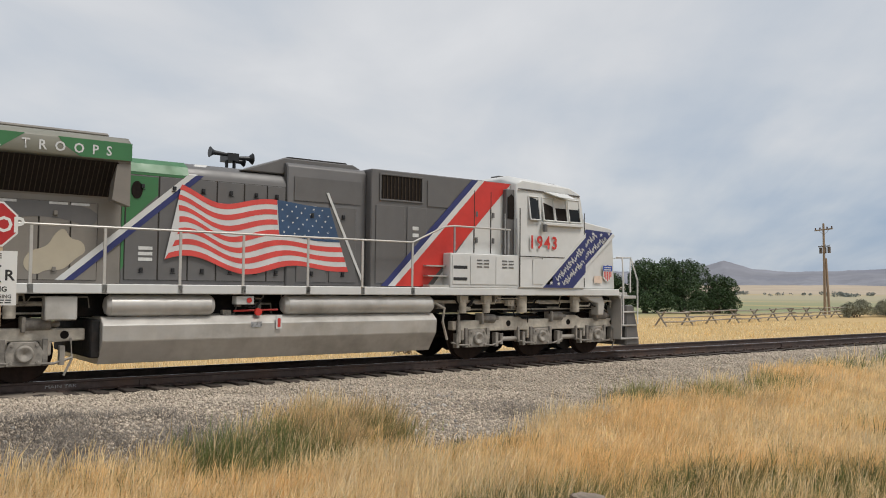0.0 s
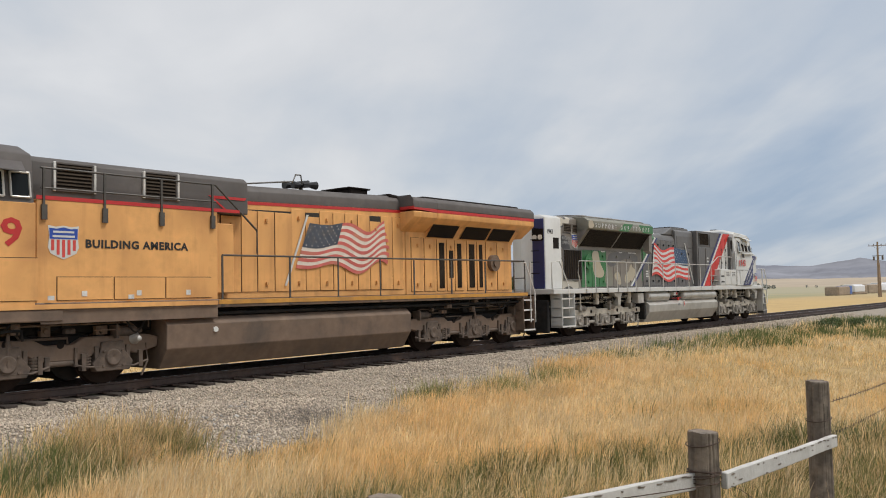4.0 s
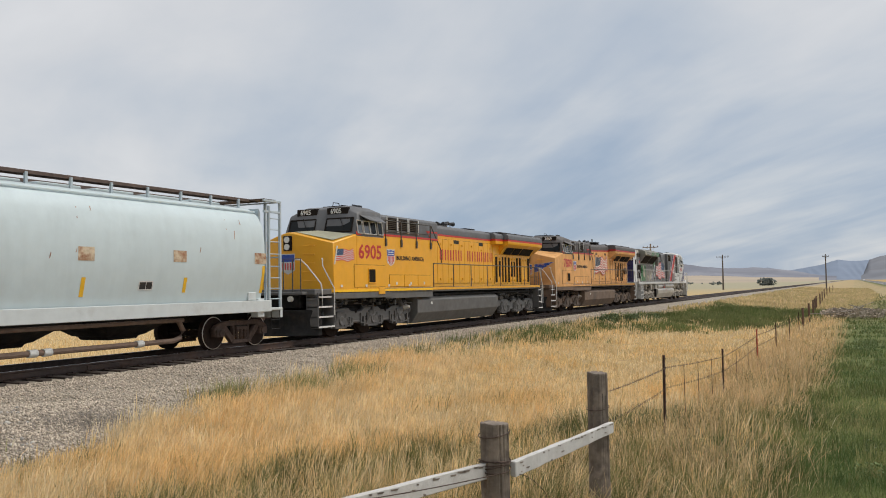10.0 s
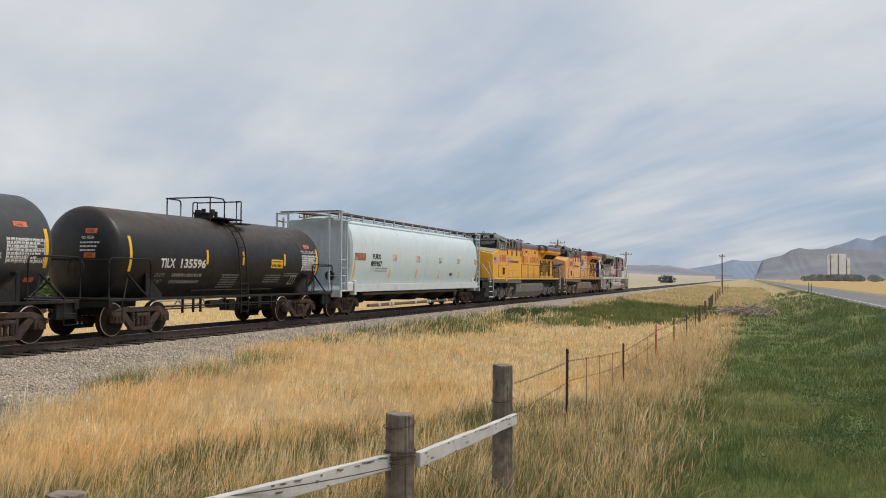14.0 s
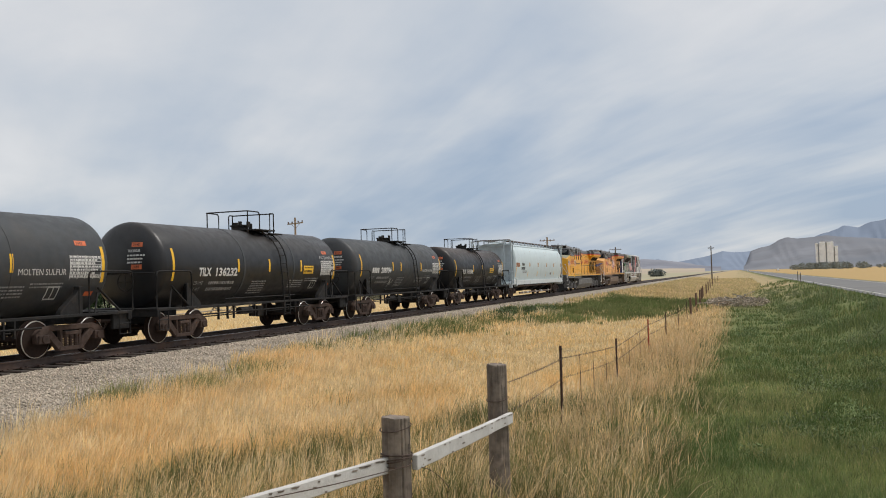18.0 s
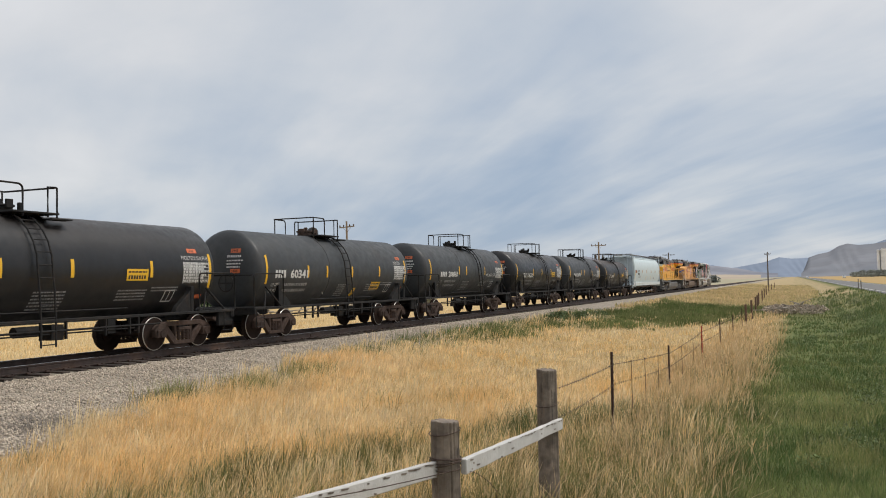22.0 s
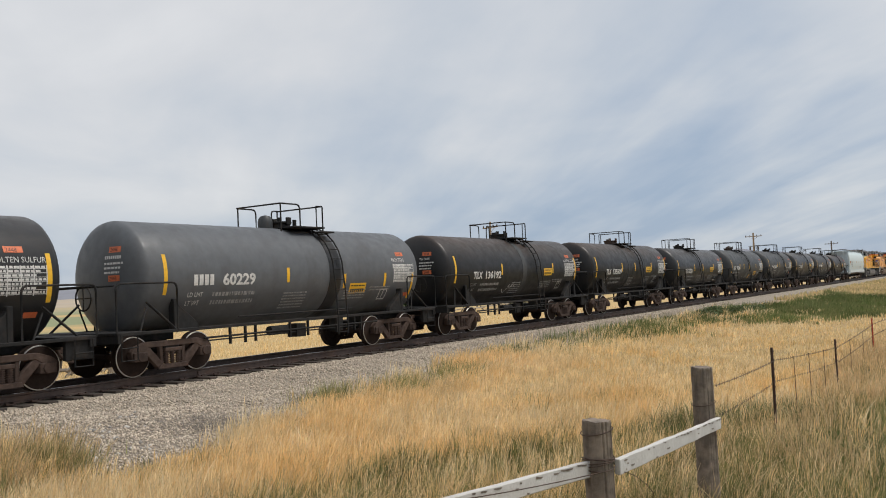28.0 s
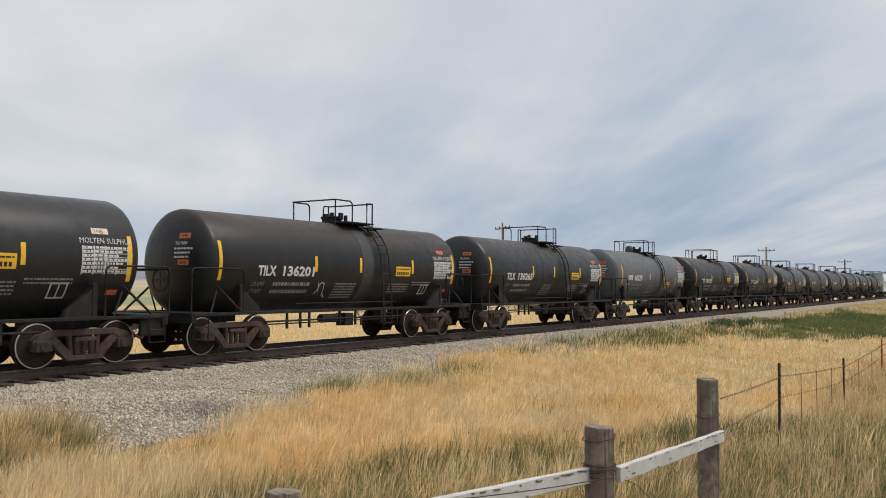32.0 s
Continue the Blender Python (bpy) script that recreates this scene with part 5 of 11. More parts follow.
def shield(parent, x, z, w, h, y):
    """A striped shield emblem as plain shapes."""
    def outline(k):
        pts = [(-0.5, 0.5), (-0.25, 0.46), (0, 0.5), (0.25, 0.46), (0.5, 0.5), (0.46, 0.2), (0.5, -0.15), (0.42, -0.32), (0.2, -0.42), (0, -0.5), (-0.2, -0.42), (-0.42, -0.32), (-0.5, -0.15), (-0.46, 0.2)]
        return [(x + a * w * k, z + b * h * k) for a, b in pts]
    ob = side(parent, "shield_emblem", outline(1.0), y, M_wht, "white, blue and red striped shield", 0.006)
    sub = lambda nm, pts, mat, d: part(nm, Mesh().prism(pts, -y - d, -y - 0.006), mat, ob, smooth=False)
    top = [(x - 0.45 * w, z + 0.10 * h), (x + 0.45 * w, z + 0.10 * h), (x + 0.46 * w, z + 0.42 * h), (x + 0.22 * w, z + 0.40 * h), (x, z + 0.45 * h), (x - 0.22 * w, z + 0.40 * h), (x - 0.46 * w, z + 0.42 * h)]
    sub("blue_field", top, M_bright, 0.010)
    sub("white_bar", rect(x - 0.34 * w, x + 0.34 * w, z + 0.28 * h, z + 0.34 * h), M_wht, 0.013)
    sub("white_bar", rect(x - 0.36 * w, x + 0.36 * w, z + 0.15 * h, z + 0.21 * h), M_wht, 0.013)
    for k in range(5):
        a = -0.40 + k * 0.175
        low = -0.24 if k in (0, 4) else (-0.36 if k in (1, 3) else -0.44)
        sub("red_stripe", rect(x + a * w, x + (a + 0.095) * w, z + low * h, z + 0.08 * h), M_flagr, 0.010)
    return ob


def name_block(parent, x0, x1, z0, z1, y, t=0.095):
    """One mark of a painted name: a pair of plain red bars, or one where it is slim."""
    M = Mesh()
    if x1 - x0 < 0.2:
        M.prism(rect(x0, x1, z0, z1), -y - 0.006, -y)
    else:
        for q in (rect(x0, x0 + t, z0, z1), rect(x1 - t, x1, z0, z1)):
            M.prism(q, -y - 0.006, -y)
    return part("name_block", M, M_num, parent, "red bars of the painted name", smooth=False)


def clutter(car, x0, x1, z0, z1, y, mats, seed):
    """Air pipes, hoses, brackets and valves under the walkway."""
    r = random.Random(seed)
    n = max(3, int((x1 - x0) / 0.55))
    for k in range(n):
        a = r.uniform(x0, x1 - 0.6)
        b = min(x1, a + r.uniform(0.6, 2.0))
        z, yy = r.uniform(z0, z1), -y + r.uniform(0.0, 0.35)
        d = r.choice((-0.12, 0.12, 0.2))
        part("air_pipe", Mesh().tube([(a, yy, z), (a + (b - a) * 0.4, yy, z), (a + (b - a) * 0.45, yy, z + d), (b, yy, z + d), (b + 0.04, yy + 0.06, z + d - 0.18)], r.uniform(0.012, 0.028), 6), r.choice(mats), car)
    for k in range(n):
        a, z, yy = r.uniform(x0, x1 - 0.3), r.uniform(z0 - 0.1, z1 - 0.05), -y + r.uniform(0.0, 0.3)
        w, h = r.uniform(0.07, 0.24), r.uniform(0.08, 0.22)
        part("bracket", Mesh().box(a, a + w, yy - 0.03, yy + 0.10, z, z + h).cyl((a + w * 0.5, yy - 0.06, z + h * 0.5), (a + w * 0.5, yy - 0.03, z + h * 0.5), min(w, h) * 0.3, 8), r.choice(mats), car, bevel=0.008)
    for k in range(max(2, n // 2)):
        a, yy = r.uniform(x0, x1 - 0.5), -y + r.uniform(-0.02, 0.2)
        w, q = r.uniform(0.25, 0.6), r.uniform(0.14, 0.3)
        part("hose", Mesh().tube([(a + w * t / 6, yy, z1 - q * math.sin(math.pi * t / 6)) for t in range(7)], 0.02, 6), M_horn if k % 2 else mats[0], car)


def star(M, x, z, r, y):
    pts = [(x + (r if k % 2 == 0 else r * 0.42) * math.sin(k * math.pi / 5), z + (r if k % 2 == 0 else r * 0.42) * math.cos(k * math.pi / 5)) for k in range(10)]
    o = len(M.v)
    M.v += [(x, y, z)] + [(a, y, b) for a, b in pts]
    M.f += [(o, o + 1 + k, o + 1 + (k + 1) % 10) for k in range(10)]
    M.m += [M.slot] * 10


def flag(parent, x0, x1, z0, z1, y, mirror=False, pole=None, amp=0.09, canton=0.42, waves=1.6, shear=0.0, slant=0.0, label="painted waving flag mural", faded=False, sweep_=0.0):
    """A waving flag of stripes and stars; the star field at the x1 end unless mirrored."""
    n = 36
    ob = thing_part = None

    def warp(u, v):
        """u along from the far end to the staff, v up; both 0 to 1."""
        x = x0 + (x1 - x0) * (1 - u if mirror else u) + slant * (1 - v) * u
        a = amp * (1.15 - u)
        z = z0 + (z1 - z0) * v + a * math.sin(u * waves * 2 * math.pi + 0.7 + v * 0.9) + shear * u * (z1 - z0)
        z += 0.35 * a * math.sin(u * 13 + v * 2.6)
        ragged = sweep_ * (1 - v) * (1 - u) ** 2 * (x1 - x0)
        return x - (-ragged if mirror else ragged) + 0.035 * (x1 - x0) * math.sin(v * 5 + u * 3) * (1 - u), z

    def band(u0, u1, v0, v1, d, seg=n):
        M = Mesh()
        top = [warp(u0 + (u1 - u0) * k / seg, v1) for k in range(seg + 1)]
        bot = [warp(u0 + (u1 - u0) * k / seg, v0) for k in range(seg + 1)]
        vs = [(a, -y - d, b) for a, b in top] + [(a, -y - d, b) for a, b in bot]
        return M.add(vs, [(k, k + 1, seg + 2 + k, seg + 1 + k) for k in range(seg)])

    ob = part("flag_mural", band(0, 1, 0, 1, 0.004), M_fadedw if faded else M_flagw, parent, label, smooth=False)
    for k in range(0, 13, 2):
        part("red_stripe", band(0, 1 if k < 6 else 1 - canton, k / 13, (k + 1) / 13, 0.007), M_fadedr if faded else M_flagr, ob, smooth=False)
    part("star_field", band(1 - canton, 1, 6 / 13, 1, 0.0095), M_fadedb if faded else M_flagb, ob, smooth=False)
    S = Mesh()
    for r in range(6):
        for c in range(6 if r % 2 == 0 else 5):
            u = 1 - canton + canton * ((c + 0.5 + (0 if r % 2 == 0 else 0.5)) / 6)
            v = 6 / 13 + 7 / 13 * ((r + 0.6) / 6.2)
            a, b = warp(u, v)
            star(S, a, b, (z1 - z0) * 0.020, -y - 0.012)
    st = part("stars", S, M_fadedw if faded else M_flagw, ob, smooth=False)
    tagged(st, kind="stuff")
    if pole:
        (a, b), (c, d) = pole
        part("flag_staff", Mesh().prism([(a - 0.03, b), (a + 0.03, b), (c + 0.03, d), (c - 0.03, d)], -y - 0.013, -y), M_wht, ob, "white painted staff", smooth=False)
    return ob


def engine_truck(car, x, axles, mat, style, gear=None):
    """A three-axle truck: frame, axle boxes, springs and brake cylinders on each side, and wheelsets."""
    a, b, c = [v - x for v in axles]
    gear = gear or mat

    def frame_mesh():
        M = Mesh()
        lo, hi = 0.58, 0.92
        top = [(a - 0.98, 0.66), (a - 1.0, 0.86), (a - 0.75, hi), (a - 0.45, hi), (a + 0.55, hi), (a + 0.75, hi - 0.12), (b - 0.7, hi - 0.12), (b - 0.45, hi), (b + 0.45, hi), (b + 0.7, hi - 0.12), (c - 0.75, hi - 0.12), (c - 0.55, hi), (c + 0.45, hi), (c + 0.75, hi), (c + 1.0, 0.86), (c + 0.98, 0.66)]
        bot = [(c + 0.5, 0.55), (c + 0.32, 0.62), (c - 0.32, 0.62), (c - 0.5, 0.5), (b + 0.62, 0.5), (b + 0.34, 0.64), (b - 0.34, 0.64), (b - 0.62, 0.5), (a + 0.5, 0.5), (a + 0.32, 0.62), (a - 0.32, 0.62), (a - 0.5, 0.55)]
        if style == "emd":
            top = [(a - 0.70, 0.70), (a - 0.70, 0.90), (a + 0.5, 0.92), (a + 0.7, 1.0), (a + 1.3, 1.0), (a + 1.45, 0.92), (c - 1.45, 0.92), (c - 1.3, 1.0), (c - 0.7, 1.0), (c - 0.5, 0.92), (c + 0.95, 0.90), (c + 0.95, 0.70)]
            bot = [(c + 0.42, 0.68), (c + 0.42, 0.46), (c + 0.28, 0.46), (c + 0.24, 0.70), (c - 0.24, 0.70), (c - 0.28, 0.46), (c - 0.42, 0.46), (c - 0.42, 0.66), (b + 0.42, 0.66), (b + 0.42, 0.46), (b + 0.28, 0.46), (b + 0.24, 0.70), (b - 0.24, 0.70), (b - 0.28, 0.46), (b - 0.42, 0.46),
                   (b - 0.42, 0.66), (a + 0.42, 0.66), (a + 0.42, 0.46), (a + 0.28, 0.46), (a + 0.24, 0.70), (a - 0.24, 0.70), (a - 0.28, 0.46), (a - 0.42, 0.46), (a - 0.42, 0.68)]
        M.prism(top + bot, -0.09, 0.09)
        return M

    def box_mesh():
        M = Mesh()
        if style == "ge":
            M.prism([(-0.34, 0.26), (0.34, 0.26), (0.42, 0.42), (0.26, 0.62), (0.22, 0.82), (-0.22, 0.82), (-0.26, 0.62), (-0.42, 0.42)], -0.15, 0.05)
            M.lathe_y(0, 0.52, [(-0.15, 0.0), (-0.19, 0.11), (-0.19, 0.155), (-0.15, 0.165)], 18)
        else:
            M.prism([(-0.27, 0.30), (0.27, 0.30), (0.30, 0.52), (0.2, 0.70), (-0.2, 0.70), (-0.30, 0.52)], -0.15, 0.05)
            M.lathe_y(0, 0.50, [(-0.15, 0.0), (-0.22, 0.10), (-0.22, 0.13), (-0.15, 0.15)], 18)
        return M

    def coil():
        M = Mesh()
        for k in range(5):
            M.cyl((0, 0, 0.34 + 0.055 * k), (0, 0, 0.37 + 0.055 * k), 0.11, 12)
        return M.cyl((0, 0, 0.32), (0, 0, 0.62), 0.07, 8)

    key = f"{style}|{round(a, 2)}|{round(b, 2)}|{round(c, 2)}|{mat.name}"
    for s in (-1, 1):
        fr = part("truck_frame", once("eframe|" + key, frame_mesh, mat, 0.02), None, car)
        fr.matrix_basis = pose(x, s * 1.06, 0) if s < 0 else pose(x, s * 1.06, 0) @ Matrix.Diagonal((1, -1, 1, 1))
        for v in (a, b, c):
            part("axle_box", once(f"ebox|{style}|{gear.name}", box_mesh, gear, 0.015), None, fr).matrix_basis = pose(v, 0, 0)
        if style == "ge":
            for v in (a + 0.5, b - 0.5, b + 0.5, c - 0.5):
                part("coil_spring", once(f"ecoil|{gear.name}", coil, gear), None, fr).matrix_basis = pose(v, -0.03, 0)
        for v, z in ((a - 0.35, 1.0), (c + 0.3, 1.0)) if style == "ge" else ((b + 0.55, 0.98), (c + 0.2, 0.98), (a + 0.35, 0.95)):
            part("brake_cylinder", once(f"ecyl|{gear.name}", lambda: Mesh().cyl((-0.22, -0.06, 0), (0.2, -0.06, 0), 0.105, 14).cyl((0.2, -0.06, 0), (0.34, -0.06, 0), 0.05, 10).box(-0.26, -0.2, -0.2, 0.08, -0.13, 0.13), gear, 0.01), None, fr).matrix_basis = pose(v, 0, z)
        for v in (a + 1.0, c - 1.0):
            part("brake_shoe_rod", once(f"erod|{gear.name}", lambda: Mesh().cyl((-0.25, -0.05, 0.46), (0.25, -0.05, 0.46), 0.06, 10).box(-0.3, -0.2, -0.12, 0.02, 0.34, 0.6).box(0.25, 0.31, -0.14, 0.02, 0.38, 0.74), gear, 0.01), None, fr).matrix_basis = pose(v, 0, 0)
        part("damper", once(f"edamp|{gear.name}", lambda: Mesh().cyl((0, -0.13, 0.42), (0, -0.13, 0.9), 0.05, 10).cyl((0, -0.13, 0.9), (0, -0.13, 1.05), 0.035, 8), gear), None, fr).matrix_basis = pose(a - 0.55 if style != "ge" else b + 0.02, 0, 0)
        part("sand_pipe", once(f"esand|{gear.name}", lambda: Mesh().tube([(0, -0.1, 0.75), (0.02, -0.12, 0.4), (-0.1, -0.1, 0.12)], 0.022, 6), gear), None, fr).matrix_basis = pose(c + 0.72, 0, 0)
        part("brake_line", once(f"eline|{key}", lambda: Mesh().tube([(a - 0.5, -0.02, 1.12), (a - 0.4, -0.02, 1.16), (c + 0.4, -0.02, 1.16), (c + 0.5, -0.02, 1.1)], 0.018, 6), mat), None, fr)
        for v in ((a + 1.0, 0.80), (c - 1.0, 0.80), (b, 0.86)) if style == "ge" else ((a + 0.98, 0.83), (c - 0.98, 0.83), (c + 0.62, 0.80)):
            part("frame_hole", once("ehole", lambda: Mesh().cyl((0, -0.094, 0), (0, -0.088, 0), 0.07, 14), M_dark), None, fr).matrix_basis = pose(v[0], 0, v[1])
        for v in (a, b, c):
            part("box_guide", once(f"ebolt|{gear.name}", lambda: Mesh().cyl((-0.19, -0.17, 0.64), (-0.19, -0.14, 0.64), 0.03, 8).cyl((0.19, -0.17, 0.64), (0.19, -0.14, 0.64), 0.03, 8).cyl((-0.2, -0.17, 0.36), (-0.2, -0.14, 0.36), 0.03, 8).cyl((0.2, -0.17, 0.36), (0.2, -0.14, 0.36), 0.03, 8).box(-0.36, -0.28, -0.14, 0.0, 0.30, 0.74).box(0.28, 0.36, -0.14, 0.0, 0.30, 0.74).box(-0.36, 0.36, -0.05, -0.02, 0.69, 0.74), gear, 0.008), None, fr).matrix_basis = pose(v, 0, 0)
            part("brake_rod", once(f"ebrod|{gear.name}", lambda: Mesh().tube([(-0.75, -0.12, 0.42), (-0.5, -0.13, 0.36), (0.45, -0.13, 0.33), (0.75, -0.12, 0.42)], 0.024, 6).box(-0.62, -0.54, -0.15, -0.02, 0.30, 0.62).box(0.54, 0.62, -0.15, -0.02, 0.30, 0.62), gear), None, fr).matrix_basis = pose(v, 0, 0)
    part("truck_bolster", once(f"ebolster|{mat.name}", lambda: Mesh().box(-1.6, 1.6, -0.9, 0.9, 0.62, 0.98), M_under, 0.03), None, car).matrix_basis = pose(x, 0, 0)
    for v in axles:
        part("traction_motor", once("tmotor", lambda: Mesh().cyl((0.55, -0.6, 0.5), (0.55, 0.6, 0.5), 0.40, 14).box(0.15, 1.05, -0.5, 0.5, 0.45, 0.95), M_under), None, car).matrix_basis = pose(v if v < x + 0.3 else v - 1.1, 0, 0)
        wheelset(car, v, 0.52, M_wheel)


def fuel_tank(car, x0, x1, z0, z1, mat, y=1.42):
    out = [(-y, z1 - 0.06), (-y + 0.02, z0 + 0.40), (-y + 0.30, z0), (y - 0.30, z0), (y - 0.02, z0 + 0.40), (y, z1 - 0.06), (y - 0.16, z1 + 0.08), (-y + 0.16, z1 + 0.08)]
    part("fuel_tank", Mesh().sweep(out, x0, x1), mat, car, bevel=0.012, smooth=False)


def stair(car, x0, x1, z_top, mat, rail_mat, s_front):
    """Corner steps under the end of the walkway, with side sheets and white edges."""
    w = x1 - x0
    part("stair_side", Mesh().box(x0, x0 + 0.03, -1.52, -1.05, 0.36, z_top).box(x1 - 0.03, x1, -1.52, -1.05, 0.36, z_top).box(x0, x1, -1.08, -1.05, 0.36, z_top), mat, car, bevel=0.006)
    for k in range(4):
        z = 0.38 + k * 0.31
        tr = part("tread", Mesh().box(x0, x1, -1.52 + 0.03 * k, -1.1, z, z + 0.03), mat, car)
        part("tread_edge", Mesh().box(x0, x1, -1.535 + 0.03 * k, -1.52 + 0.03 * k, z - 0.01, z + 0.04), rail_mat, tr, "white step edge")


def shorten(ob, k=0.82, shift=0.9):
    """A shorter long hood: the middle stretch is drawn together and the rear end follows."""
    def rise(x, z):
        return (0.085 if x < 5 else 0.06) * max(0.0, z - 1.6) * min(1, max(0.0, x + 1.2))

    def q(x):
        return x if x < 0 else (x * k if x < 5 else x - shift)
    for c in ob.children:
        t = c.matrix_basis.translation
        if t.length < 1e-6:
            if c.data.users > 1:
                c.data = c.data.copy()
            for v in c.data.vertices:
                v.co.z += rise(v.co.x, v.co.z)
                v.co.x = q(v.co.x)
            shorten(c, k, shift)
        elif t.x > 0:
            c.matrix_basis = Matrix.Translation((q(t.x), t.y, t.z + rise(t.x, t.z))) @ Matrix.Diagonal((k if t.x < 5 else 1, 1, 1.06 if t.z > 1.5 else 1, 1))


def slatted(x0, x1, z0, z1):
    """A dark opening with thin upright slats."""
    M = Mesh().box(x0, x1, -0.03, -0.02, z0, z1)
    M.slot = 1
    n = max(3, round((x1 - x0) / 0.045))
    for k in range(n):
        x = x0 + (x1 - x0) * (k + 0.3) / n
        M.box(x, x + 0.018, -0.042, -0.029, z0, z1)
    return M


M_brightyel = material("bright_reflective_yellow_stripe", (0.92, 0.52, 0.012), 0.35, vary=0.08, scale=5)
M_nonslip = material("grey_green_nonslip_nose_paint", (0.33, 0.32, 0.23), 0.85, vary=0.15, scale=6, dirt=(0.22, 0.20, 0.15), dirt_amount=0.3, dirt_scale=2)


def ge_loco(center, number, paint, roof, under, label, fresh):
    car = thing("locomotive", label, "locomotive", group="yellow diesel locomotives")
    # frame and deck
    part("deck", Mesh().box(-10.3, 10.4, -1.48, 1.48, 1.40, 1.575), under, car, bevel=0.015)
    part("deck_stripe", Mesh().box(-2.16, 10.4, -1.497, -1.482, 1.47, 1.565), M_yel if fresh else M_dullyel, car, "yellow frame stripe")
    part("frame_sill", Mesh().box(-10.2, 10.3, -0.85, 0.85, 0.98, 1.40), M_under, car, bevel=0.03)
    # low nose: front face, chamfers and sloping top
    nz = [(-9.62, -0.3), (-9.27, -1.5), (-7.85, -1.5), (-7.85, 1.5), (-9.27, 1.5), (-9.62, 0.3)]
    tops = [3.36, 3.05, 3.38, 3.38, 3.05, 3.36]
    M = Mesh()
    lo = [(x, y, 1.46) for x, y in nz]
    hi = [(x, y, z) for (x, y), z in zip(nz, tops)]
    ctr = [(-9.6, 0, 3.41), (-7.85, 0, 3.56)]
    M.add(lo + hi + ctr, [(0, 1, 7, 6), (1, 2, 8, 7), (2, 3, 9, 8), (3, 4, 10, 9), (4, 5, 11, 10), (5, 0, 6, 11), (6, 7, 12), (7, 8, 13, 12), (8, 9, 13), (9, 10, 12, 13), (10, 11, 12), (11, 6, 12), (5, 4, 3, 2, 1, 0)])
    part("nose", M, paint, car, bevel=0.025)
    if fresh:
        for q in (-1, 1):
            c0, c1, c2, c3 = Vector((-9.27, q * 1.5, 3.05)), Vector((-7.85, q * 1.5, 3.38)), Vector((-7.85, 0, 3.56)), Vector((-9.6, 0, 3.41))
            at = lambda u, v: c0.lerp(c1, u).lerp(c3.lerp(c2, u), v) + Vector((0, 0, 0.012))
            part("nose_tread", Mesh().add([at(0.16, 0.10), at(0.97, 0.05), at(0.97, 1.0), at(0.20, 1.0)], [(0, 1, 2, 3) if q < 0 else (3, 2, 1, 0)]), M_nonslip, car, "grey-green nonslip nose top", smooth=False)
        part("jacking_pad", Mesh().box(-6.45, -6.02, -1.535, -1.50, 1.36, 1.60), paint, car, bevel=0.01)
    part("nose_skirt", Mesh().box(-9.27, -5.5, -1.5, 1.5, 1.24, 1.46), under, car, bevel=0.02)
    part("nose_stripe", Mesh().add([(-10.3, -1.21, 1.46), (-9.27, -1.51, 1.46), (-9.27, -1.51, 1.56), (-10.3, -1.21, 1.56)], [(0, 1, 2, 3)]).box(-9.26, -2.2, -1.516, -1.46, 1.462, 1.548), M_brightyel if fresh else paint, car, "bright yellow sill stripe" if fresh else "")
    # cab
    prof = [(-7.87, 3.3), (-7.60, 4.10), (-7.2, 4.22), (-6.02, 4.2), (-6.02, 3.3)]
    M = Mesh()
    sec = lambda y, k: [(x, y, z + k) for x, z in prof]
    M.loft([[(x, -1.5 if z < 3.5 else -1.38, z) for x, z in prof], [(x, -0.9, z + (0.2 if z > 4 else 0.05)) for x, z in prof], [(x, 0.9, z + (0.2 if z > 4 else 0.05)) for x, z in prof], [(x, 1.5 if z < 3.5 else 1.38, z) for x, z in prof]])
    part("cab_upper", M, roof, car, bevel=0.03)
    part("cab_lower", Mesh().box(-7.86, -6.0, -1.505, 1.505, 1.46, 3.34), paint, car, bevel=0.02)
    part("cab_stripe", Mesh().add([(-7.86, -1.508, 3.36), (-7.55, -1.508, 3.36), (-7.6, -1.47, 3.48), (-7.86, -1.47, 3.48)], [(0, 1, 2, 3)]), M_red, car)
    # windscreens on the sloped front
    for y0, y1 in ((-1.28, -0.22), (0.22, 1.28)):
        ws = Mesh()
        fx = lambda z: -7.87 + (z - 3.3) / 0.80 * 0.27
        z0_, z1_ = 3.50, 3.96
        ws.add([(fx(z0_) - 0.035, y0, z0_), (fx(z0_) - 0.035, y1, z0_), (fx(z1_) - 0.035, y1 * 0.97 if abs(y1) > 1 else y1, z1_), (fx(z1_) - 0.035, y0 * 0.97 if abs(y0) > 1 else y0, z1_)], [(0, 1, 2, 3)])
        w = part("windscreen", ws, M_glass, car, smooth=False)
        fr = Mesh()
        for a, b_ in (((y0, z0_), (y1, z0_)), ((y1, z0_), (y1, z1_)), ((y1, z1_), (y0, z1_)), ((y0, z1_), (y0, z0_))):
            fr.tube([(fx(a[1]) - 0.04, a[0], a[1]), (fx(b_[1]) - 0.04, b_[0], b_[1])], 0.028, 6)
        part("windscreen_frame", fr, M_dark, w)
        part("wiper", Mesh().tube([(fx(4.0) - 0.07, (y0 + y1) / 2, 4.0), (fx(3.65) - 0.08, (y0 + y1) / 2 - 0.2, 3.65)], 0.012, 6), M_dark, w)
    for y in (-0.62, 0.62):
        nb = part("number_board", Mesh().box(-7.66, -7.5, y - 0.42, y + 0.42, 4.10, 4.34), M_dark, car, bevel=0.02)
        me = text_mesh(number, 0.17, 0.95, 0.006).copy()
        me.materials.clear()
        me.transform(Matrix.Translation((-7.668, y + 0.27, 4.14)) @ Matrix.Rotation(radians(-90), 4, "Z"))
        part("board_number", me, M_white, nb)
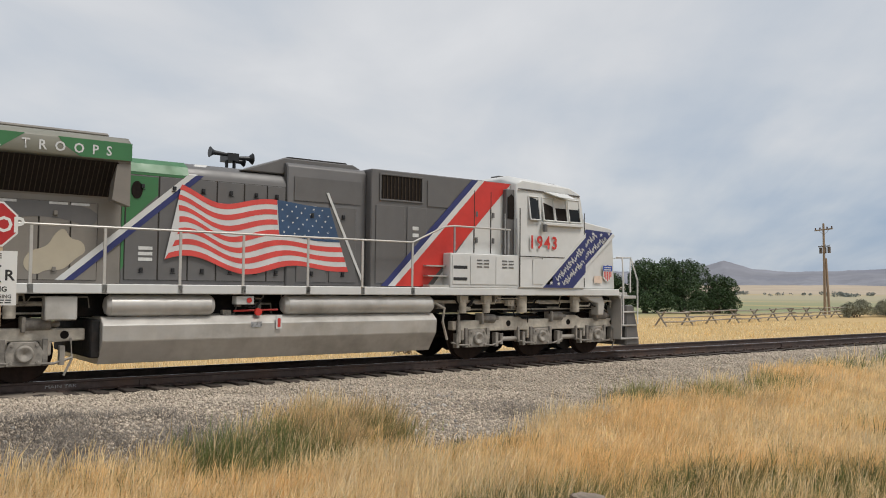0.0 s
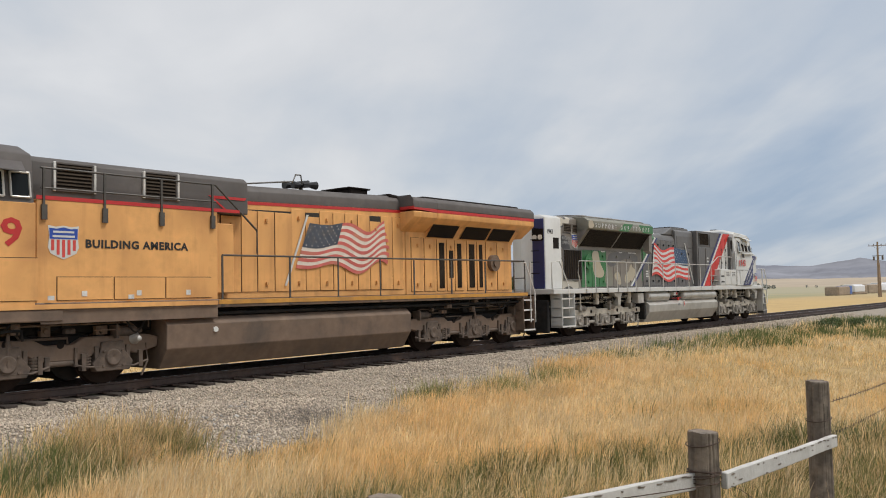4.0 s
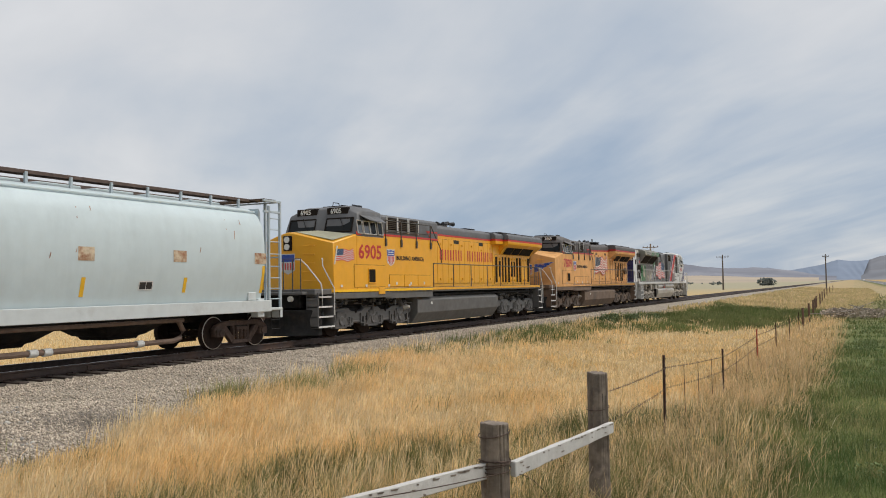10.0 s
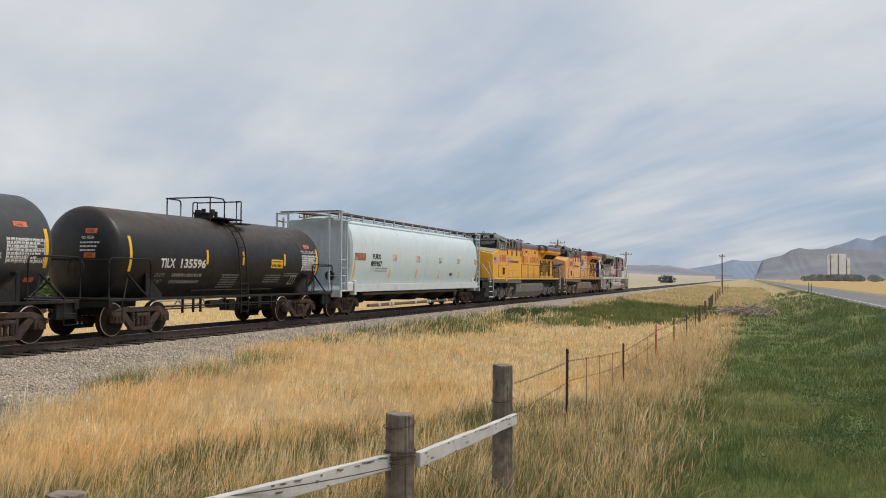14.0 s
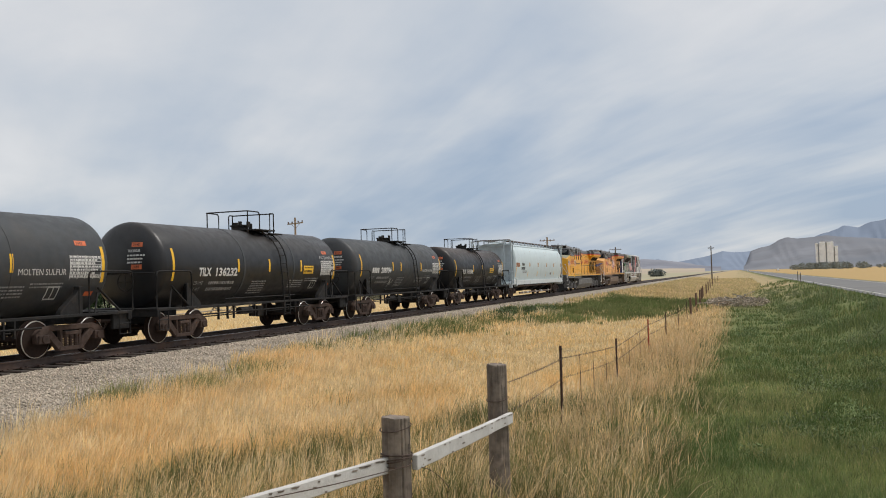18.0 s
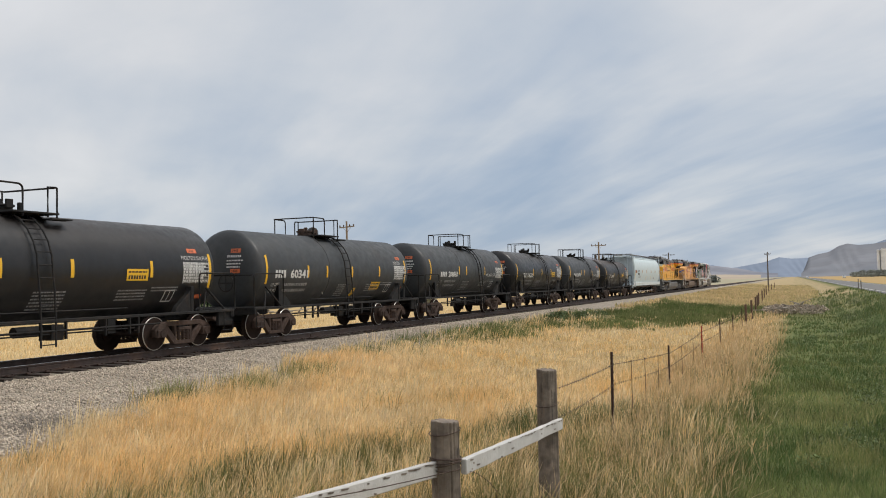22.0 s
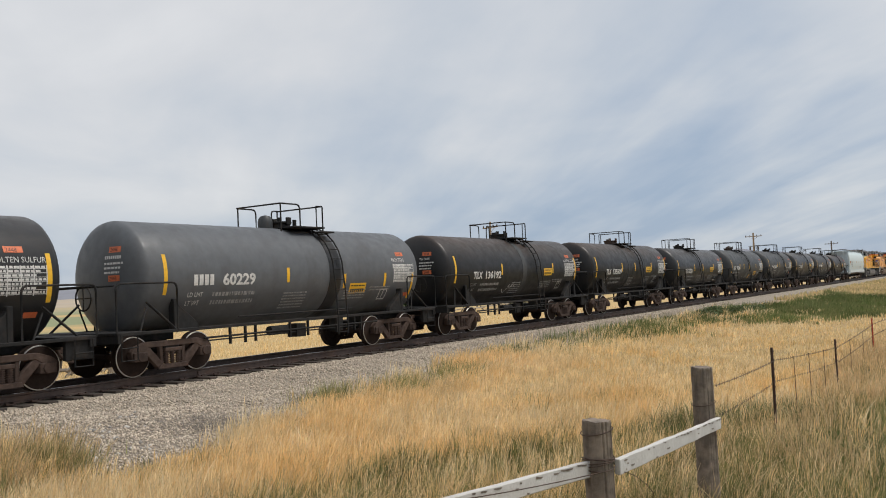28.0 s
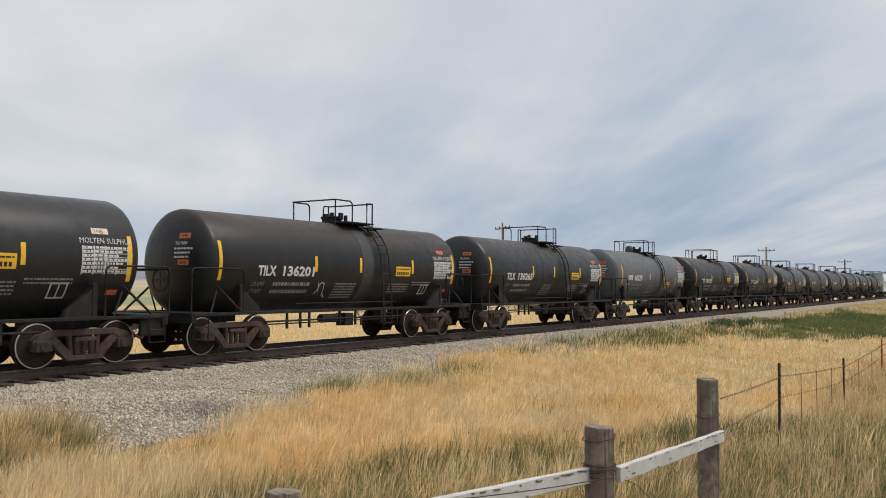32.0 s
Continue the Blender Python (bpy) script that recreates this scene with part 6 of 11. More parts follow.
    # side windows, sun shade
    for k, (x0, x1) in enumerate(((-7.77, -7.45), (-7.36, -6.97), (-6.94, -6.55), (-6.43, -6.1))):
        wd = part("side_window", Mesh().add([(x0, -1.507, 3.42), (x1, -1.507, 3.42), (x1, -1.44, 3.86), (x0, -1.44, 3.86)], [(0, 1, 2, 3)]), M_glass, car, smooth=False)
        fr = Mesh()
        q = [(x0, -1.51, 3.42), (x1, -1.51, 3.42), (x1, -1.445, 3.86), (x0, -1.445, 3.86)]
        for a, b_ in zip(q, q[1:] + q[:1]):
            fr.tube([a, b_], 0.022, 6)
        part("window_frame", fr, M_railw if k in (1, 2) else M_sil, wd)
    part("sun_shade", Mesh().add([(-7.5, -1.36, 4.06), (-6.2, -1.36, 4.06), (-6.3, -1.76, 3.82), (-7.42, -1.76, 3.86), (-7.5, -1.36, 4.08), (-6.2, -1.36, 4.08), (-6.3, -1.76, 3.84), (-7.42, -1.76, 3.88)], [(0, 1, 2, 3), (4, 7, 6, 5), (2, 6, 7, 3), (0, 3, 7, 4), (1, 5, 6, 2)]), roof, car)
    part("roof_antenna_rail", Mesh().tube([(-7.2, -0.5, 4.45), (-6.3, -0.5, 4.46)], 0.02, 6).box(-6.9, -6.6, -0.3, 0.1, 4.4, 4.48), M_dark, car)
    # auxiliary cab with brake resistor boxes above
    part("auxiliary_cab", Mesh().box(-5.98, -2.16, -1.46, 1.46, 1.30, 3.42), paint, car, bevel=0.02)
    part("auxiliary_skirt", Mesh().box(-5.9, -2.18, -1.475, -1.455, 1.20, 1.46), under, car)
    for k in range(3):
        x = -5.6 + k * 1.1
        side(car, "panel_gap", rect(x - 0.012, x + 1.072, 1.61, 2.042), 1.46, M_seam, depth=0.003)
        side(car, "access_panel", rect(x, x + 1.06, 1.62, 2.03), 1.46, paint, depth=0.02)
        side(car, "reflector", rect(x + 0.45, x + 0.55, 1.68, 1.78), 1.482, M_white, "small white reflector")
    part("resistor_house", Mesh().sweep([(-1.25, 3.42), (-1.25, 4.12), (-1.12, 4.22), (1.12, 4.22), (1.25, 4.12), (1.25, 3.42)], -5.98, -1.2), roof, car, bevel=0.02)
    for k, x in enumerate((-5.40, -4.58, -3.72) if fresh else (-5.55, -3.75)):
        lv = grille(car, x, x + 0.74, 3.60, 4.14, 1.25, roof, upright=False, n=8, name="resistor_louvre")
        for q in (-0.035, 0.74):
            part("louvre_post", once("louvrepost", lambda: Mesh().box(0, 0.045, -0.045, 0, 0, 0.54), M_railw, 0.006), None, lv, "pale upright beside the louvre").matrix_basis = pose(q, 0, 0)
    side(car, "red_roof_stripe", rect(-5.98, -1.6, 3.41, 3.48), 1.463, M_red if fresh else M_num)
    part("roof_rail", Mesh().tube([(-5.9, -1.44, 3.98), (-2.2, -1.44, 3.98), (-1.0, -1.3, 3.05), (-1.0, -1.3, 2.55)], 0.022, 6).tube([(-5.9, -1.45, 3.62), (-2.2, -1.45, 3.62)], 0.02, 6), M_railg, car)
    for x in (-5.85, -4.7, -3.5, -2.3):
        part("roof_rail_post", once("gepost", lambda: Mesh().box(-0.02, 0.02, -0.02, 0.02, 3.1, 3.98).box(-0.05, 0.05, -0.04, 0.03, 3.05, 3.32), M_railg), None, car).matrix_basis = pose(x, -1.47, 0)
    # hood
    hw = 0.98
    part("hood", Mesh().sweep([(-hw, 1.575), (-hw, 3.78), (hw, 3.78), (hw, 1.575)], -2.16, 5.2), paint, car, bevel=0.015)
    part("hood_roof", Mesh().sweep([(-hw - 0.004, 3.74), (-hw - 0.004, 3.98), (-0.84, 4.12), (0.84, 4.12), (hw + 0.004, 3.98), (hw + 0.004, 3.74)], -1.2, 5.2), roof, car, bevel=0.015)
    side(car, "red_roof_stripe", rect(-1.2, 5.2, 3.68, 3.75), hw, M_red if fresh else M_num, depth=0.008)
    side(car, "red_roof_stripe", [(-2.2, 3.44), (-1.7, 3.44), (-2.1, 3.72), (-1.3, 3.72), (-1.25, 3.78), (-2.25, 3.78), (-1.85, 3.5), (-2.2, 3.5)], 1.256, M_red if fresh else M_num)
    # dark sheet behind the doors, painting the shade of the gaps between them
    side(car, "door_gap", rect(-1.76, 5.09, 1.715, 3.56), hw, M_seam, "dark gaps between the doors", 0.003)
    xs = [-1.75, -1.2, -0.75, -0.25, 0.3, 0.85, 1.4, 1.95, 2.45, 3.0, 3.55, 4.05, 4.6, 5.1]
    for k, (x0, x1) in enumerate(zip(xs, xs[1:])):
        door(car, x0, x1, 1.72, 3.55 if k % 5 else 3.4, hw, paint, latches=k % 2 == 0)
    part("equipment_door", Mesh().box(-2.14, -1.55, -1.2, -0.9, 1.7, 3.2), paint, car, bevel=0.02)
    # cooling section
    part("radiator_hood", Mesh().sweep([(-1.0, 1.575), (-1.0, 3.28), (1.0, 3.28), (1.0, 1.575)], 5.2, 10.25), paint, car, bevel=0.015)
    part("step_panel", Mesh().box(5.21, 6.0, -0.998, 0.998, 3.2, 3.5), paint, car)
    for nm, x0, x1, ho in (("radiator_step", 5.0, 6.0, 1.24 if fresh else 1.497), ("radiator_house", 6.0, 10.85, 1.5)):
        part(nm, Mesh().sweep([(-ho, 3.55), (-ho, 3.70), (ho, 3.70), (ho, 3.55), (1.0, 3.2 if x0 > 5.5 or not fresh else 3.5), (-1.0, 3.2 if x0 > 5.5 or not fresh else 3.5)], x0, x1), paint, car, bevel=0.015)
        part(nm + "_roof", Mesh().sweep([(-ho - 0.003, 3.78), (-ho - 0.003, 3.96), (-ho + 0.12, 4.07), (ho - 0.12, 4.07), (ho + 0.003, 3.96), (ho + 0.003, 3.78)], x0 - 0.01, x1 + 0.01), roof, car, bevel=0.015)
        part(nm + "_stripe", Mesh().box(x0 - 0.004, x1 + 0.004, -ho - 0.002, ho + 0.002, 3.70, 3.78), M_red if fresh else M_num, car)
    scr = ((6.3, 7.32), (7.38, 8.38), (8.44, 10.05)) if fresh else ((6.0, 7.2), (7.5, 8.75), (8.85, 10.05))
    for x0, x1 in scr:
        M = Mesh().add([(x0, -1.06, 3.09), (x1, -1.06, 3.09), (x1 + 0.04, -1.40, 3.54), (x0 + 0.04, -1.40, 3.54)], [(0, 1, 2, 3)])
        M.slot = 1
        for k in range(1, 14):
            x = x0 + (x1 - x0) * k / 14
            M.add([(x, -1.066, 3.09), (x + 0.012, -1.066, 3.09), (x + 0.052, -1.405, 3.54), (x + 0.04, -1.405, 3.54)], [(0, 1, 2, 3)])
        tagged(part("radiator_screen", M, [M_dark, M_slat], car, "dark sloped radiator screen", smooth=False), kind="stuff")
    part("screen_backing", Mesh().sweep([(-1.0, 3.0), (-1.005, 3.06), (-1.38, 3.56), (-1.0, 3.56)], 6.03, 10.3), paint, car)
    for k, (x0, x1, kind) in enumerate(((5.33, 5.77, 1), (5.77, 6.19, 2), (6.19, 6.54, 1), (6.54, 6.93, 1), (6.98, 7.39, 1), (7.39, 7.75, 2), (7.75, 8.12, 2), (8.12, 8.52, 1), (8.52, 8.93, 1), (8.98, 9.35, 0), (9.35, 9.72, 0), (9.72, 10.17, 1)) if fresh else ((5.4, 5.9, 0), (5.95, 6.45, 0), (6.5, 6.92, 1), (6.95, 7.33, 2), (7.33, 7.72, 1), (7.9, 8.35, 1), (8.4, 8.75, 1), (8.85, 9.4, 0), (9.45, 10.05, 0))):
        side(car, "door_gap", rect(x0, x1 + 0.004, 1.652, 3.068), 1.0, M_seam, depth=0.003)
        d = door(car, x0, x1, 1.66, 3.06, 1.0, paint, latches=kind != 1)
        if kind:
            g0, g1 = (0.08, 1.30) if kind == 1 else (0.35, 1.1)
            gr = part("door_grille", once(f"dgr|{round(x1 - x0, 2)}|{kind}", lambda: slatted(0.09, x1 - x0 - 0.1, g0, g1), [M_dark, M_slat], smooth=False), None, d)
    # roof things
    part("exhaust_duct", Mesh().box(3.3, 4.1, -0.5, 0.5, 4.0, 4.18).box(3.2, 4.2, -0.55, 0.55, 4.18, 4.22), M_dark, car, bevel=0.03)
    part("radiator_fan_cover", Mesh().box(5.8, 10.5, -1.15, 1.15, 4.02, 4.15), M_dark, car, bevel=0.03)
    part("vent_hump", Mesh().box(4.6, 5.5, -0.9, 0.9, 4.0, 4.10), M_dark, car, bevel=0.03)
    hx, hz = (2.1, 4.37) if fresh else (1.75, 4.20)
    horn = part("air_horn", Mesh().cyl((hx - 0.1, -0.2, hz), (hx + 0.42, -0.2, hz), 0.03, 10, 0.10).cyl((hx - 0.15, 0.0, hz + 0.05), (hx + 0.30, 0.0, hz + 0.05), 0.03, 10, 0.09).cyl((hx + 0.1, 0.2, hz), (hx - 0.45, 0.2, hz), 0.03, 10, 0.10).cyl((hx + 0.1, -0.1, hz - 0.02), (hx - 0.42, -0.1, hz - 0.02), 0.03, 10, 0.09), M_horn, car)
    part("horn_bracket", Mesh().box(hx - 0.12, hx + 0.12, -0.25, 0.25, hz - 0.06, hz - 0.02).box(hx - 0.04, hx + 0.04, -0.04, 0.04, 4.05, hz - 0.05), M_horn, horn)
    part("roof_conduit", Mesh().tube([(-1.1, -0.8, 4.14), (0.6, -0.8, 4.14), (0.7, -0.8, 4.3), (0.9, -0.8, 4.3), (0.95, -0.8, 4.1)], 0.02, 6), M_railg, car)
    part("cab_antenna", Mesh().box(-7.1, -6.5, -0.9, -0.86, 4.36, 4.47), M_horn, car)
    part("roof_box", Mesh().box(-6.7, -6.2, 0.2, 0.6, 4.38, 4.50), M_horn, car)
    part("roof_grab_iron", Mesh().tube([(-7.3, -0.2, 4.42), (-7.25, -0.2, 4.56), (-6.9, -0.2, 4.56), (-6.85, -0.2, 4.42)], 0.014, 6), M_horn, car)
    # walkway rail
    railing(car, [-2.05, -0.2, 1.6, 3.4, 5.0, 6.6, 8.2, 9.7, 10.3], 1.46, 1.42, 2.5, M_railg)
    part("end_rail", Mesh().tube([(10.38, -1.4, 2.5), (10.38, 1.4, 2.5)], 0.02, 6).tube([(10.38, -1.4, 2.0), (10.38, 1.4, 2.0)], 0.018, 6).box(10.36, 10.4, -0.5, -0.45, 1.57, 2.5).box(10.36, 10.4, 0.45, 0.5, 1.57, 2.5), M_railg, car)
    stair(car, 10.1, 10.72, 1.45, under, M_railw, 1)
    stair(car, -10.17, -9.28, 1.45, under, M_railw, -1)
    for x0, z0, x1, z1 in ((10.15, 2.45, 10.75, 1.55), (10.5, 2.45, 10.5, 2.45)):
        part("grab_rail", Mesh().tube([(x0, -1.53, z0), (x0 + 0.1, -1.53, z0), (x1, -1.53, z1), (x1, -1.53, 0.62)], 0.021, 8), M_railw, car, "white grab rail")
    part("grab_rail", Mesh().tube([(-9.5, -1.22, 2.55), (-9.72, -1.38, 2.5), (-9.74, -1.4, 2.3), (-9.3, -1.54, 1.58), (-9.3, -1.54, 0.75)], 0.021, 8), M_railw, car, "white grab rail")
    part("grab_rail", Mesh().tube([(-10.5, -0.9, 2.5), (-10.4, -1.05, 2.48), (-10.3, -1.2, 2.3), (-10.0, -1.5, 1.75), (-9.98, -1.54, 1.5), (-9.98, -1.54, 1.05)], 0.021, 8), M_railw, car, "white grab rail")
    part("front_platform", Mesh().box(-10.55, -9.2, -1.2, 1.2, 1.40, 1.50), under, car, bevel=0.02)
    for q in (-1, 1):
        part("front_rail", Mesh().tube([(-10.5, q * 1.1, 1.5), (-10.5, q * 1.1, 2.52), (-10.5, q * 0.45, 2.52), (-10.5, q * 0.45, 1.5)], 0.02, 6), M_railg, car)
    part("rail_post", Mesh().tube([(-10.5, -0.8, 1.5), (-10.5, -0.8, 2.5)], 0.02, 6), M_railg, car)
    M = Mesh()
    rows = []
    for k in range(11):
        u = -1 + k * 0.2
        x, y = -10.72 + 0.62 * u * u, 1.46 * u
        rows.append([(x, y, 0.14), (x + 0.10, y, 0.36), (x + 0.13, y, 0.62), (x + 0.04, y, 0.92), (x + 0.09, y, 0.95), (x + 0.24, y, 0.62), (x + 0.2, y, 0.14)])
    M.loft(rows)
    part("snow_plow", M, M_under, car, bevel=0.02)
    part("rear_pilot", Mesh().box(10.3, 10.42, -1.2, 1.2, 0.25, 1.3), M_under, car, bevel=0.03)
    lamp = part("headlight_housing", Mesh().box(-9.68, -9.58, -0.16, 0.16, 2.82, 3.30), M_dark, car, bevel=0.02)
    for z in (2.94, 3.17):
        part("headlight", once("headl", lambda: Mesh().cyl((-9.71, 0, 0), (-9.68, 0, 0), 0.10, 16), M_lamp), None, lamp, "round clear headlight").matrix_basis = pose(0, 0, z)
    for y in (-0.75, 0.75):
        part("ditch_light", once("ditch", lambda: Mesh().cyl((-10.6, 0, 1.28), (-10.5, 0, 1.28), 0.085, 16), M_lamp), None, car, "round ditch light").matrix_basis = pose(0, y, 0)
    for k in range(5):
        part("grab_iron", once("gi", lambda: Mesh().tube([(0, 0, 0), (-0.06, -0.02, 0), (0.06, -0.36, 0), (0.12, -0.34, 0)], 0.014, 6), paint), None, car).matrix_basis = pose(-9.53, -0.55, 1.85 + k * 0.28)
    for k in range(4):
        side(car, "lower_reflector", rect(-8.9 + 1.55 * k, -8.78 + 1.55 * k, 1.62, 1.70), 1.523, M_white, "small white reflector")
    # below the deck
    if not fresh:
        shorten(car)
        part("blower", Mesh().cyl((8.26, -1.16, 2.49), (8.26, -1.0, 2.49), 0.25, 20).cyl((8.26, -1.2, 2.49), (8.26, -1.16, 2.49), 0.12, 14), M_engbrown, car, "dark round blower housing")
    fuel_tank(car, -3.35, 4.75 if fresh else 4.0, 0.20, 1.14, under)
    part("pipe_run", Mesh().tube([(-2.6, -1.3, 1.28), (9.6, -1.3, 1.28)], 0.04, 8).tube([(5.0, -1.2, 1.18), (9.8, -1.2, 1.2)], 0.03, 8), M_under, car)
    part("fuel_filler", Mesh().cyl((-2.2, -1.44, 0.95), (-2.2, -1.40, 0.95), 0.06, 10), M_railw, car)
    part("bell", Mesh().lathe_y(-3.9, 0.85, [(-1.35, 0.02), (-1.33, 0.05), (-1.2, 0.09), (-1.12, 0.14)], 14), M_sil, car)
    couplers(car, 11.05)
    engine_truck(car, -6.31, (-8.4, -6.35, -4.38), under, "ge", M_gearg if fresh else M_gearb)
    engine_truck(car, 7.87 if fresh else 7.09, (6.05, 7.9, 9.75) if fresh else (5.15, 7.08, 9.04), under, "ge", M_gearg if fresh else M_gearb)
    dull = [M_under, under, M_gearg if fresh else M_gearb]
    clutter(car, -9.2, -3.5, 1.02, 1.22, 1.3, dull, 5 + fresh)
    clutter(car, 4.9, 10.0, 1.04, 1.34, 1.32, dull, 7 + fresh)
    # numbers and emblems
    face = lambda w, z0, z1, o, low=0.0: [(-9.63 - o, -w, z1), (-9.63 - o, w, z1), (-9.63 - o, w, z0 + low), (-9.63 - o, 0, z0), (-9.63 - o, -w, z0 + low)]
    sh = part("nose_shield", Mesh().add(face(0.27, 2.05, 2.72, 0.0, 0.14), [(0, 1, 2, 3, 4)]), M_wht, car, "striped shield on the nose", smooth=False)
    part("blue_field", Mesh().add(face(0.25, 2.46, 2.69, 0.004), [(0, 1, 2, 3, 4)]), M_bright, sh, smooth=False)
    for k in range(-2, 3):
        part("red_stripe", Mesh().add([(-9.64, k * 0.10 - 0.027, z) for z in (2.2, 2.42)] + [(-9.64, k * 0.10 + 0.027, z) for z in (2.42, 2.2)], [(0, 1, 2, 3)]), M_flagr, sh, smooth=False)
    fit_words(words(car, "cab_number", number, 0, 0, 0.49, 0, M_num, 1.0, 0.014), -7.76, -6.24, 2.58, 1.513)
    side(car, "panel_gap", rect(-8.052, -5.97, 1.61, 2.372), 1.5, M_seam, depth=0.006)
    side(car, "cab_door_panel", rect(-8.04, -5.97, 1.62, 2.36), 1.5, paint, depth=0.018)
    grille(car, -7.18, -6.68, 1.74, 2.25, 1.52, paint, True, 9, "cab_vent")
    shield(car, -5.485, 2.655, 0.57, 0.61, 1.462)
    slogan = words(car, "slogan", "BUILDING AMERICA", 0, 0, 0.15, 0, M_ink, 1.0, 0.008, gap=1.1)
    fit_words(slogan, -5.07, -2.89, 2.58, 1.468)
    tagged(slogan, kind="stuff")
    if fresh:
        flag(car, -9.15, -8.05, 2.48, 2.86, 1.5, mirror=True, amp=0.03, shear=0.0, pole=((-9.22, 2.36), (-9.06, 2.95)), label="small waving flag decal")
        # the company's name in plain red blocks
        x = -0.55
        for k, w in enumerate((0.36, 0.38, 0.12, 0.40, 0.38, 0.0, 0.36, 0.42, 0.36, 0.12, 0.33, 0.12, 0.36)):
            if w:
                name_block(car, x + 0.02 * (w > 0.2), x + w - 0.02 * (w > 0.2), 2.68, 3.13, hw + 0.022)
                x += w + 0.14
            else:
                x = 2.24
    else:
        flag(car, 0.80, 3.52, 2.28, 3.36, hw + 0.043, mirror=True, amp=0.14, canton=0.40, waves=1.7, slant=-0.45, pole=((0.04, 1.85), (0.74, 3.55)), faded=True, label="sun-faded waving flag mural")
        # winged emblem on the nose chamfer: pale edge, and blue feathers
        on = lambda u, z, o: (-9.62 + 0.35 * u - 0.012 * o, -0.3 - 1.2 * u - 0.004 * o, z)
        edge_, wing = Mesh(), Mesh()
        for k in range(5):
            z, l = 2.70 - k * 0.085, 0.93 - k * 0.15
            for M, o, g in ((edge_, 1, 0.014), (wing, 1.6, 0.0)):
                M.add([on(0.08 - g, z - 0.07 - g, o), on(l * 0.6, z - 0.03 - g, o), on(l + g, z + 0.10 - 0.02 * k, o), on(l * 0.9, z + 0.125 - 0.02 * k + g, o), on(l * 0.5, z + 0.05 + g, o), on(0.08 - g, z + 0.012 + g, o)], [(0, 1, 2, 3, 4, 5)])
        em = part("wing_emblem", edge_, M_wht, car, "blue wing emblem with a white edge on the nose", smooth=False)
        part("feather_emblem", wing, M_bright, em, smooth=False)
    TRAIN.append((car, center))
    return car


ge_loco(74.0, "6905", M_yel, M_roofg, M_engrey, "bright yellow diesel locomotive with grey roof and red stripe", True)
ge_loco(96.3, "7809", M_tan, M_roofd, M_engbrown, "faded dusty yellow diesel locomotive with a flag mural", False)


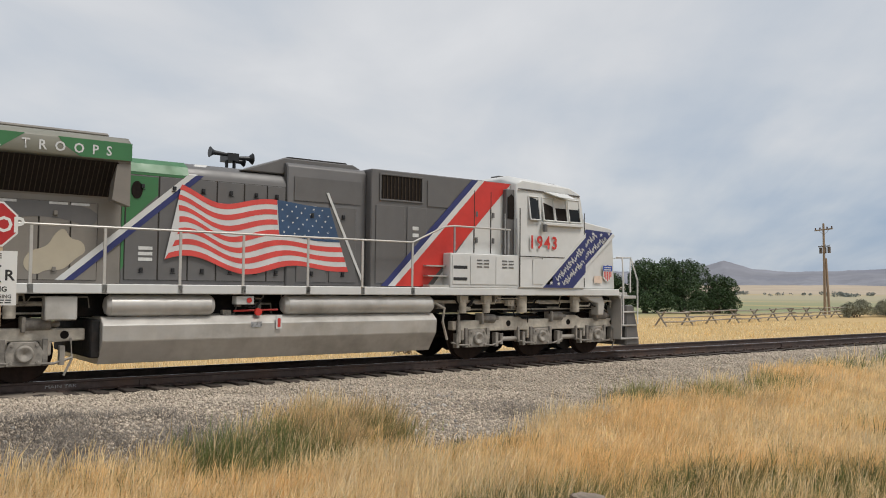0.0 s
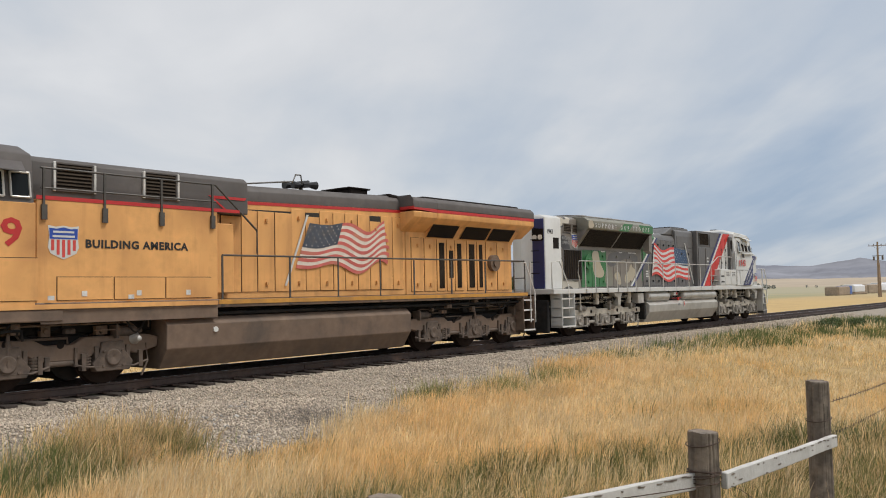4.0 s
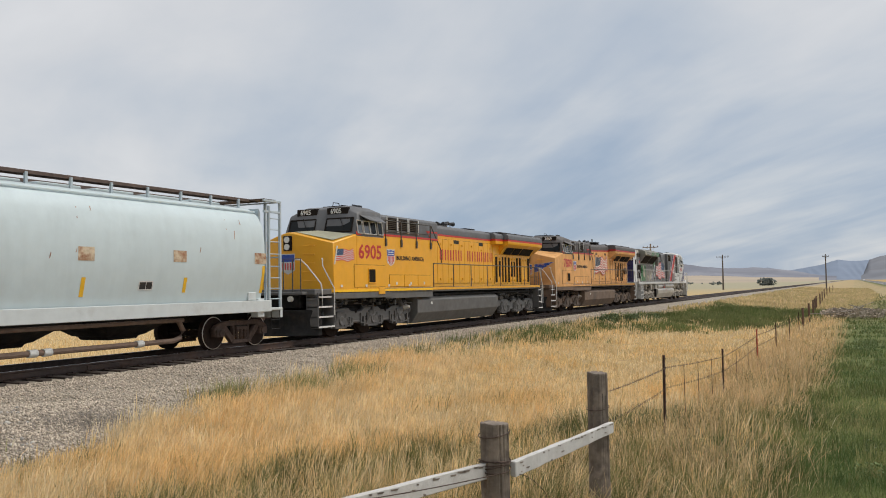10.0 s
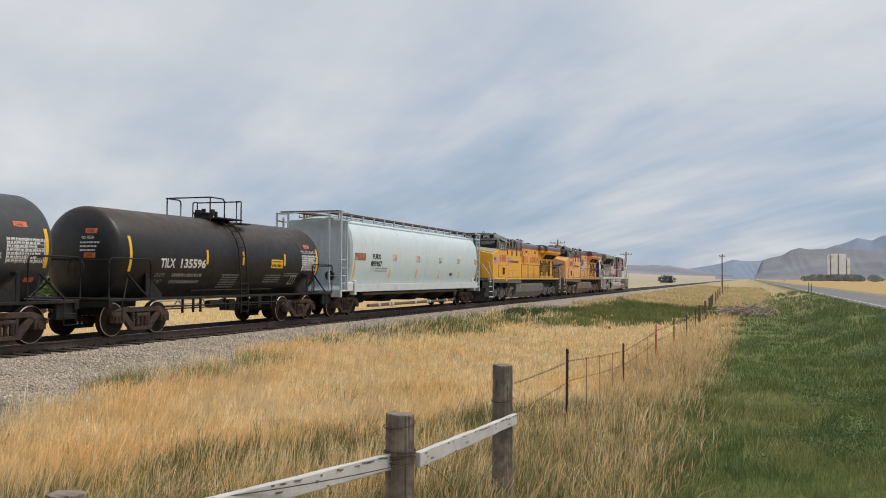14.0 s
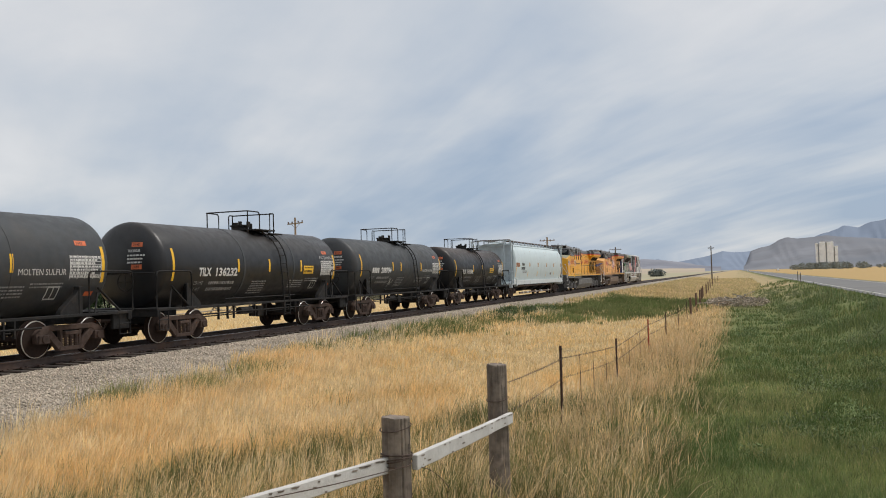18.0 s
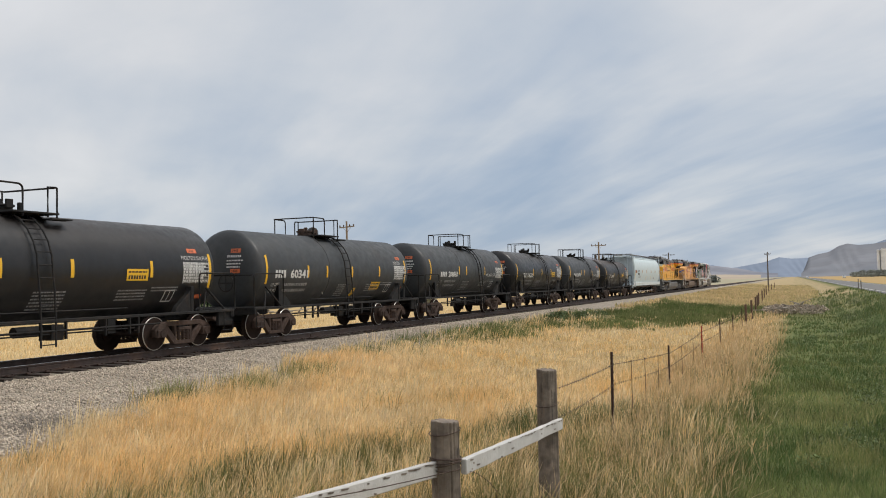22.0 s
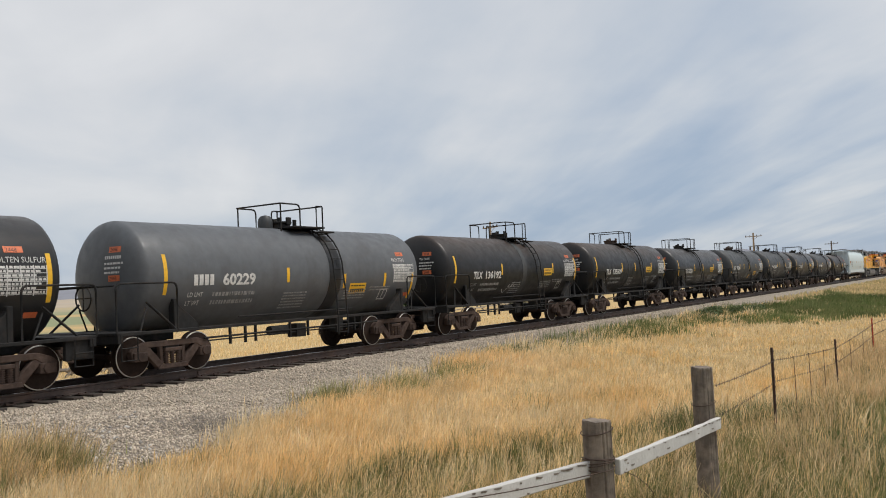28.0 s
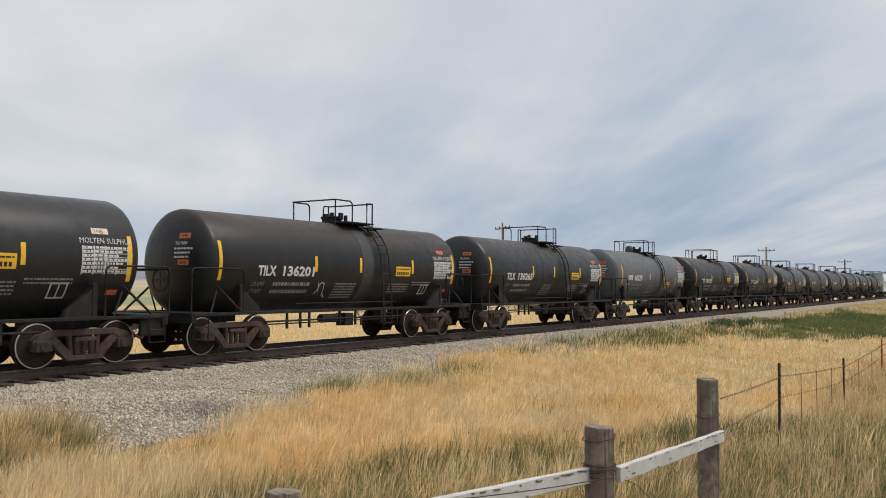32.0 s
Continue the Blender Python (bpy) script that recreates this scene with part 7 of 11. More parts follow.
def emd_loco(center):
    """The leading engine: charcoal hood with a flag mural, silver cab end, camouflage rear."""
    number = "1943"
    car = thing("locomotive", "silver, charcoal and camouflage diesel locomotive with a flag mural", "locomotive")
    part("deck", Mesh().box(-10.75, 9.3, -1.5, 1.5, 1.49, 1.66), M_wht, car, bevel=0.015)
    # sill coloured near-black to paint in the shade of the undercut below the deck
    part("frame_sill", Mesh().box(-10.5, 9.6, -0.8, 0.8, 1.08, 1.49), M_under, car, bevel=0.03)
    # rear hood: white end, camouflage after it
    plan = [(-9.42, -1.02), (-10.48, -1.02), (-10.48, -0.53), (-9.5, 0.6), (-9.42, 1.02)]
    M = Mesh()
    M.loft([[(x, y, 1.66) for x, y in plan], [(x, y, 4.1) for x, y in plan], [(x + (0.06 if x < -10 else 0), y * 0.8, 4.2) for x, y in plan]])
    part("rear_hood", M, M_wht, car, bevel=0.02)
    part("rear_face", Mesh().box(-10.52, -10.485, -1.0, -0.54, 1.68, 4.05), M_blue, car, "navy blue rear face", bevel=0.01)
    lampb = part("rear_light_housing", Mesh().box(-10.56, -10.52, -1.0, -0.56, 3.3, 3.7), M_dark, car)
    for y in (-0.89, -0.67):
        part("rear_light", once("rl", lambda: Mesh().cyl((-10.59, 0, 3.42), (-10.56, 0, 3.42), 0.085, 14), M_lamp), None, lampb).matrix_basis = pose(0, y, 0)
    for k in range(5):
        part("grab_iron", once("giw", lambda: Mesh().tube([(-10.52, -0.12, 0), (-10.64, -0.12, 0), (-10.64, 0.12, 0), (-10.52, 0.12, 0)], 0.014, 6), M_dark), None, car).matrix_basis = pose(0, -0.68, 2.2 + k * 0.38)
    part("camouflage_hood", Mesh().sweep([(-1.02, 1.66), (-1.02, 4.12), (-0.8, 4.22), (0.8, 4.22), (1.02, 4.12), (1.02, 1.66)], -9.42, -8.3), M_camo, car, bevel=0.02)
    part("camouflage_lower_hood", Mesh().sweep([(-0.98, 1.66), (-0.98, 3.3), (0.98, 3.3), (0.98, 1.66)], -8.3, -3.2), M_camobrown, car, bevel=0.015)
    grille(car, -9.35, -8.08, 1.95, 3.05, 1.02, M_char, True, 8, "rear_grille")
    for k in range(2):
        grille(car, -9.3 + k * 0.62, -8.75 + k * 0.62, 3.62, 3.95, 1.02, M_camo, False, 6, "rear_louvre")
    # radiators
    ho = 1.5
    part("radiator_house", Mesh().sweep([(-ho, 3.78), (-ho, 4.08), (-ho + 0.2, 4.2), (ho - 0.2, 4.2), (ho, 4.08), (ho, 3.78), (1.3, 3.7), (-1.3, 3.7)], -8.35, -3.2), M_camoolive, car, bevel=0.02)
    side(car, "green_panel", [(-6.1, 3.78), (-5.3, 3.78), (-4.9, 4.08), (-5.6, 4.08)], ho, M_green, depth=0.004)
    side(car, "green_panel", [(-4.05, 3.78), (-3.2, 3.78), (-3.2, 4.08), (-4.4, 4.08), (-4.3, 3.95)], ho, M_green, depth=0.004)
    side(car, "tan_blotch", rounded([(-8.33, 3.79), (-8.1, 3.79), (-7.95, 3.86), (-7.98, 3.98), (-8.05, 4.07), (-8.33, 4.07)]), ho, M_camotan, depth=0.0035)
    side(car, "brown_blotch", rounded([(-7.0, 3.80), (-6.3, 3.80), (-6.2, 3.92), (-6.6, 4.05), (-7.1, 3.95)]), ho, M_camobrown, depth=0.0035)
    part("radiator_roof", Mesh().box(-8.2, -3.5, -1.2, 1.2, 4.2, 4.27), M_camobrown, car, bevel=0.03)
    for x in (-7.4, -5.4):
        part("radiator_fan", once("emdfan", lambda: Mesh().cyl((0, 0, 4.24), (0, 0, 4.34), 0.85, 24), M_char, 0.02), None, car).matrix_basis = pose(x, 0, 0)
    part("screen_backing", Mesh().sweep([(-0.98, 3.15), (-1.46, 3.74), (-0.98, 3.74)], -8.35, -3.2), M_camobrown, car)
    for x0, x1 in ((-8.2, -5.85), (-5.75, -3.4)):
        M = Mesh().add([(x0, -1.02, 3.18), (x1, -1.02, 3.18), (x1, -1.47, 3.74), (x0, -1.47, 3.74)], [(0, 1, 2, 3)])
        M.slot = 1
        for k in range(1, 30):
            x = x0 + (x1 - x0) * k / 30
            M.add([(x, -1.03, 3.18), (x + 0.014, -1.03, 3.18), (x + 0.014, -1.48, 3.74), (x, -1.48, 3.74)], [(0, 1, 2, 3)])
        tagged(part("radiator_screen", M, [M_dark, M_slat], car, "dark sloped radiator screen", smooth=False), kind="stuff")
    side(car, "radiator_end", [(-3.5, 3.1), (-3.2, 3.0), (-3.2, 3.8), (-3.42, 3.8)], 1.2, M_camobrown, depth=0.25)
    side(car, "green_panel", rect(-8.05, -7.85, 1.72, 3.05), 0.98, M_green, depth=0.02)
    sl = words(car, "slogan", "SUPPORT OUR TROOPS", 0, 0, 0.165, 0, M_flagw, 0.6, 0.004, gap=2.2)
    fit_words(sl, -7.85, -3.54, 3.84, 1.508)
    xs = [-7.85, -7.3, -6.75, -6.2, -5.65, -5.1, -4.55, -4.05, -3.6]
    side(car, "door_gap", rect(-7.85, -3.6, 1.715, 3.055), 0.98, M_seam, "dark gaps between the doors", 0.003)
    for k, (x0, x1) in enumerate(zip(xs, xs[1:])):
        door(car, x0, x1, 1.72, 3.05, 0.98, M_green if x0 < -6.3 else M_camobrown, latches=k % 2 == 0)
    side(car, "tan_blotch", rounded([(-7.15, 2.12), (-6.9, 2.05), (-6.5, 2.06), (-6.37, 2.2), (-6.45, 2.36), (-6.65, 2.55), (-6.75, 2.8), (-6.78, 3.04), (-7.27, 3.04), (-7.25, 2.5)]), 1.004, M_camotan, depth=0.004)
    side(car, "tan_blotch", rounded([(-4.8, 1.95), (-4.6, 1.78), (-4.4, 1.9), (-4.15, 1.88), (-3.95, 2.1), (-3.78, 2.2), (-3.85, 2.4), (-4.05, 2.42), (-4.15, 2.62), (-4.3, 2.5), (-4.4, 2.28), (-4.7, 2.2)]), 1.004, M_camotan, depth=0.004)
    side(car, "tan_blotch", rounded([(-5.3, 1.78), (-5.05, 1.78), (-5.08, 2.0), (-5.2, 2.26), (-5.45, 2.26), (-5.62, 2.14), (-5.5, 1.98), (-5.35, 1.95)]), 1.004, M_camotan, depth=0.004)
    side(car, "charcoal_blotch", rounded([(-6.1, 2.45), (-5.5, 2.5), (-5.0, 2.75), (-4.3, 2.8), (-3.62, 2.6), (-3.62, 3.04), (-5.6, 3.04), (-6.1, 2.9)]), 1.003, M_char, depth=0.003)
    side(car, "brown_blotch", rounded([(-6.35, 1.75), (-5.7, 1.75), (-5.75, 2.2), (-6.0, 2.6), (-6.3, 2.3)]), 1.003, M_camoolive, depth=0.003)
    for x in (-6.6, -5.2, -4.4, -4.05):
        side(car, "white_label", rect(x, x + 0.3, 3.0, 3.04), 1.006, M_white, depth=0.003)
    # main hood
    hood = [(-0.98, 1.66), (-0.98, 3.68), (-0.9, 3.84), (-0.7, 3.95), (0.7, 3.95), (0.9, 3.84), (0.98, 3.68), (0.98, 1.66)]
    part("hood", Mesh().sweep(hood, -3.2, 0.0), M_char, car, bevel=0.01)
    side(car, "green_panel", [(-3.2, 1.9), (-3.2, 3.68), (-2.06, 3.68)], 0.98, M_green, depth=0.004)
    part("green_roof_panel", Mesh().sweep([(-0.988, 3.68), (-0.906, 3.846), (-0.70, 3.956), (-0.2, 3.956), (-0.2, 3.94), (-0.68, 3.94), (-0.88, 3.83), (-0.96, 3.68)], -3.2, -2.0), M_green, car)
    xs = [-3.15, -2.55, -2.0, -1.45, -0.9, -0.42, -0.02]
    side(car, "door_gap", rect(-3.15, -0.02, 1.735, 3.63), 0.984, M_seam, "dark gaps between the doors", 0.003)
    for k, (x0, x1) in enumerate(zip(xs, xs[1:])):
        door(car, x0, x1, 1.74, 3.62, 0.98, M_char, latches=True)
    side(car, "green_panel", [(-3.13, 2.72), (-3.13, 3.6), (-2.57, 3.6), (-2.57, 3.28)], 1.004, M_green, depth=0.003)
    part("blower", Mesh().cyl((-7.65, -1.1, 2.62), (-7.65, -1.0, 2.62), 0.27, 20).cyl((-7.65, -1.14, 2.62), (-7.65, -1.1, 2.62), 0.12, 16), M_green, car, "green round blower housing")
    part("inspection_port", Mesh().prism([(-3.05 + 0.1 + 0.1 * math.cos(t) , 3.35 + 0.16 * math.sin(t)) for t in (2 * math.pi * k / 14 for k in range(14))], -1.02, -1.0), M_dark, car)
    part("dynamic_brake_house", Mesh().sweep([(-1.02, 1.66), (-1.02, 4.06), (-0.94, 4.14), (0.94, 4.14), (1.02, 4.06), (1.02, 1.66)], 0.0, 1.85), M_char, car, bevel=0.02)
    part("brake_fan_house", Mesh().prism([(-0.95, 3.9), (-0.2, 4.16), (0.0, 4.24), (1.6, 4.24), (1.78, 4.16), (1.78, 3.9)], -0.88, 0.88), M_char, car, bevel=0.02)
    part("brake_fan_roof", Mesh().box(0.1, 1.5, -0.8, 0.8, 4.24, 4.28), M_dark, car, bevel=0.03)
    for x0, x1 in ((0.2, 0.9), (0.95, 1.6)):
        door(car, x0, x1, 1.74, 3.3, 1.02, M_char, latches=True)
    side(car, "access_panel", rect(0.15, 1.7, 3.38, 3.86), 1.02, M_char, depth=0.018)
    part("filter_house", Mesh().box(1.85, 5.6, -1.22, 1.22, 1.66, 4.16), M_char, car, bevel=0.02)
    grille(car, 2.05, 3.18, 3.50, 4.08, 1.22, M_char, True, 12, "filter_grille")
    side(car, "access_panel", rect(3.3, 3.95, 3.45, 4.02), 1.22, M_char, depth=0.02)
    for x0, x1 in ((1.95, 2.7), (2.75, 3.3)):
        door(car, x0, x1, 1.74, 3.4, 1.22, M_char, latches=False)
    # painted stripes: white and blue diagonal, and the red band
    def band(name, xb, xt, w0, w1, z0, z1, y, mat, d=0.008):
        return side(car, name, [(xb + w0, z0), (xb + w1, z0), (xt + w1, z1), (xt + w0, z1)], y, mat, depth=d)
    band("white_diagonal", -4.28, -2.02, 0.0, 0.15, 1.72, 3.70, 1.004, M_wht, 0.006)
    band("blue_diagonal", -4.28, -2.02, 0.15, 0.30, 1.72, 3.70, 1.004, M_blue, 0.006)
    part("white_roof_diagonal", Mesh().add([(-2.02, -0.99, 3.69), (-1.86, -0.99, 3.69), (-1.55, -0.75, 3.945), (-1.8, -0.75, 3.945)], [(0, 1, 2, 3)]), M_wht, car)
    band("silver_panel", 3.45, 5.60, 0.0, 2.1, 1.68, 4.14, 1.224, M_wht, 0.003)
    part("filter_house_front", Mesh().prism([(3.48, 1.68), (5.6, 1.68), (5.6, 4.158), (5.56, 4.158)], -1.229, -1.221), M_wht, car)
    band("red_band", 2.46, 4.92, 0.0, 0.82, 1.68, 4.14, 1.23, M_red, 0.014)
    band("white_band", 2.28, 4.74, 0.0, 0.18, 1.68, 4.14, 1.23, M_wht, 0.014)
    band("blue_band", 2.10, 4.56, 0.0, 0.18, 1.68, 4.14, 1.23, M_blue, 0.014)
    # flag mural
    flag(car, -2.05, 0.95, 2.02, 3.33, 1.043, amp=0.13, canton=0.40, waves=1.6, shear=-0.03, slant=0.46, sweep_=0.13, pole=((1.75, 1.79), (0.90, 3.58)))
    # low boxes with louvres below the cab
    part("side_box", Mesh().box(3.75, 5.85, -1.5, -0.9, 1.66, 2.43), M_wht, car, bevel=0.015)
    for x0, x1 in ((3.8, 4.3), (4.32, 5.05), (5.07, 5.8)):
        side(car, "box_door", rect(x0, x1 - 0.02, 1.74, 2.38), 1.5, M_wht, depth=0.014)
    for x in (4.5, 5.25):
        for r in range(3):
            for c in range(2):
                side(car, "louvre", rect(x + c * 0.2, x + c * 0.2 + 0.15, 2.12 + r * 0.075, 2.15 + r * 0.075), 1.514, M_char, depth=0.008)
    for z in (1.82, 2.08):
        side(car, "box_slot", rect(3.83, 4.22, z, z + 0.07), 1.514, M_ink, depth=0.003)
    part("side_steps", Mesh().box(3.2, 3.74, -1.48, -1.0, 1.66, 1.72).box(3.2, 3.74, -1.42, -1.0, 1.9, 1.93).box(3.2, 3.74, -1.36, -1.0, 2.12, 2.15), M_sil, car)
    # cab
    prof = [(5.75, 1.66), (5.75, 4.14), (5.95, 4.24), (7.55, 4.16), (7.92, 4.02), (7.98, 3.25), (7.98, 1.66)]
    M = Mesh()
    M.loft([[(x, -1.53 if z < 3.6 else -1.42, z) for x, z in prof], [(x, -0.85, z + (0.16 if z > 4 else 0.0)) for x, z in prof], [(x, 0.85, z + (0.16 if z > 4 else 0.0)) for x, z in prof], [(x, 1.53 if z < 3.6 else 1.42, z) for x, z in prof]])
    part("cab", M, M_wht, car, bevel=0.025)
    dr = part("cab_door", Mesh().box(5.5, 5.78, -1.36, -0.9, 1.75, 4.0), M_char, car, "open dark cab door", bevel=0.02)
    part("door_window", Mesh().prism([(5.54, 3.3), (5.74, 3.3), (5.74, 3.8), (5.66, 3.88), (5.54, 3.8)], -1.375, -1.355), M_dark, dr)
    for k, (x0, x1) in enumerate(((6.12, 6.44), (6.56, 6.92), (6.95, 7.36), (7.42, 7.82))):
        wd = part("side_window", Mesh().add([(x0, -1.536, 3.3), (x1, -1.536, 3.3), (x1, -1.445, 3.86), (x0, -1.445, 3.86)], [(0, 1, 2, 3)]), M_glass if k in (0, 3) else M_dark, car, smooth=False)
        fr = Mesh()
        q = [(x0, -1.54, 3.3), (x1, -1.54, 3.3), (x1, -1.45, 3.86), (x0, -1.45, 3.86)]
        for a, b_ in zip(q, q[1:] + q[:1]):
            fr.tube([a, b_], 0.022, 6)
        part("window_frame", fr, M_wht, wd)
    part("arm_rest", Mesh().box(6.5, 7.85, -1.6, -1.5, 3.18, 3.26), M_wht, car, bevel=0.015)
    part("sun_shade", Mesh().add([(6.6, -1.46, 4.0), (7.4, -1.46, 3.98), (7.45, -1.72, 3.84), (6.9, -1.72, 3.86), (6.6, -1.46, 4.02), (7.4, -1.46, 4.0), (7.45, -1.72, 3.86), (6.9, -1.72, 3.88)], [(0, 1, 2, 3), (4, 7, 6, 5), (2, 6, 7, 3), (0, 3, 7, 4), (1, 5, 6, 2)]), M_wht, car)
    part("roof_fittings", Mesh().box(6.0, 6.3, -0.5, -0.2, 4.36, 4.44).tube([(6.2, -0.9, 4.32), (7.5, -0.9, 4.3)], 0.02, 6).box(7.0, 7.3, -0.4, -0.1, 4.34, 4.42), M_char, car)
    part("mirror", Mesh().box(6.48, 6.56, -1.66, -1.56, 3.02, 3.2), M_char, car, bevel=0.01)
    side(car, "cab_seam", rect(5.8, 7.9, 2.405, 2.425), 1.53, M_seam, depth=0.004)
    side(car, "cab_seam", rect(6.5, 6.515, 1.7, 2.4), 1.53, M_seam, depth=0.004)
    side(car, "cab_edge", rect(7.94, 7.965, 1.7, 3.55), 1.53, M_seam, depth=0.005)
    side(car, "cab_edge", rect(5.77, 5.80, 1.7, 3.55), 1.53, M_seam, depth=0.005)
    for x in (4.62, 5.12):
        side(car, "panel_seam", rect(x, x + 0.02, 2.46, 3.9), 1.235, M_seam, depth=0.012)
        side(car, "panel_hinge", rect(x + 0.05, x + 0.11, 3.3, 3.42), 1.235, M_char, depth=0.02)
        side(car, "panel_hinge", rect(x + 0.05, x + 0.11, 2.7, 2.82), 1.235, M_char, depth=0.02)
    part("cab_gutter", Mesh().tube([(5.8, -1.46, 4.02), (7.86, -1.45, 3.98)], 0.018, 6), M_char, car)
    part("grab_pole", Mesh().tube([(5.42, -1.42, 2.45), (5.42, -1.42, 3.4)], 0.018, 6).tube([(5.70, -1.5, 2.45), (5.70, -1.5, 3.3)], 0.016, 6), M_steel, car)
    side(car, "battery_door", rect(6.2, 6.85, 1.76, 2.36), 1.53, M_wht, depth=0.012)
    fit_words(words(car, "number_edge", number, 0, 0, 0.33, 0, M_flagw, 0.8, 0.026, gap=1.25), 6.11, 7.02, 2.61, 1.536)
    fit_words(words(car, "cab_number", number, 0, 0, 0.31, 0, M_red, 0.8, 0.012, gap=1.25), 6.14, 6.99, 2.62, 1.542)
    # nose
    nz = [(9.52, 0.85), (9.4, 1.25), (7.98, 1.3)]
    M = Mesh()
    ring = lambda z, dx: [(7.98, -1.3, z), (9.4 - dx, -1.24, z), (9.52 - dx, -0.85, z), (9.52 - dx, 0.85, z), (9.4 - dx, 1.24, z), (7.98, 1.3, z)]
    M.loft([ring(1.66, 0.0), ring(3.10, 0.08), [(x, y, z + (0.22 if x < 8.2 else 0.06)) for x, y, z in ring(3.18, 0.12)]])
    part("nose", M, M_wht, car, bevel=0.025)
    part("nose_top_box", Mesh().box(8.6, 9.3, -0.4, 0.4, 3.2, 3.42), M_char, car, bevel=0.03)
    side(car, "blue_nose_band", [(6.52, 1.68), (7.54, 1.68), (7.99, 2.07), (7.99, 2.95)], 1.532, M_blue, depth=0.01)
    side(car, "blue_nose_band", [(7.99, 2.07), (9.25, 3.13), (8.25, 3.18), (7.99, 2.95)], 1.30, M_blue, "navy blue star-spangled band", depth=0.012)
    side(car, "white_band_edge", [(6.42, 1.68), (6.52, 1.68), (7.99, 2.95), (7.99, 3.05)], 1.532, M_wht, depth=0.012)
    side(car, "white_band_edge", [(7.56, 1.68), (7.66, 1.68), (7.99, 1.97), (7.99, 2.05)], 1.532, M_flagw, depth=0.012)
    side(car, "white_band_edge", [(7.99, 1.97), (9.32, 3.05), (9.27, 3.12), (7.99, 2.06)], 1.30, M_flagw, depth=0.014)
    S = Mesh()
    for x, z in ((6.8, 1.8), (7.05, 1.78), (7.35, 1.82), (7.15, 2.05), (7.5, 2.02), (7.8, 2.2), (7.75, 2.62), (7.4, 2.3)):
        star(S, x, z, 0.06, -1.546)
    for x, z in ((8.2, 3.05), (8.5, 3.08), (8.8, 3.06), (8.95, 2.96), (8.5, 2.62), (9.1, 3.1), (8.2, 2.4)):
        star(S, x, z, 0.06, -1.317)
    tagged(part("band_stars", S, M_flagw, car, smooth=False), kind="stuff")
    M = Mesh()
    for x0, z0, x1, z1, n, y in ((6.98, 1.86, 7.92, 2.66, 15, 1.546), (7.2, 1.76, 7.92, 2.36, 12, 1.546), (8.02, 2.66, 8.62, 3.04, 9, 1.317), (8.02, 2.36, 8.98, 2.98, 15, 1.317)):
        # a looping brush stroke along the band
        L = math.hypot(x1 - x0, z1 - z0)
        ux, uz = (x1 - x0) / L, (z1 - z0) / L
        q = []
        for k in range(n * 4 + 1):
            t = k / (n * 4)
            w = 0.075 * math.sin(k * math.pi / 2) * (1.35 if k % 12 == 1 else 0.85)
            q.append((x0 + ux * L * t - uz * w + 0.02 * math.cos(k * 1.1), z0 + uz * L * t + ux * w))
        for (a0, b0), (a1, b1) in zip(q, q[1:]):
            d = math.hypot(a1 - a0, b1 - b0) or 1
            nx, nz_ = -(b1 - b0) / d * 0.011, (a1 - a0) / d * 0.011
            M.prism([(a0 - nx, b0 - nz_), (a1 - nx, b1 - nz_), (a1 + nx, b1 + nz_), (a0 + nx, b0 + nz_)], -y, -y + 0.006)
    part("script_bars", M, M_flagw, car, "white strokes of painted script", smooth=False)
    shield(car, 9.05, 2.08, 0.36, 0.46, 1.305)
    side(car, "yellow_label", rect(8.55, 8.85, 1.82, 2.0), 1.3, M_pinkwhite, depth=0.012)
    # front end
    part("front_steps", Mesh().box(9.3, 9.95, -1.5, -0.95, 1.42, 1.5).box(9.4, 9.95, -1.5, -1.05, 1.05, 1.09).box(9.4, 10.0, -1.5, -1.05, 0.7, 0.74).box(9.4, 10.05, -1.5, -1.05, 0.36, 0.40).box(9.36, 9.4, -1.5, -1.0, 0.36, 1.5), M_sil, car, bevel=0.008)
    part("pilot", Mesh().prism([(9.6, 0.2), (10.15, 0.2), (10.05, 0.75), (9.9, 1.25), (9.6, 1.25)], -1.45, 1.45), M_char, car, bevel=0.03)
    part("front_deck", Mesh().box(9.3, 9.95, -1.2, 1.2, 1.49, 1.58), M_sil, car, bevel=0.01)
    for x in (9.42, 9.98):
        part("grab_rail", Mesh().tube([(x, -1.52, 0.75), (x, -1.52, 1.9), (x - 0.25 if x > 9.5 else x - 0.02, -1.5, 2.5), (x - 0.35 if x > 9.5 else x - 0.02, -1.3, 2.5)], 0.022, 8), M_railw, car, "white grab rail")
    part("front_rail", Mesh().tube([(9.95, -1.3, 1.58), (9.95, -1.3, 2.5), (9.95, -0.4, 2.5), (9.95, -0.4, 1.58)], 0.02, 6), M_railw, car)
    part("class_light", Mesh().cyl((9.5, -0.5, 2.2), (9.58, -0.5, 2.2), 0.1, 14), M_lamp, car)
    # handrails along the walkway
    railing(car, [-8.6, -7.9, -7.05, -6.25, -5.5, -4.75, -3.6, -2.3, -1.1, 0.25, 1.5, 2.75], 1.47, 1.5, 2.62, M_sil,
            first=[(-9.0, -1.47, 0.9), (-9.02, -1.47, 2.0), (-9.1, -1.47, 2.2), (-9.05, -1.47, 2.6), (-8.95, -1.47, 2.62)], last=[(3.6, -1.47, 3.0), (3.9, -1.47, 3.03), (5.6, -1.40, 3.03)])
    for x in (3.9, 5.5):
        part("stanchion", once("emdstan", lambda: Mesh().box(-0.02, 0.02, -0.012, 0.012, 2.4, 3.03), M_steel), None, car).matrix_basis = pose(x, -1.45, 0)
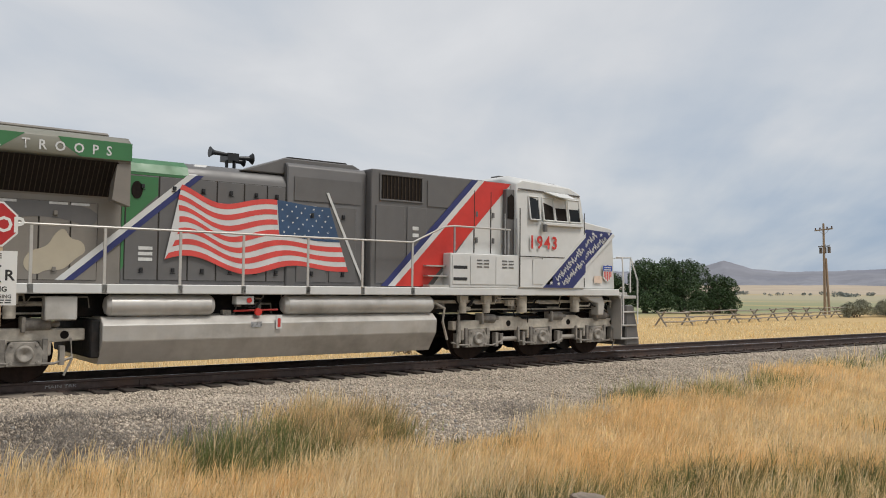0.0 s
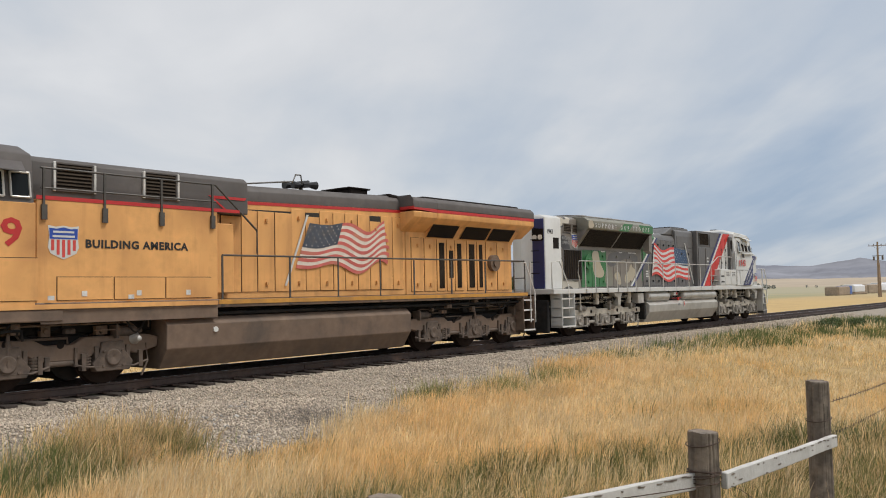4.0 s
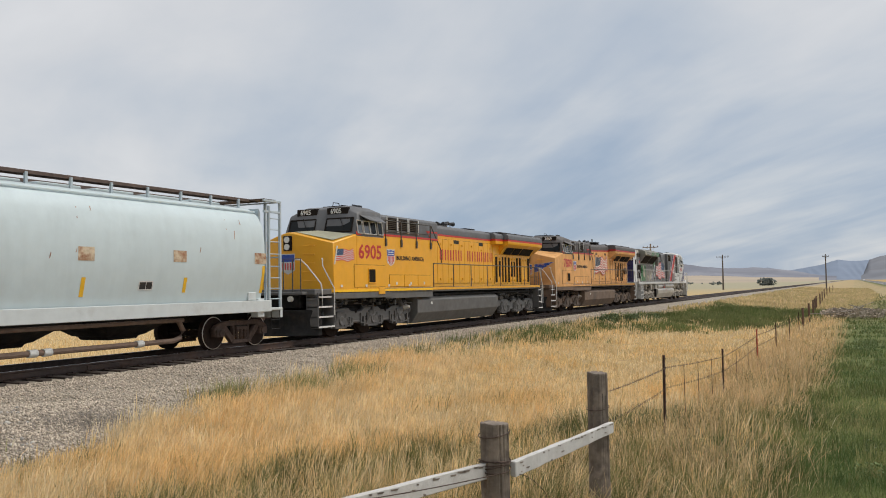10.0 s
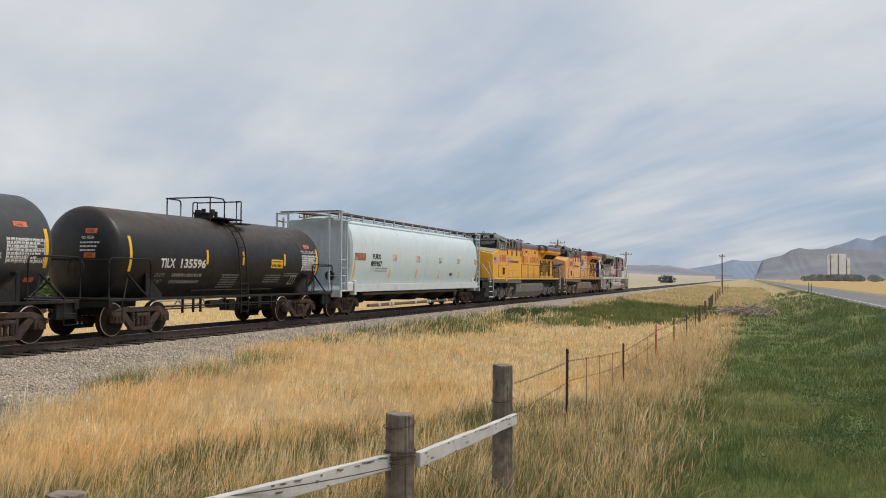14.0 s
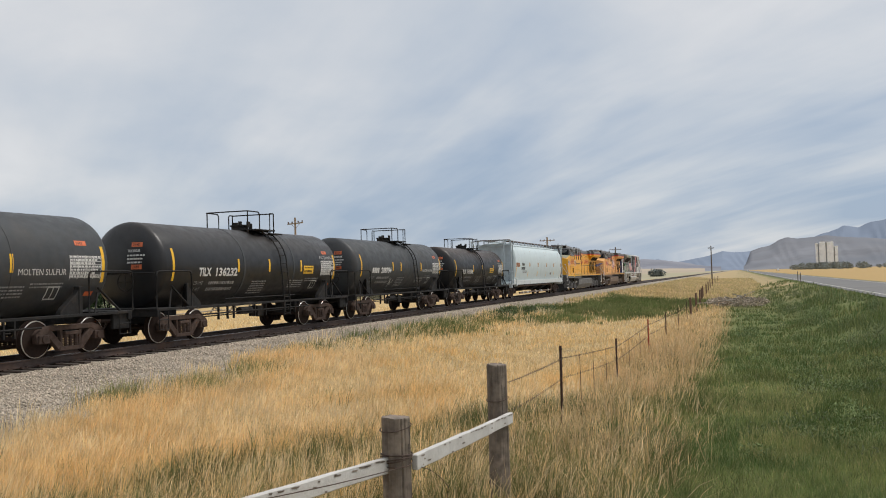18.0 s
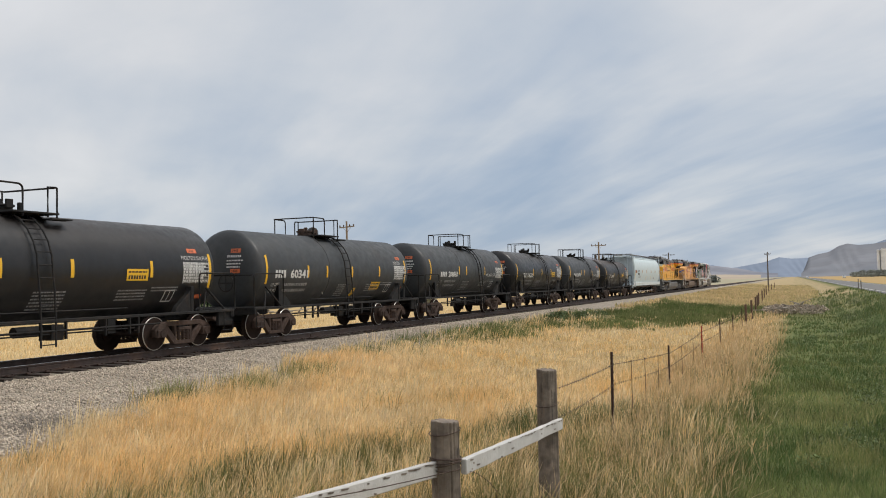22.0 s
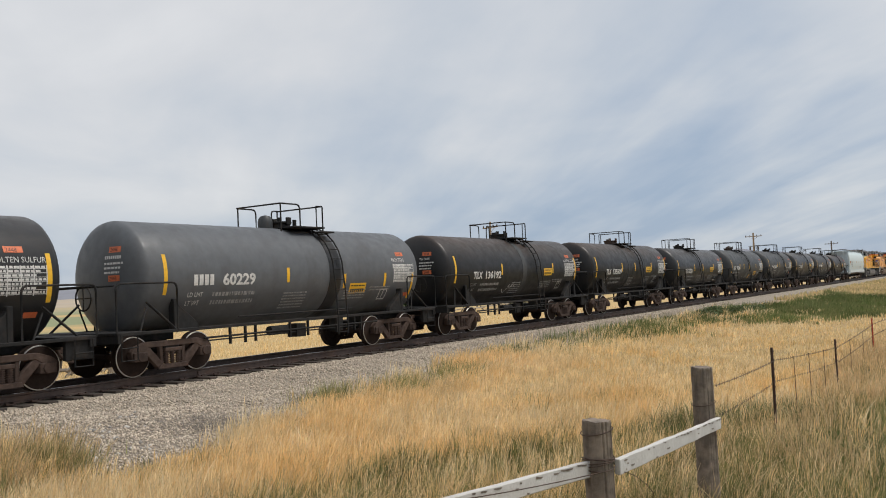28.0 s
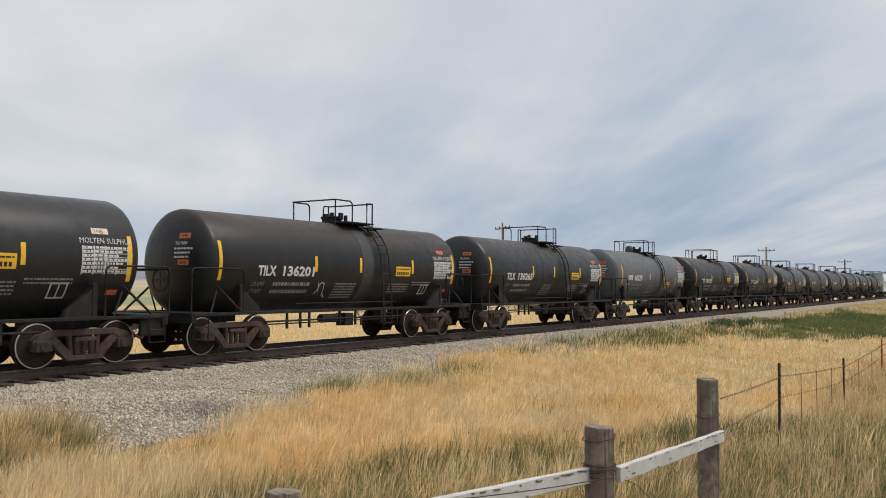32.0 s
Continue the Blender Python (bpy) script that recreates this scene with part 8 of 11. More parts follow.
    part("rear_grab_rail", Mesh().tube([(-10.7, -1.4, 1.66), (-10.7, -1.4, 2.55), (-10.2, -1.4, 2.6), (-9.85, -1.47, 1.9), (-9.8, -1.5, 1.7), (-9.8, -1.5, 0.75)], 0.021, 8), M_railw, car, "white grab rail")
    stair(car, -10.3, -9.45, 1.5, M_wht, M_railw, -1)
    part("rear_pilot", Mesh().box(-10.7, -10.55, -1.2, 1.2, 0.2, 1.3), M_under, car, bevel=0.03)
    # under the deck
    fuel_tank(car, -3.6, 3.43, 0.28, 1.02, M_sil, 1.46)
    # added dark plate that stands in for shadow at the tank's end
    part("tank_end_shadow_plate", Mesh().box(-3.75, -3.6, -1.3, 1.3, 0.4, 1.05), M_under, car, bevel=0.02)
    for x0, x1 in ((-3.55, -1.58), (-0.22, 3.42)):
        M = Mesh()
        n = 20
        rg = lambda x, r: [(x, -1.27 + r * math.cos(t), 1.29 + r * math.sin(t)) for t in (2 * math.pi * k / n for k in range(n))]
        M.loft([rg(x0, 0.05), rg(x0 + 0.03, 0.14), rg(x0 + 0.10, 0.19), rg(x1 - 0.10, 0.19), rg(x1 - 0.03, 0.14), rg(x1, 0.05)])
        part("air_reservoir", M, M_sil, car, "silver air reservoir")
    part("control_box", Mesh().box(-1.2, -0.85, -1.42, -1.2, 1.3, 1.46), M_wht, car, bevel=0.01)
    part("red_button", Mesh().cyl((-0.95, -1.44, 1.38), (-0.95, -1.42, 1.38), 0.05, 12), M_red, car)
    part("shutoff_valve", Mesh().cyl((-0.75, -1.42, 1.16), (-0.75, -1.36, 1.16), 0.07, 12).tube([(-1.2, -1.3, 1.18), (-0.3, -1.3, 1.2)], 0.02, 6), M_red, car)
    side(car, "fuel_gauge", rect(-0.42, -0.30, 0.84, 1.10), 1.47, M_wht, depth=0.02)
    side(car, "gauge_glass", rect(-0.39, -0.33, 0.87, 1.04), 1.49, M_red, depth=0.004)
    side(car, "tank_label", rect(-0.92, -0.7, 0.88, 0.98), 1.462, M_faint, depth=0.004)
    tagged(part("piping", Mesh().tube([(-9.0, -1.1, 1.3), (-4.0, -1.1, 1.32)], 0.04, 8).tube([(3.6, -1.1, 1.34), (9.2, -1.1, 1.34)], 0.04, 8).tube([(3.45, -1.25, 1.35), (3.75, -1.3, 1.2), (3.7, -1.3, 0.9), (3.9, -1.2, 0.5)], 0.03, 8), M_siltruck, car), kind="stuff")
    for x, r in ((4.3, 0.09), (5.0, 0.09), (6.1, 0.13), (7.9, 0.12), (-5.0, 0.1), (-7.5, 0.1)):
        part("air_valve", once(f"avalve|{r}", lambda: Mesh().cyl((0, -1.25, 1.08), (0, -1.25, 1.38), r, 12).box(-0.12, 0.12, -1.32, -1.18, 1.32, 1.48), M_siltruck, 0.012), None, car).matrix_basis = pose(x, 0, 0)
    part("cable_box", Mesh().prism([(8.1, 1.48), (8.75, 1.48), (8.85, 1.3), (8.8, 1.0), (8.6, 1.0), (8.6, 1.3), (8.3, 1.36)], -1.4, -1.15), M_sil, car, bevel=0.015)
    part("cable_box", Mesh().prism([(-6.4, 1.48), (-5.75, 1.48), (-5.85, 1.3), (-5.9, 1.0), (-6.1, 1.0), (-6.1, 1.3), (-6.3, 1.36)], -1.4, -1.15), M_sil, car, bevel=0.015)
    part("battery_valve_box", Mesh().box(-4.5, -4.0, -1.42, -1.15, 1.05, 1.45), M_sil, car, bevel=0.02)
    part("air_horn", Mesh().cyl((-0.85, -0.1, 4.30), (-1.18, -0.1, 4.32), 0.03, 12, 0.05).cyl((-1.18, -0.1, 4.32), (-1.26, -0.1, 4.325), 0.05, 12, 0.11).cyl((-0.68, 0.05, 4.28), (-0.36, 0.05, 4.29), 0.03, 12, 0.05).cyl((-0.36, 0.05, 4.29), (-0.28, 0.05, 4.293), 0.05, 12, 0.12).cyl((-0.8, 0.2, 4.24), (-0.46, 0.2, 4.23), 0.03, 12, 0.05).cyl((-0.46, 0.2, 4.23), (-0.40, 0.2, 4.23), 0.05, 12, 0.10).box(-0.9, -0.66, -0.15, 0.25, 4.19, 4.34).tube([(-0.86, 0, 3.94), (-0.86, 0, 4.2)], 0.035, 6).tube([(-0.70, 0, 3.94), (-0.70, 0, 4.2)], 0.035, 6), M_horn, car)
    words(car, "rear_number", number, -10.35, 3.55, 0.16, 1.026, M_ink, 0.9, 0.006)
    side(car, "rear_glass", rect(-9.95, -9.6, 3.05, 3.42), 1.02, M_dark, depth=0.01)
    tagged(words(car, "slogan", "BUILDING\nAMERICA", -9.36, 3.38, 0.115, 1.026, M_faint, 0.86, 0.003), kind="stuff")
    shield(car, -8.5, 3.34, 0.46, 0.52, 1.024)
    for x, z in ((0.5, 3.2), (2.9, 2.9), (2.9, 2.75)):
        side(car, "white_label", rect(x, x + 0.16, z, z + 0.08), 1.245 if x > 2 else 1.045, M_white, depth=0.004)
    for z in (2.28, 2.18, 2.08):
        side(car, "white_label", rect(-2.9, -2.65, z, z + 0.06), 1.005, M_white, depth=0.004)
    couplers(car, 10.35)
    engine_truck(car, -6.74, (-8.69, -6.77, -4.75), M_siltruck, "emd", M_gear)
    engine_truck(car, 6.78, (4.79, 6.8, 8.75), M_siltruck, "emd", M_gear)
    for k, (x0, x1) in enumerate(((-9.3, -3.8), (3.5, 9.2), (-1.6, -0.2))):
        clutter(car, x0, x1, 1.1, 1.42, 1.32, [M_under, M_siltruck, M_gear], 60 + k)
    TRAIN.append((car, center))


emd_loco(118.1)


# ---- far ground: highway, hills, grain elevator, hay, woods ----
M_asphalt = material("worn_highway_asphalt", (0.16, 0.155, 0.15), 0.9, vary=0.12, scale=0.6, dirt=(0.10, 0.098, 0.095), dirt_amount=0.25, dirt_scale=0.1)
M_line = material("road_paint", (0.55, 0.53, 0.46), 0.7)
road = tagged(new("road", grid_mesh("road", [-60, 0, 60, 120, 240, 480, 900, 1800, 4000], [-16.4, -12.5, -8.6], lambda X, Y: 0 * X - 0.36 - 0.004 * abs(Y + 12.5), [M_asphalt])), "grey two-lane asphalt highway beside the verge", "road", kind="structure")
part("edge_line", Mesh().box(-60, 3000, -9.5, -9.37, -0.40, -0.362), M_line, road)
part("edge_line", Mesh().box(-60, 3000, -15.6, -15.47, -0.40, -0.362), M_line, road)

# haze is mixed into the base colours of the hills and mountains
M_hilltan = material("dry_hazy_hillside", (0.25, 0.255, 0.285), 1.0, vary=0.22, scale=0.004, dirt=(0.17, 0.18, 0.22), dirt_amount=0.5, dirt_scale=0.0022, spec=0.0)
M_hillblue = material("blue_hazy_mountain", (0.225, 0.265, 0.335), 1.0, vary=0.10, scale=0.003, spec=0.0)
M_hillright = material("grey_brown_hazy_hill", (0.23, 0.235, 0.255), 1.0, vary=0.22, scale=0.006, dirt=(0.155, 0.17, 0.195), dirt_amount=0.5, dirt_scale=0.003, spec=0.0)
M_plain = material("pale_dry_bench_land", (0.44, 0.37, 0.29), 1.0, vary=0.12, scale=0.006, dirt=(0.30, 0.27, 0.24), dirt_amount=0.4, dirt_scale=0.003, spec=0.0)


def ridge(name, az, el, dist, depth, mat, label, rough, seed):
    """A range of hills: a crest line by bearing and height angle, with folded slopes before it."""
    a = np.radians(np.linspace(az[0], az[-1], 420))
    e = np.interp(np.degrees(a), az, el)
    rnd = np.random.RandomState(seed)
    for k in range(5):
        f = 0.5 * 2 ** k
        e = e + rough * 0.6 ** k * np.sin(np.degrees(a) * f * 1.3 + rnd.uniform(0, 6.28))
    e = np.maximum(e, 0.02)
    broad = np.convolve(np.pad(e, 12, mode="edge"), np.ones(25) / 25, "valid")
    rows = []
    for j, t in enumerate(np.linspace(0, 1, 15)):
        d = dist - depth * (1 - t)
        h = dist * np.tan(np.radians(e * t ** 2 + broad * (1 - t ** 2))) * (t ** 1.5)
        if 0 < j < 14:
            h = h * (1 + 0.12 * (1 - t) * np.sin(np.degrees(a) * 9.1 + 14 * t + 3 * np.sin(np.degrees(a) * 2.3)) + 0.20 * (1 - t) * np.sin(np.degrees(a) * 1.7 + 5.0 * t + seed) + 0.05 * (1 - t) * np.sin(np.degrees(a) * 4.3 - 9 * t))
        rows.append(np.stack([np.sin(a) * d, np.cos(a) * d, h - 1.0], -1))
    V = np.concatenate(rows)
    n = len(a)
    i = (np.arange(14)[:, None] * n + np.arange(n - 1)).ravel()
    me = bpy.data.meshes.new(name)
    me.from_pydata(V.tolist(), [], np.stack([i, i + 1, i + n + 1, i + n], -1).tolist())
    me.polygons.foreach_set("use_smooth", [True] * len(me.polygons))
    me.materials.append(mat)
    return tagged(new(name, me), label, "hills", kind="structure")


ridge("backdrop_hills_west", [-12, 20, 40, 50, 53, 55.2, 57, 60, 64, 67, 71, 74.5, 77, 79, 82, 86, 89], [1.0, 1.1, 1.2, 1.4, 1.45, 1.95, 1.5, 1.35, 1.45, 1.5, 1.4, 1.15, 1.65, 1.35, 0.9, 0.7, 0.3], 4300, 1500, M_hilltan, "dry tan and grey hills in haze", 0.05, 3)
ridge("backdrop_mountain", [80, 84, 85.1, 86.2, 87.35, 88.25, 89.1, 89.8, 90.8, 91.6, 93], [0.35, 0.7, 0.84, 0.62, 0.78, 0.95, 1.22, 1.12, 1.2, 1.0, 0.4], 4500, 700, M_hillblue, "haze-tinted blue mountain on the horizon", 0.02, 5)
ridge("backdrop_hills_south", [90.35, 90.5, 90.8, 91.4, 91.95, 92.5, 93.0, 93.6, 94.2, 95.2, 96.5, 98.5, 101, 106, 120, 140], [0.05, 0.35, 1.18, 1.38, 1.48, 1.8, 1.95, 1.86, 1.92, 2.02, 1.85, 1.6, 1.5, 1.4, 1.2, 1.0], 3600, 1100, M_hillright, "grey-brown hill shoulders tinted with haze", 0.025, 8)
ridge("backdrop_mountain_south", [93.0, 94.6, 95.4, 96.2, 97.0, 97.7, 99, 101, 106, 120, 140], [1.0, 1.95, 2.2, 2.5, 2.35, 2.65, 2.75, 2.4, 2.0, 1.5, 1.2], 4500, 700, M_hillblue, "haze-tinted blue mountain behind the hill shoulders", 0.06, 12)
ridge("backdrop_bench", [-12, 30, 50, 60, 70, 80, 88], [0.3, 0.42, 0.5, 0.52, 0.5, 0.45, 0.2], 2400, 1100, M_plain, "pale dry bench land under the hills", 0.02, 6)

M_conc = material("pale_concrete", (0.86, 0.86, 0.85), 0.8, vary=0.08, scale=0.3, dirt=(0.33, 0.32, 0.32), dirt_amount=0.3, dirt_scale=0.1)
M_metalroof = material("pale_metal_roof", (0.5, 0.5, 0.52), 0.5, vary=0.1, scale=0.4)


M_recess = material("dark_concrete_shaft", (0.34, 0.345, 0.355), 0.9, vary=0.1, scale=0.3)


def elevator():
    ob = thing("grain_elevator", "tall pale concrete grain elevator beside trees", "grain elevator")
    d, a0 = 1280.0, radians(95.2)
    ob.matrix_basis = pose(math.sin(a0) * d, math.cos(a0) * d, -1, 0, 0, 90 - 95.2)
    for y0, y1, h in ((11.0, 13.9, 36), (1.2, 9.4, 37), (-8.8, -0.3, 37), (-13.9, -10.2, 31)):
        part("bin_block", Mesh().box(-4, 4, y0, y1, 0, h), M_conc, ob, bevel=0.4)
    # dark columns, set back, fill the gaps between the pale blocks
    for y0, y1, h in ((9.4, 11.0, 35), (-0.3, 1.2, 36), (-10.2, -8.8, 30)):
        part("dark_shaft", Mesh().box(-1.5, 3, y0 - 0.02, y1 + 0.02, 0, h), M_recess, ob)
    part("bin_roof", Mesh().box(-3.4, 3.4, -8.2, 8.4, 37, 38.2), M_metalroof, ob, bevel=0.1)
    part("annex", Mesh().box(-4, 4, 15, 21, 0, 9), M_metalroof, ob)
    return ob


elevator()

M_leaf = island_random(material("dark_green_leaves", (0.052, 0.088, 0.038), 0.6, vary=0.3, scale=0.7, spec=0.25, space="Object"), 0.55)
M_leafgrey = island_random(material("dull_grey_green_leaves", (0.26, 0.265, 0.195), 0.7, vary=0.3, scale=0.8, spec=0.2), 0.5)
# far leaves are paled towards grey, with the haze put into their colour
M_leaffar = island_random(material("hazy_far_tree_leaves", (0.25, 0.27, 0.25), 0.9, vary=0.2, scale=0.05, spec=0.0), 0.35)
M_weed = island_random(material("fresh_green_weed_leaves", (0.15, 0.20, 0.08), 0.65, vary=0.25, scale=0.6, spec=0.15), 0.22)
M_bush = island_random(material("dark_green_bush_leaves", (0.13, 0.17, 0.075), 0.7, vary=0.3, scale=1.2, spec=0.2), 0.5)
M_bark = material("grey_brown_bark", (0.12, 0.095, 0.075), 0.9, vary=0.3, scale=6, bump=0.8, bump_scale=18)


def leaf_cloud(name, lobes, count, size, mat, seed, parent=None, flat_=0.0):
    """Many small leaf quads, thrown into lobes of (x, y, z, rx, ry, rz)."""
    r = np.random.RandomState(seed)
    w = np.array([l[3] * l[5] for l in lobes], float)
    pick = r.choice(len(lobes), count, p=w / w.sum())
    L = np.array(lobes)[pick]
    v = r.normal(size=(count, 3))
    v /= np.linalg.norm(v, axis=1, keepdims=True)
    rad = r.uniform(0.45, 1.06, (count, 1)) ** 0.6
    c = L[:, :3] + v * rad * L[:, 3:]
    a = r.normal(size=(count, 3))
    a /= np.linalg.norm(a, axis=1, keepdims=True)
    b = np.cross(a, r.normal(size=(count, 3)))
    b /= np.linalg.norm(b, axis=1, keepdims=True)
    s = size * r.uniform(0.5, 1.4, (count, 1))
    V = np.stack([c - a * s, c + b * s * 0.55, c + a * s, c - b * s * 0.55], 1).reshape(-1, 3)
    i = np.arange(count) * 4
    me = bpy.data.meshes.new(name)
    me.from_pydata(V.tolist(), [], np.stack([i, i + 1, i + 2, i + 3], -1).tolist())
    me.materials.append(mat)
    ob = new(name, me)
    if parent:
        ob.parent = parent
    return ob


def tree(x, y, h, spread_, label, mat, seed, n=22000, leaf=0.10):
    z0 = float(ground_z(x, y)) - 0.1
    ob = thing("tree", label, "tree", pose(x, y, z0))
    rnd = random.Random(seed)
    T = Mesh()
    T.loft([[(r * math.cos(t) + b, r * math.sin(t), z) for t in (2 * math.pi * k / 9 for k in range(9))] for r, z, b in ((0.36, 0, 0), (0.26, h * 0.15, 0.05), (0.2, h * 0.35, 0.1), (0.1, h * 0.65, 0.0), (0.03, h * 0.9, 0.05))])
    part("trunk", T, M_bark, ob)
    lobes = []
    for k in range(11):
        a, e = rnd.uniform(0, 6.28), rnd.uniform(0.3, 0.85)
        d = spread_ * rnd.uniform(0.35, 0.8) * (1.1 - e * 0.55)
        tip = (d * math.cos(a), d * math.sin(a), h * e)
        part("limb", Mesh().tube([(0, 0, h * 0.22 * (0.6 + e)), (tip[0] * 0.5, tip[1] * 0.5, tip[2] * 0.8), tip], 0.05, 5), M_bark, ob)
        lobes.append((*tip, spread_ * rnd.uniform(0.32, 0.5), spread_ * rnd.uniform(0.32, 0.5), h * rnd.uniform(0.14, 0.22)))
    lobes.append((0, 0, h * 0.72, spread_ * 0.55, spread_ * 0.55, h * 0.25))
    lobes.append((0, 0, h * 0.35, spread_ * 0.85, spread_ * 0.85, h * 0.25))
    for k in range(9):
        a = k * 0.7 + rnd.uniform(0, 0.5)
        d = spread_ * rnd.uniform(0.5, 1.0)
        lobes.append((d * math.cos(a), d * math.sin(a), h * rnd.uniform(0.10, 0.30), spread_ * rnd.uniform(0.25, 0.42), spread_ * rnd.uniform(0.25, 0.42), h * rnd.uniform(0.10, 0.18)))
    leaf_cloud("crown", lobes, n, leaf, mat, seed, ob)
    return ob


tree(73.0, 60.5, 6.2, 3.1, "dense dark green leafy tree beyond the pole fence", M_leaf, 1)
tree(77.5, 59.0, 6.0, 3.2, "broad dark green leafy tree beyond the pole fence", M_leaf, 2)
tree(70.5, 63.5, 4.4, 2.6, "low dark green leafy tree in a clump", M_leaf, 3, 14000)
tree(81.0, 57.0, 4.6, 2.4, "rounded dark green leafy tree in a clump", M_leaf, 4, 14000)
tree(60.5, 59.0, 3.9, 2.2, "small green leafy tree beside the field", M_weed, 6, 9000)


def shrub(x, y, w, h, mat, label, seed, n=900, leaf=0.12, group=""):
    rnd = random.Random(seed)
    ob = thing("bush", label, "bush", pose(x, y, float(ground_z(x, y)) - 0.05), group)
    part("stems", Mesh().tube([(0, 0, 0), (0.1 * w, 0.05, h * 0.5)], 0.03, 5).tube([(0, 0, 0), (-0.2 * w, 0.1, h * 0.5)], 0.03, 5).tube([(0, 0, 0), (0.05, -0.2 * w, h * 0.55)], 0.03, 5), M_bark, ob)
    lobes = [(rnd.uniform(-0.6, 0.6) * w, rnd.uniform(-0.4, 0.4) * w, h * rnd.uniform(0.3, 0.65), w * rnd.uniform(0.25, 0.45), w * rnd.uniform(0.2, 0.4), h * rnd.uniform(0.22, 0.38)) for k in range(6)]
    leaf_cloud("foliage", lobes, n, leaf, mat, seed, ob)
    return ob


for k in range(9):
    shrub(81.5 + k * 1.75, 42.0 - k * 0.2 + (k % 3) * 0.8, 2.0, 1.6 + 0.16 * ((k * 5) % 4), M_leafgrey, "dull grey-green bush behind the pole fence", 20 + k, 4200, 0.055, "bushes behind the fence")
for k, (x, y, w, h) in enumerate(((44.5, 12.0, 1.1, 0.7), (47.5, 11.4, 1.3, 0.65), (51, 11.2, 1.0, 0.6))):
    shrub(x, y, w, h * 0.9, M_bush, "low green bush beside the ballast", 40 + k, 2200, 0.045, "bushes along the track")


def far_woods():
    r = random.Random(9)
    lobes = []
    for k in range(60):
        a = radians(r.uniform(44, 83))
        d = r.uniform(480, 950)
        s = r.uniform(1.2, 2.6) * (0.6 if a > radians(72) else 1.0)
        n = r.randint(1, 4)
        for j in range(n):
            lobes.append((math.sin(a) * d + r.uniform(-8, 8), math.cos(a) * d + r.uniform(-8, 8), -0.7 + s * r.uniform(0.5, 0.9), s * r.uniform(0.7, 1.3), s * r.uniform(0.7, 1.3), s * 0.75))
    for k in range(22):
        a = radians(r.uniform(93.0, 99))
        d = r.uniform(900, 1300)
        s = r.uniform(2.0, 4.5)
        lobes.append((math.sin(a) * d, math.cos(a) * d, s * 0.6, s * 1.4, s * 1.4, s * 0.9))
    for k in range(26):
        a = radians(r.uniform(93.6, 96.4))
        d = r.uniform(1180, 1250)
        lobes.append((math.sin(a) * d, math.cos(a) * d, 3.5, 4, 4, 4.6))
    for k in range(8):
        a = radians(r.uniform(84.4, 85.3))
        lobes.append((math.sin(a) * 430, math.cos(a) * 430, 1.0, 2.2, 2.2, 1.8))
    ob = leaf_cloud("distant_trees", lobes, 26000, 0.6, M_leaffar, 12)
    return tagged(ob, "haze-tinted green distant trees along the valley floor", "trees", kind="stuff")


far_woods()

M_hay = material("stacked_straw", (0.33, 0.265, 0.20), 0.95, vary=0.25, scale=2, bump=0.6, bump_scale=9)
M_tarp = material("white_tarpaulin", (0.66, 0.66, 0.67), 0.5, vary=0.06, scale=1)
M_bluetarp = material("blue_tarpaulin", (0.10, 0.17, 0.42), 0.5, vary=0.1, scale=1)
for k in range(7):
    t = k / 6
    x, y = 200 + 112 * t, 51.0 + 6.5 * t
    hs = thing("haystack", "brown straw stack under a white tarpaulin" if k % 2 else "brown straw bale stack with a blue tarpaulin edge", "haystack", pose(x, y, -0.8, 0, 0, -12), "stacks in the far field")
    s = 1 + 0.45 * t
    part("straw_body", Mesh().box(-3.0 * s, 3.0 * s, -1.6, 1.6, 0, 2.0 * s), M_hay, hs, bevel=0.2)
    if k % 2 or k == 4:
        part("tarp", Mesh().sweep([(-1.68, 0.6), (-1.68, 1.9 * s), (-0.8, 2.2 * s), (0.8, 2.2 * s), (1.68, 1.9 * s), (1.68, 0.6)], -3.1 * s, 1.6 * s), M_tarp, hs, "white tarpaulin", bevel=0.1)
    else:
        part("tarp", Mesh().box(2.0 * s, 3.08 * s, -1.66, 1.66, 0.2, 2.06 * s), M_bluetarp if k == 0 else M_tarp, hs, bevel=0.1)

# a white vehicle far down the highway
M_carw = material("white_car_paint", (0.7, 0.7, 0.7), 0.3)


def far_vehicle(label, x, y, h):
    """A car far off: body with a sloped cabin, windows and four wheels; h is its roof height."""
    ob = thing("car", label, "car", pose(x, y, -0.37), "cars on the highway")
    part("body", Mesh().prism([(-2.2, 0.35), (2.2, 0.35), (2.25, 0.85), (1.2, 0.95), (0.7, h - 0.05), (-1.2, h), (-1.9, 0.95 if h < 1.6 else h - 0.1), (-2.25, 0.9)], -0.85, 0.85), M_carw, ob, bevel=0.06)
    for x_ in (-1.4, 1.4):
        for y_ in (-0.78, 0.78):
            part("wheel", once("carwheel", lambda: Mesh().cyl((0, -0.1, 0.33), (0, 0.1, 0.33), 0.33, 14), M_ink), None, ob).matrix_basis = pose(x_, y_, 0)
    part("window", Mesh().prism([(-1.1, 1.0), (0.95, 1.0), (0.62, h - 0.1), (-1.1, h - 0.08)], -0.87, 0.87), M_dark, ob)
    part("windscreen", Mesh().box(0.95, 1.02, -0.7, 0.7, 1.0, h - 0.25), M_dark, ob)
    for y_ in (-0.6, 0.6):
        part("headlight", once("farlight", lambda: Mesh().cyl((2.22, 0, 0.72), (2.28, 0, 0.72), 0.11, 10), M_lamp), None, ob).matrix_basis = pose(0, y_, 0)
    return ob


far_car = far_vehicle("small white car far down the highway", 868, -10.6, 1.5)
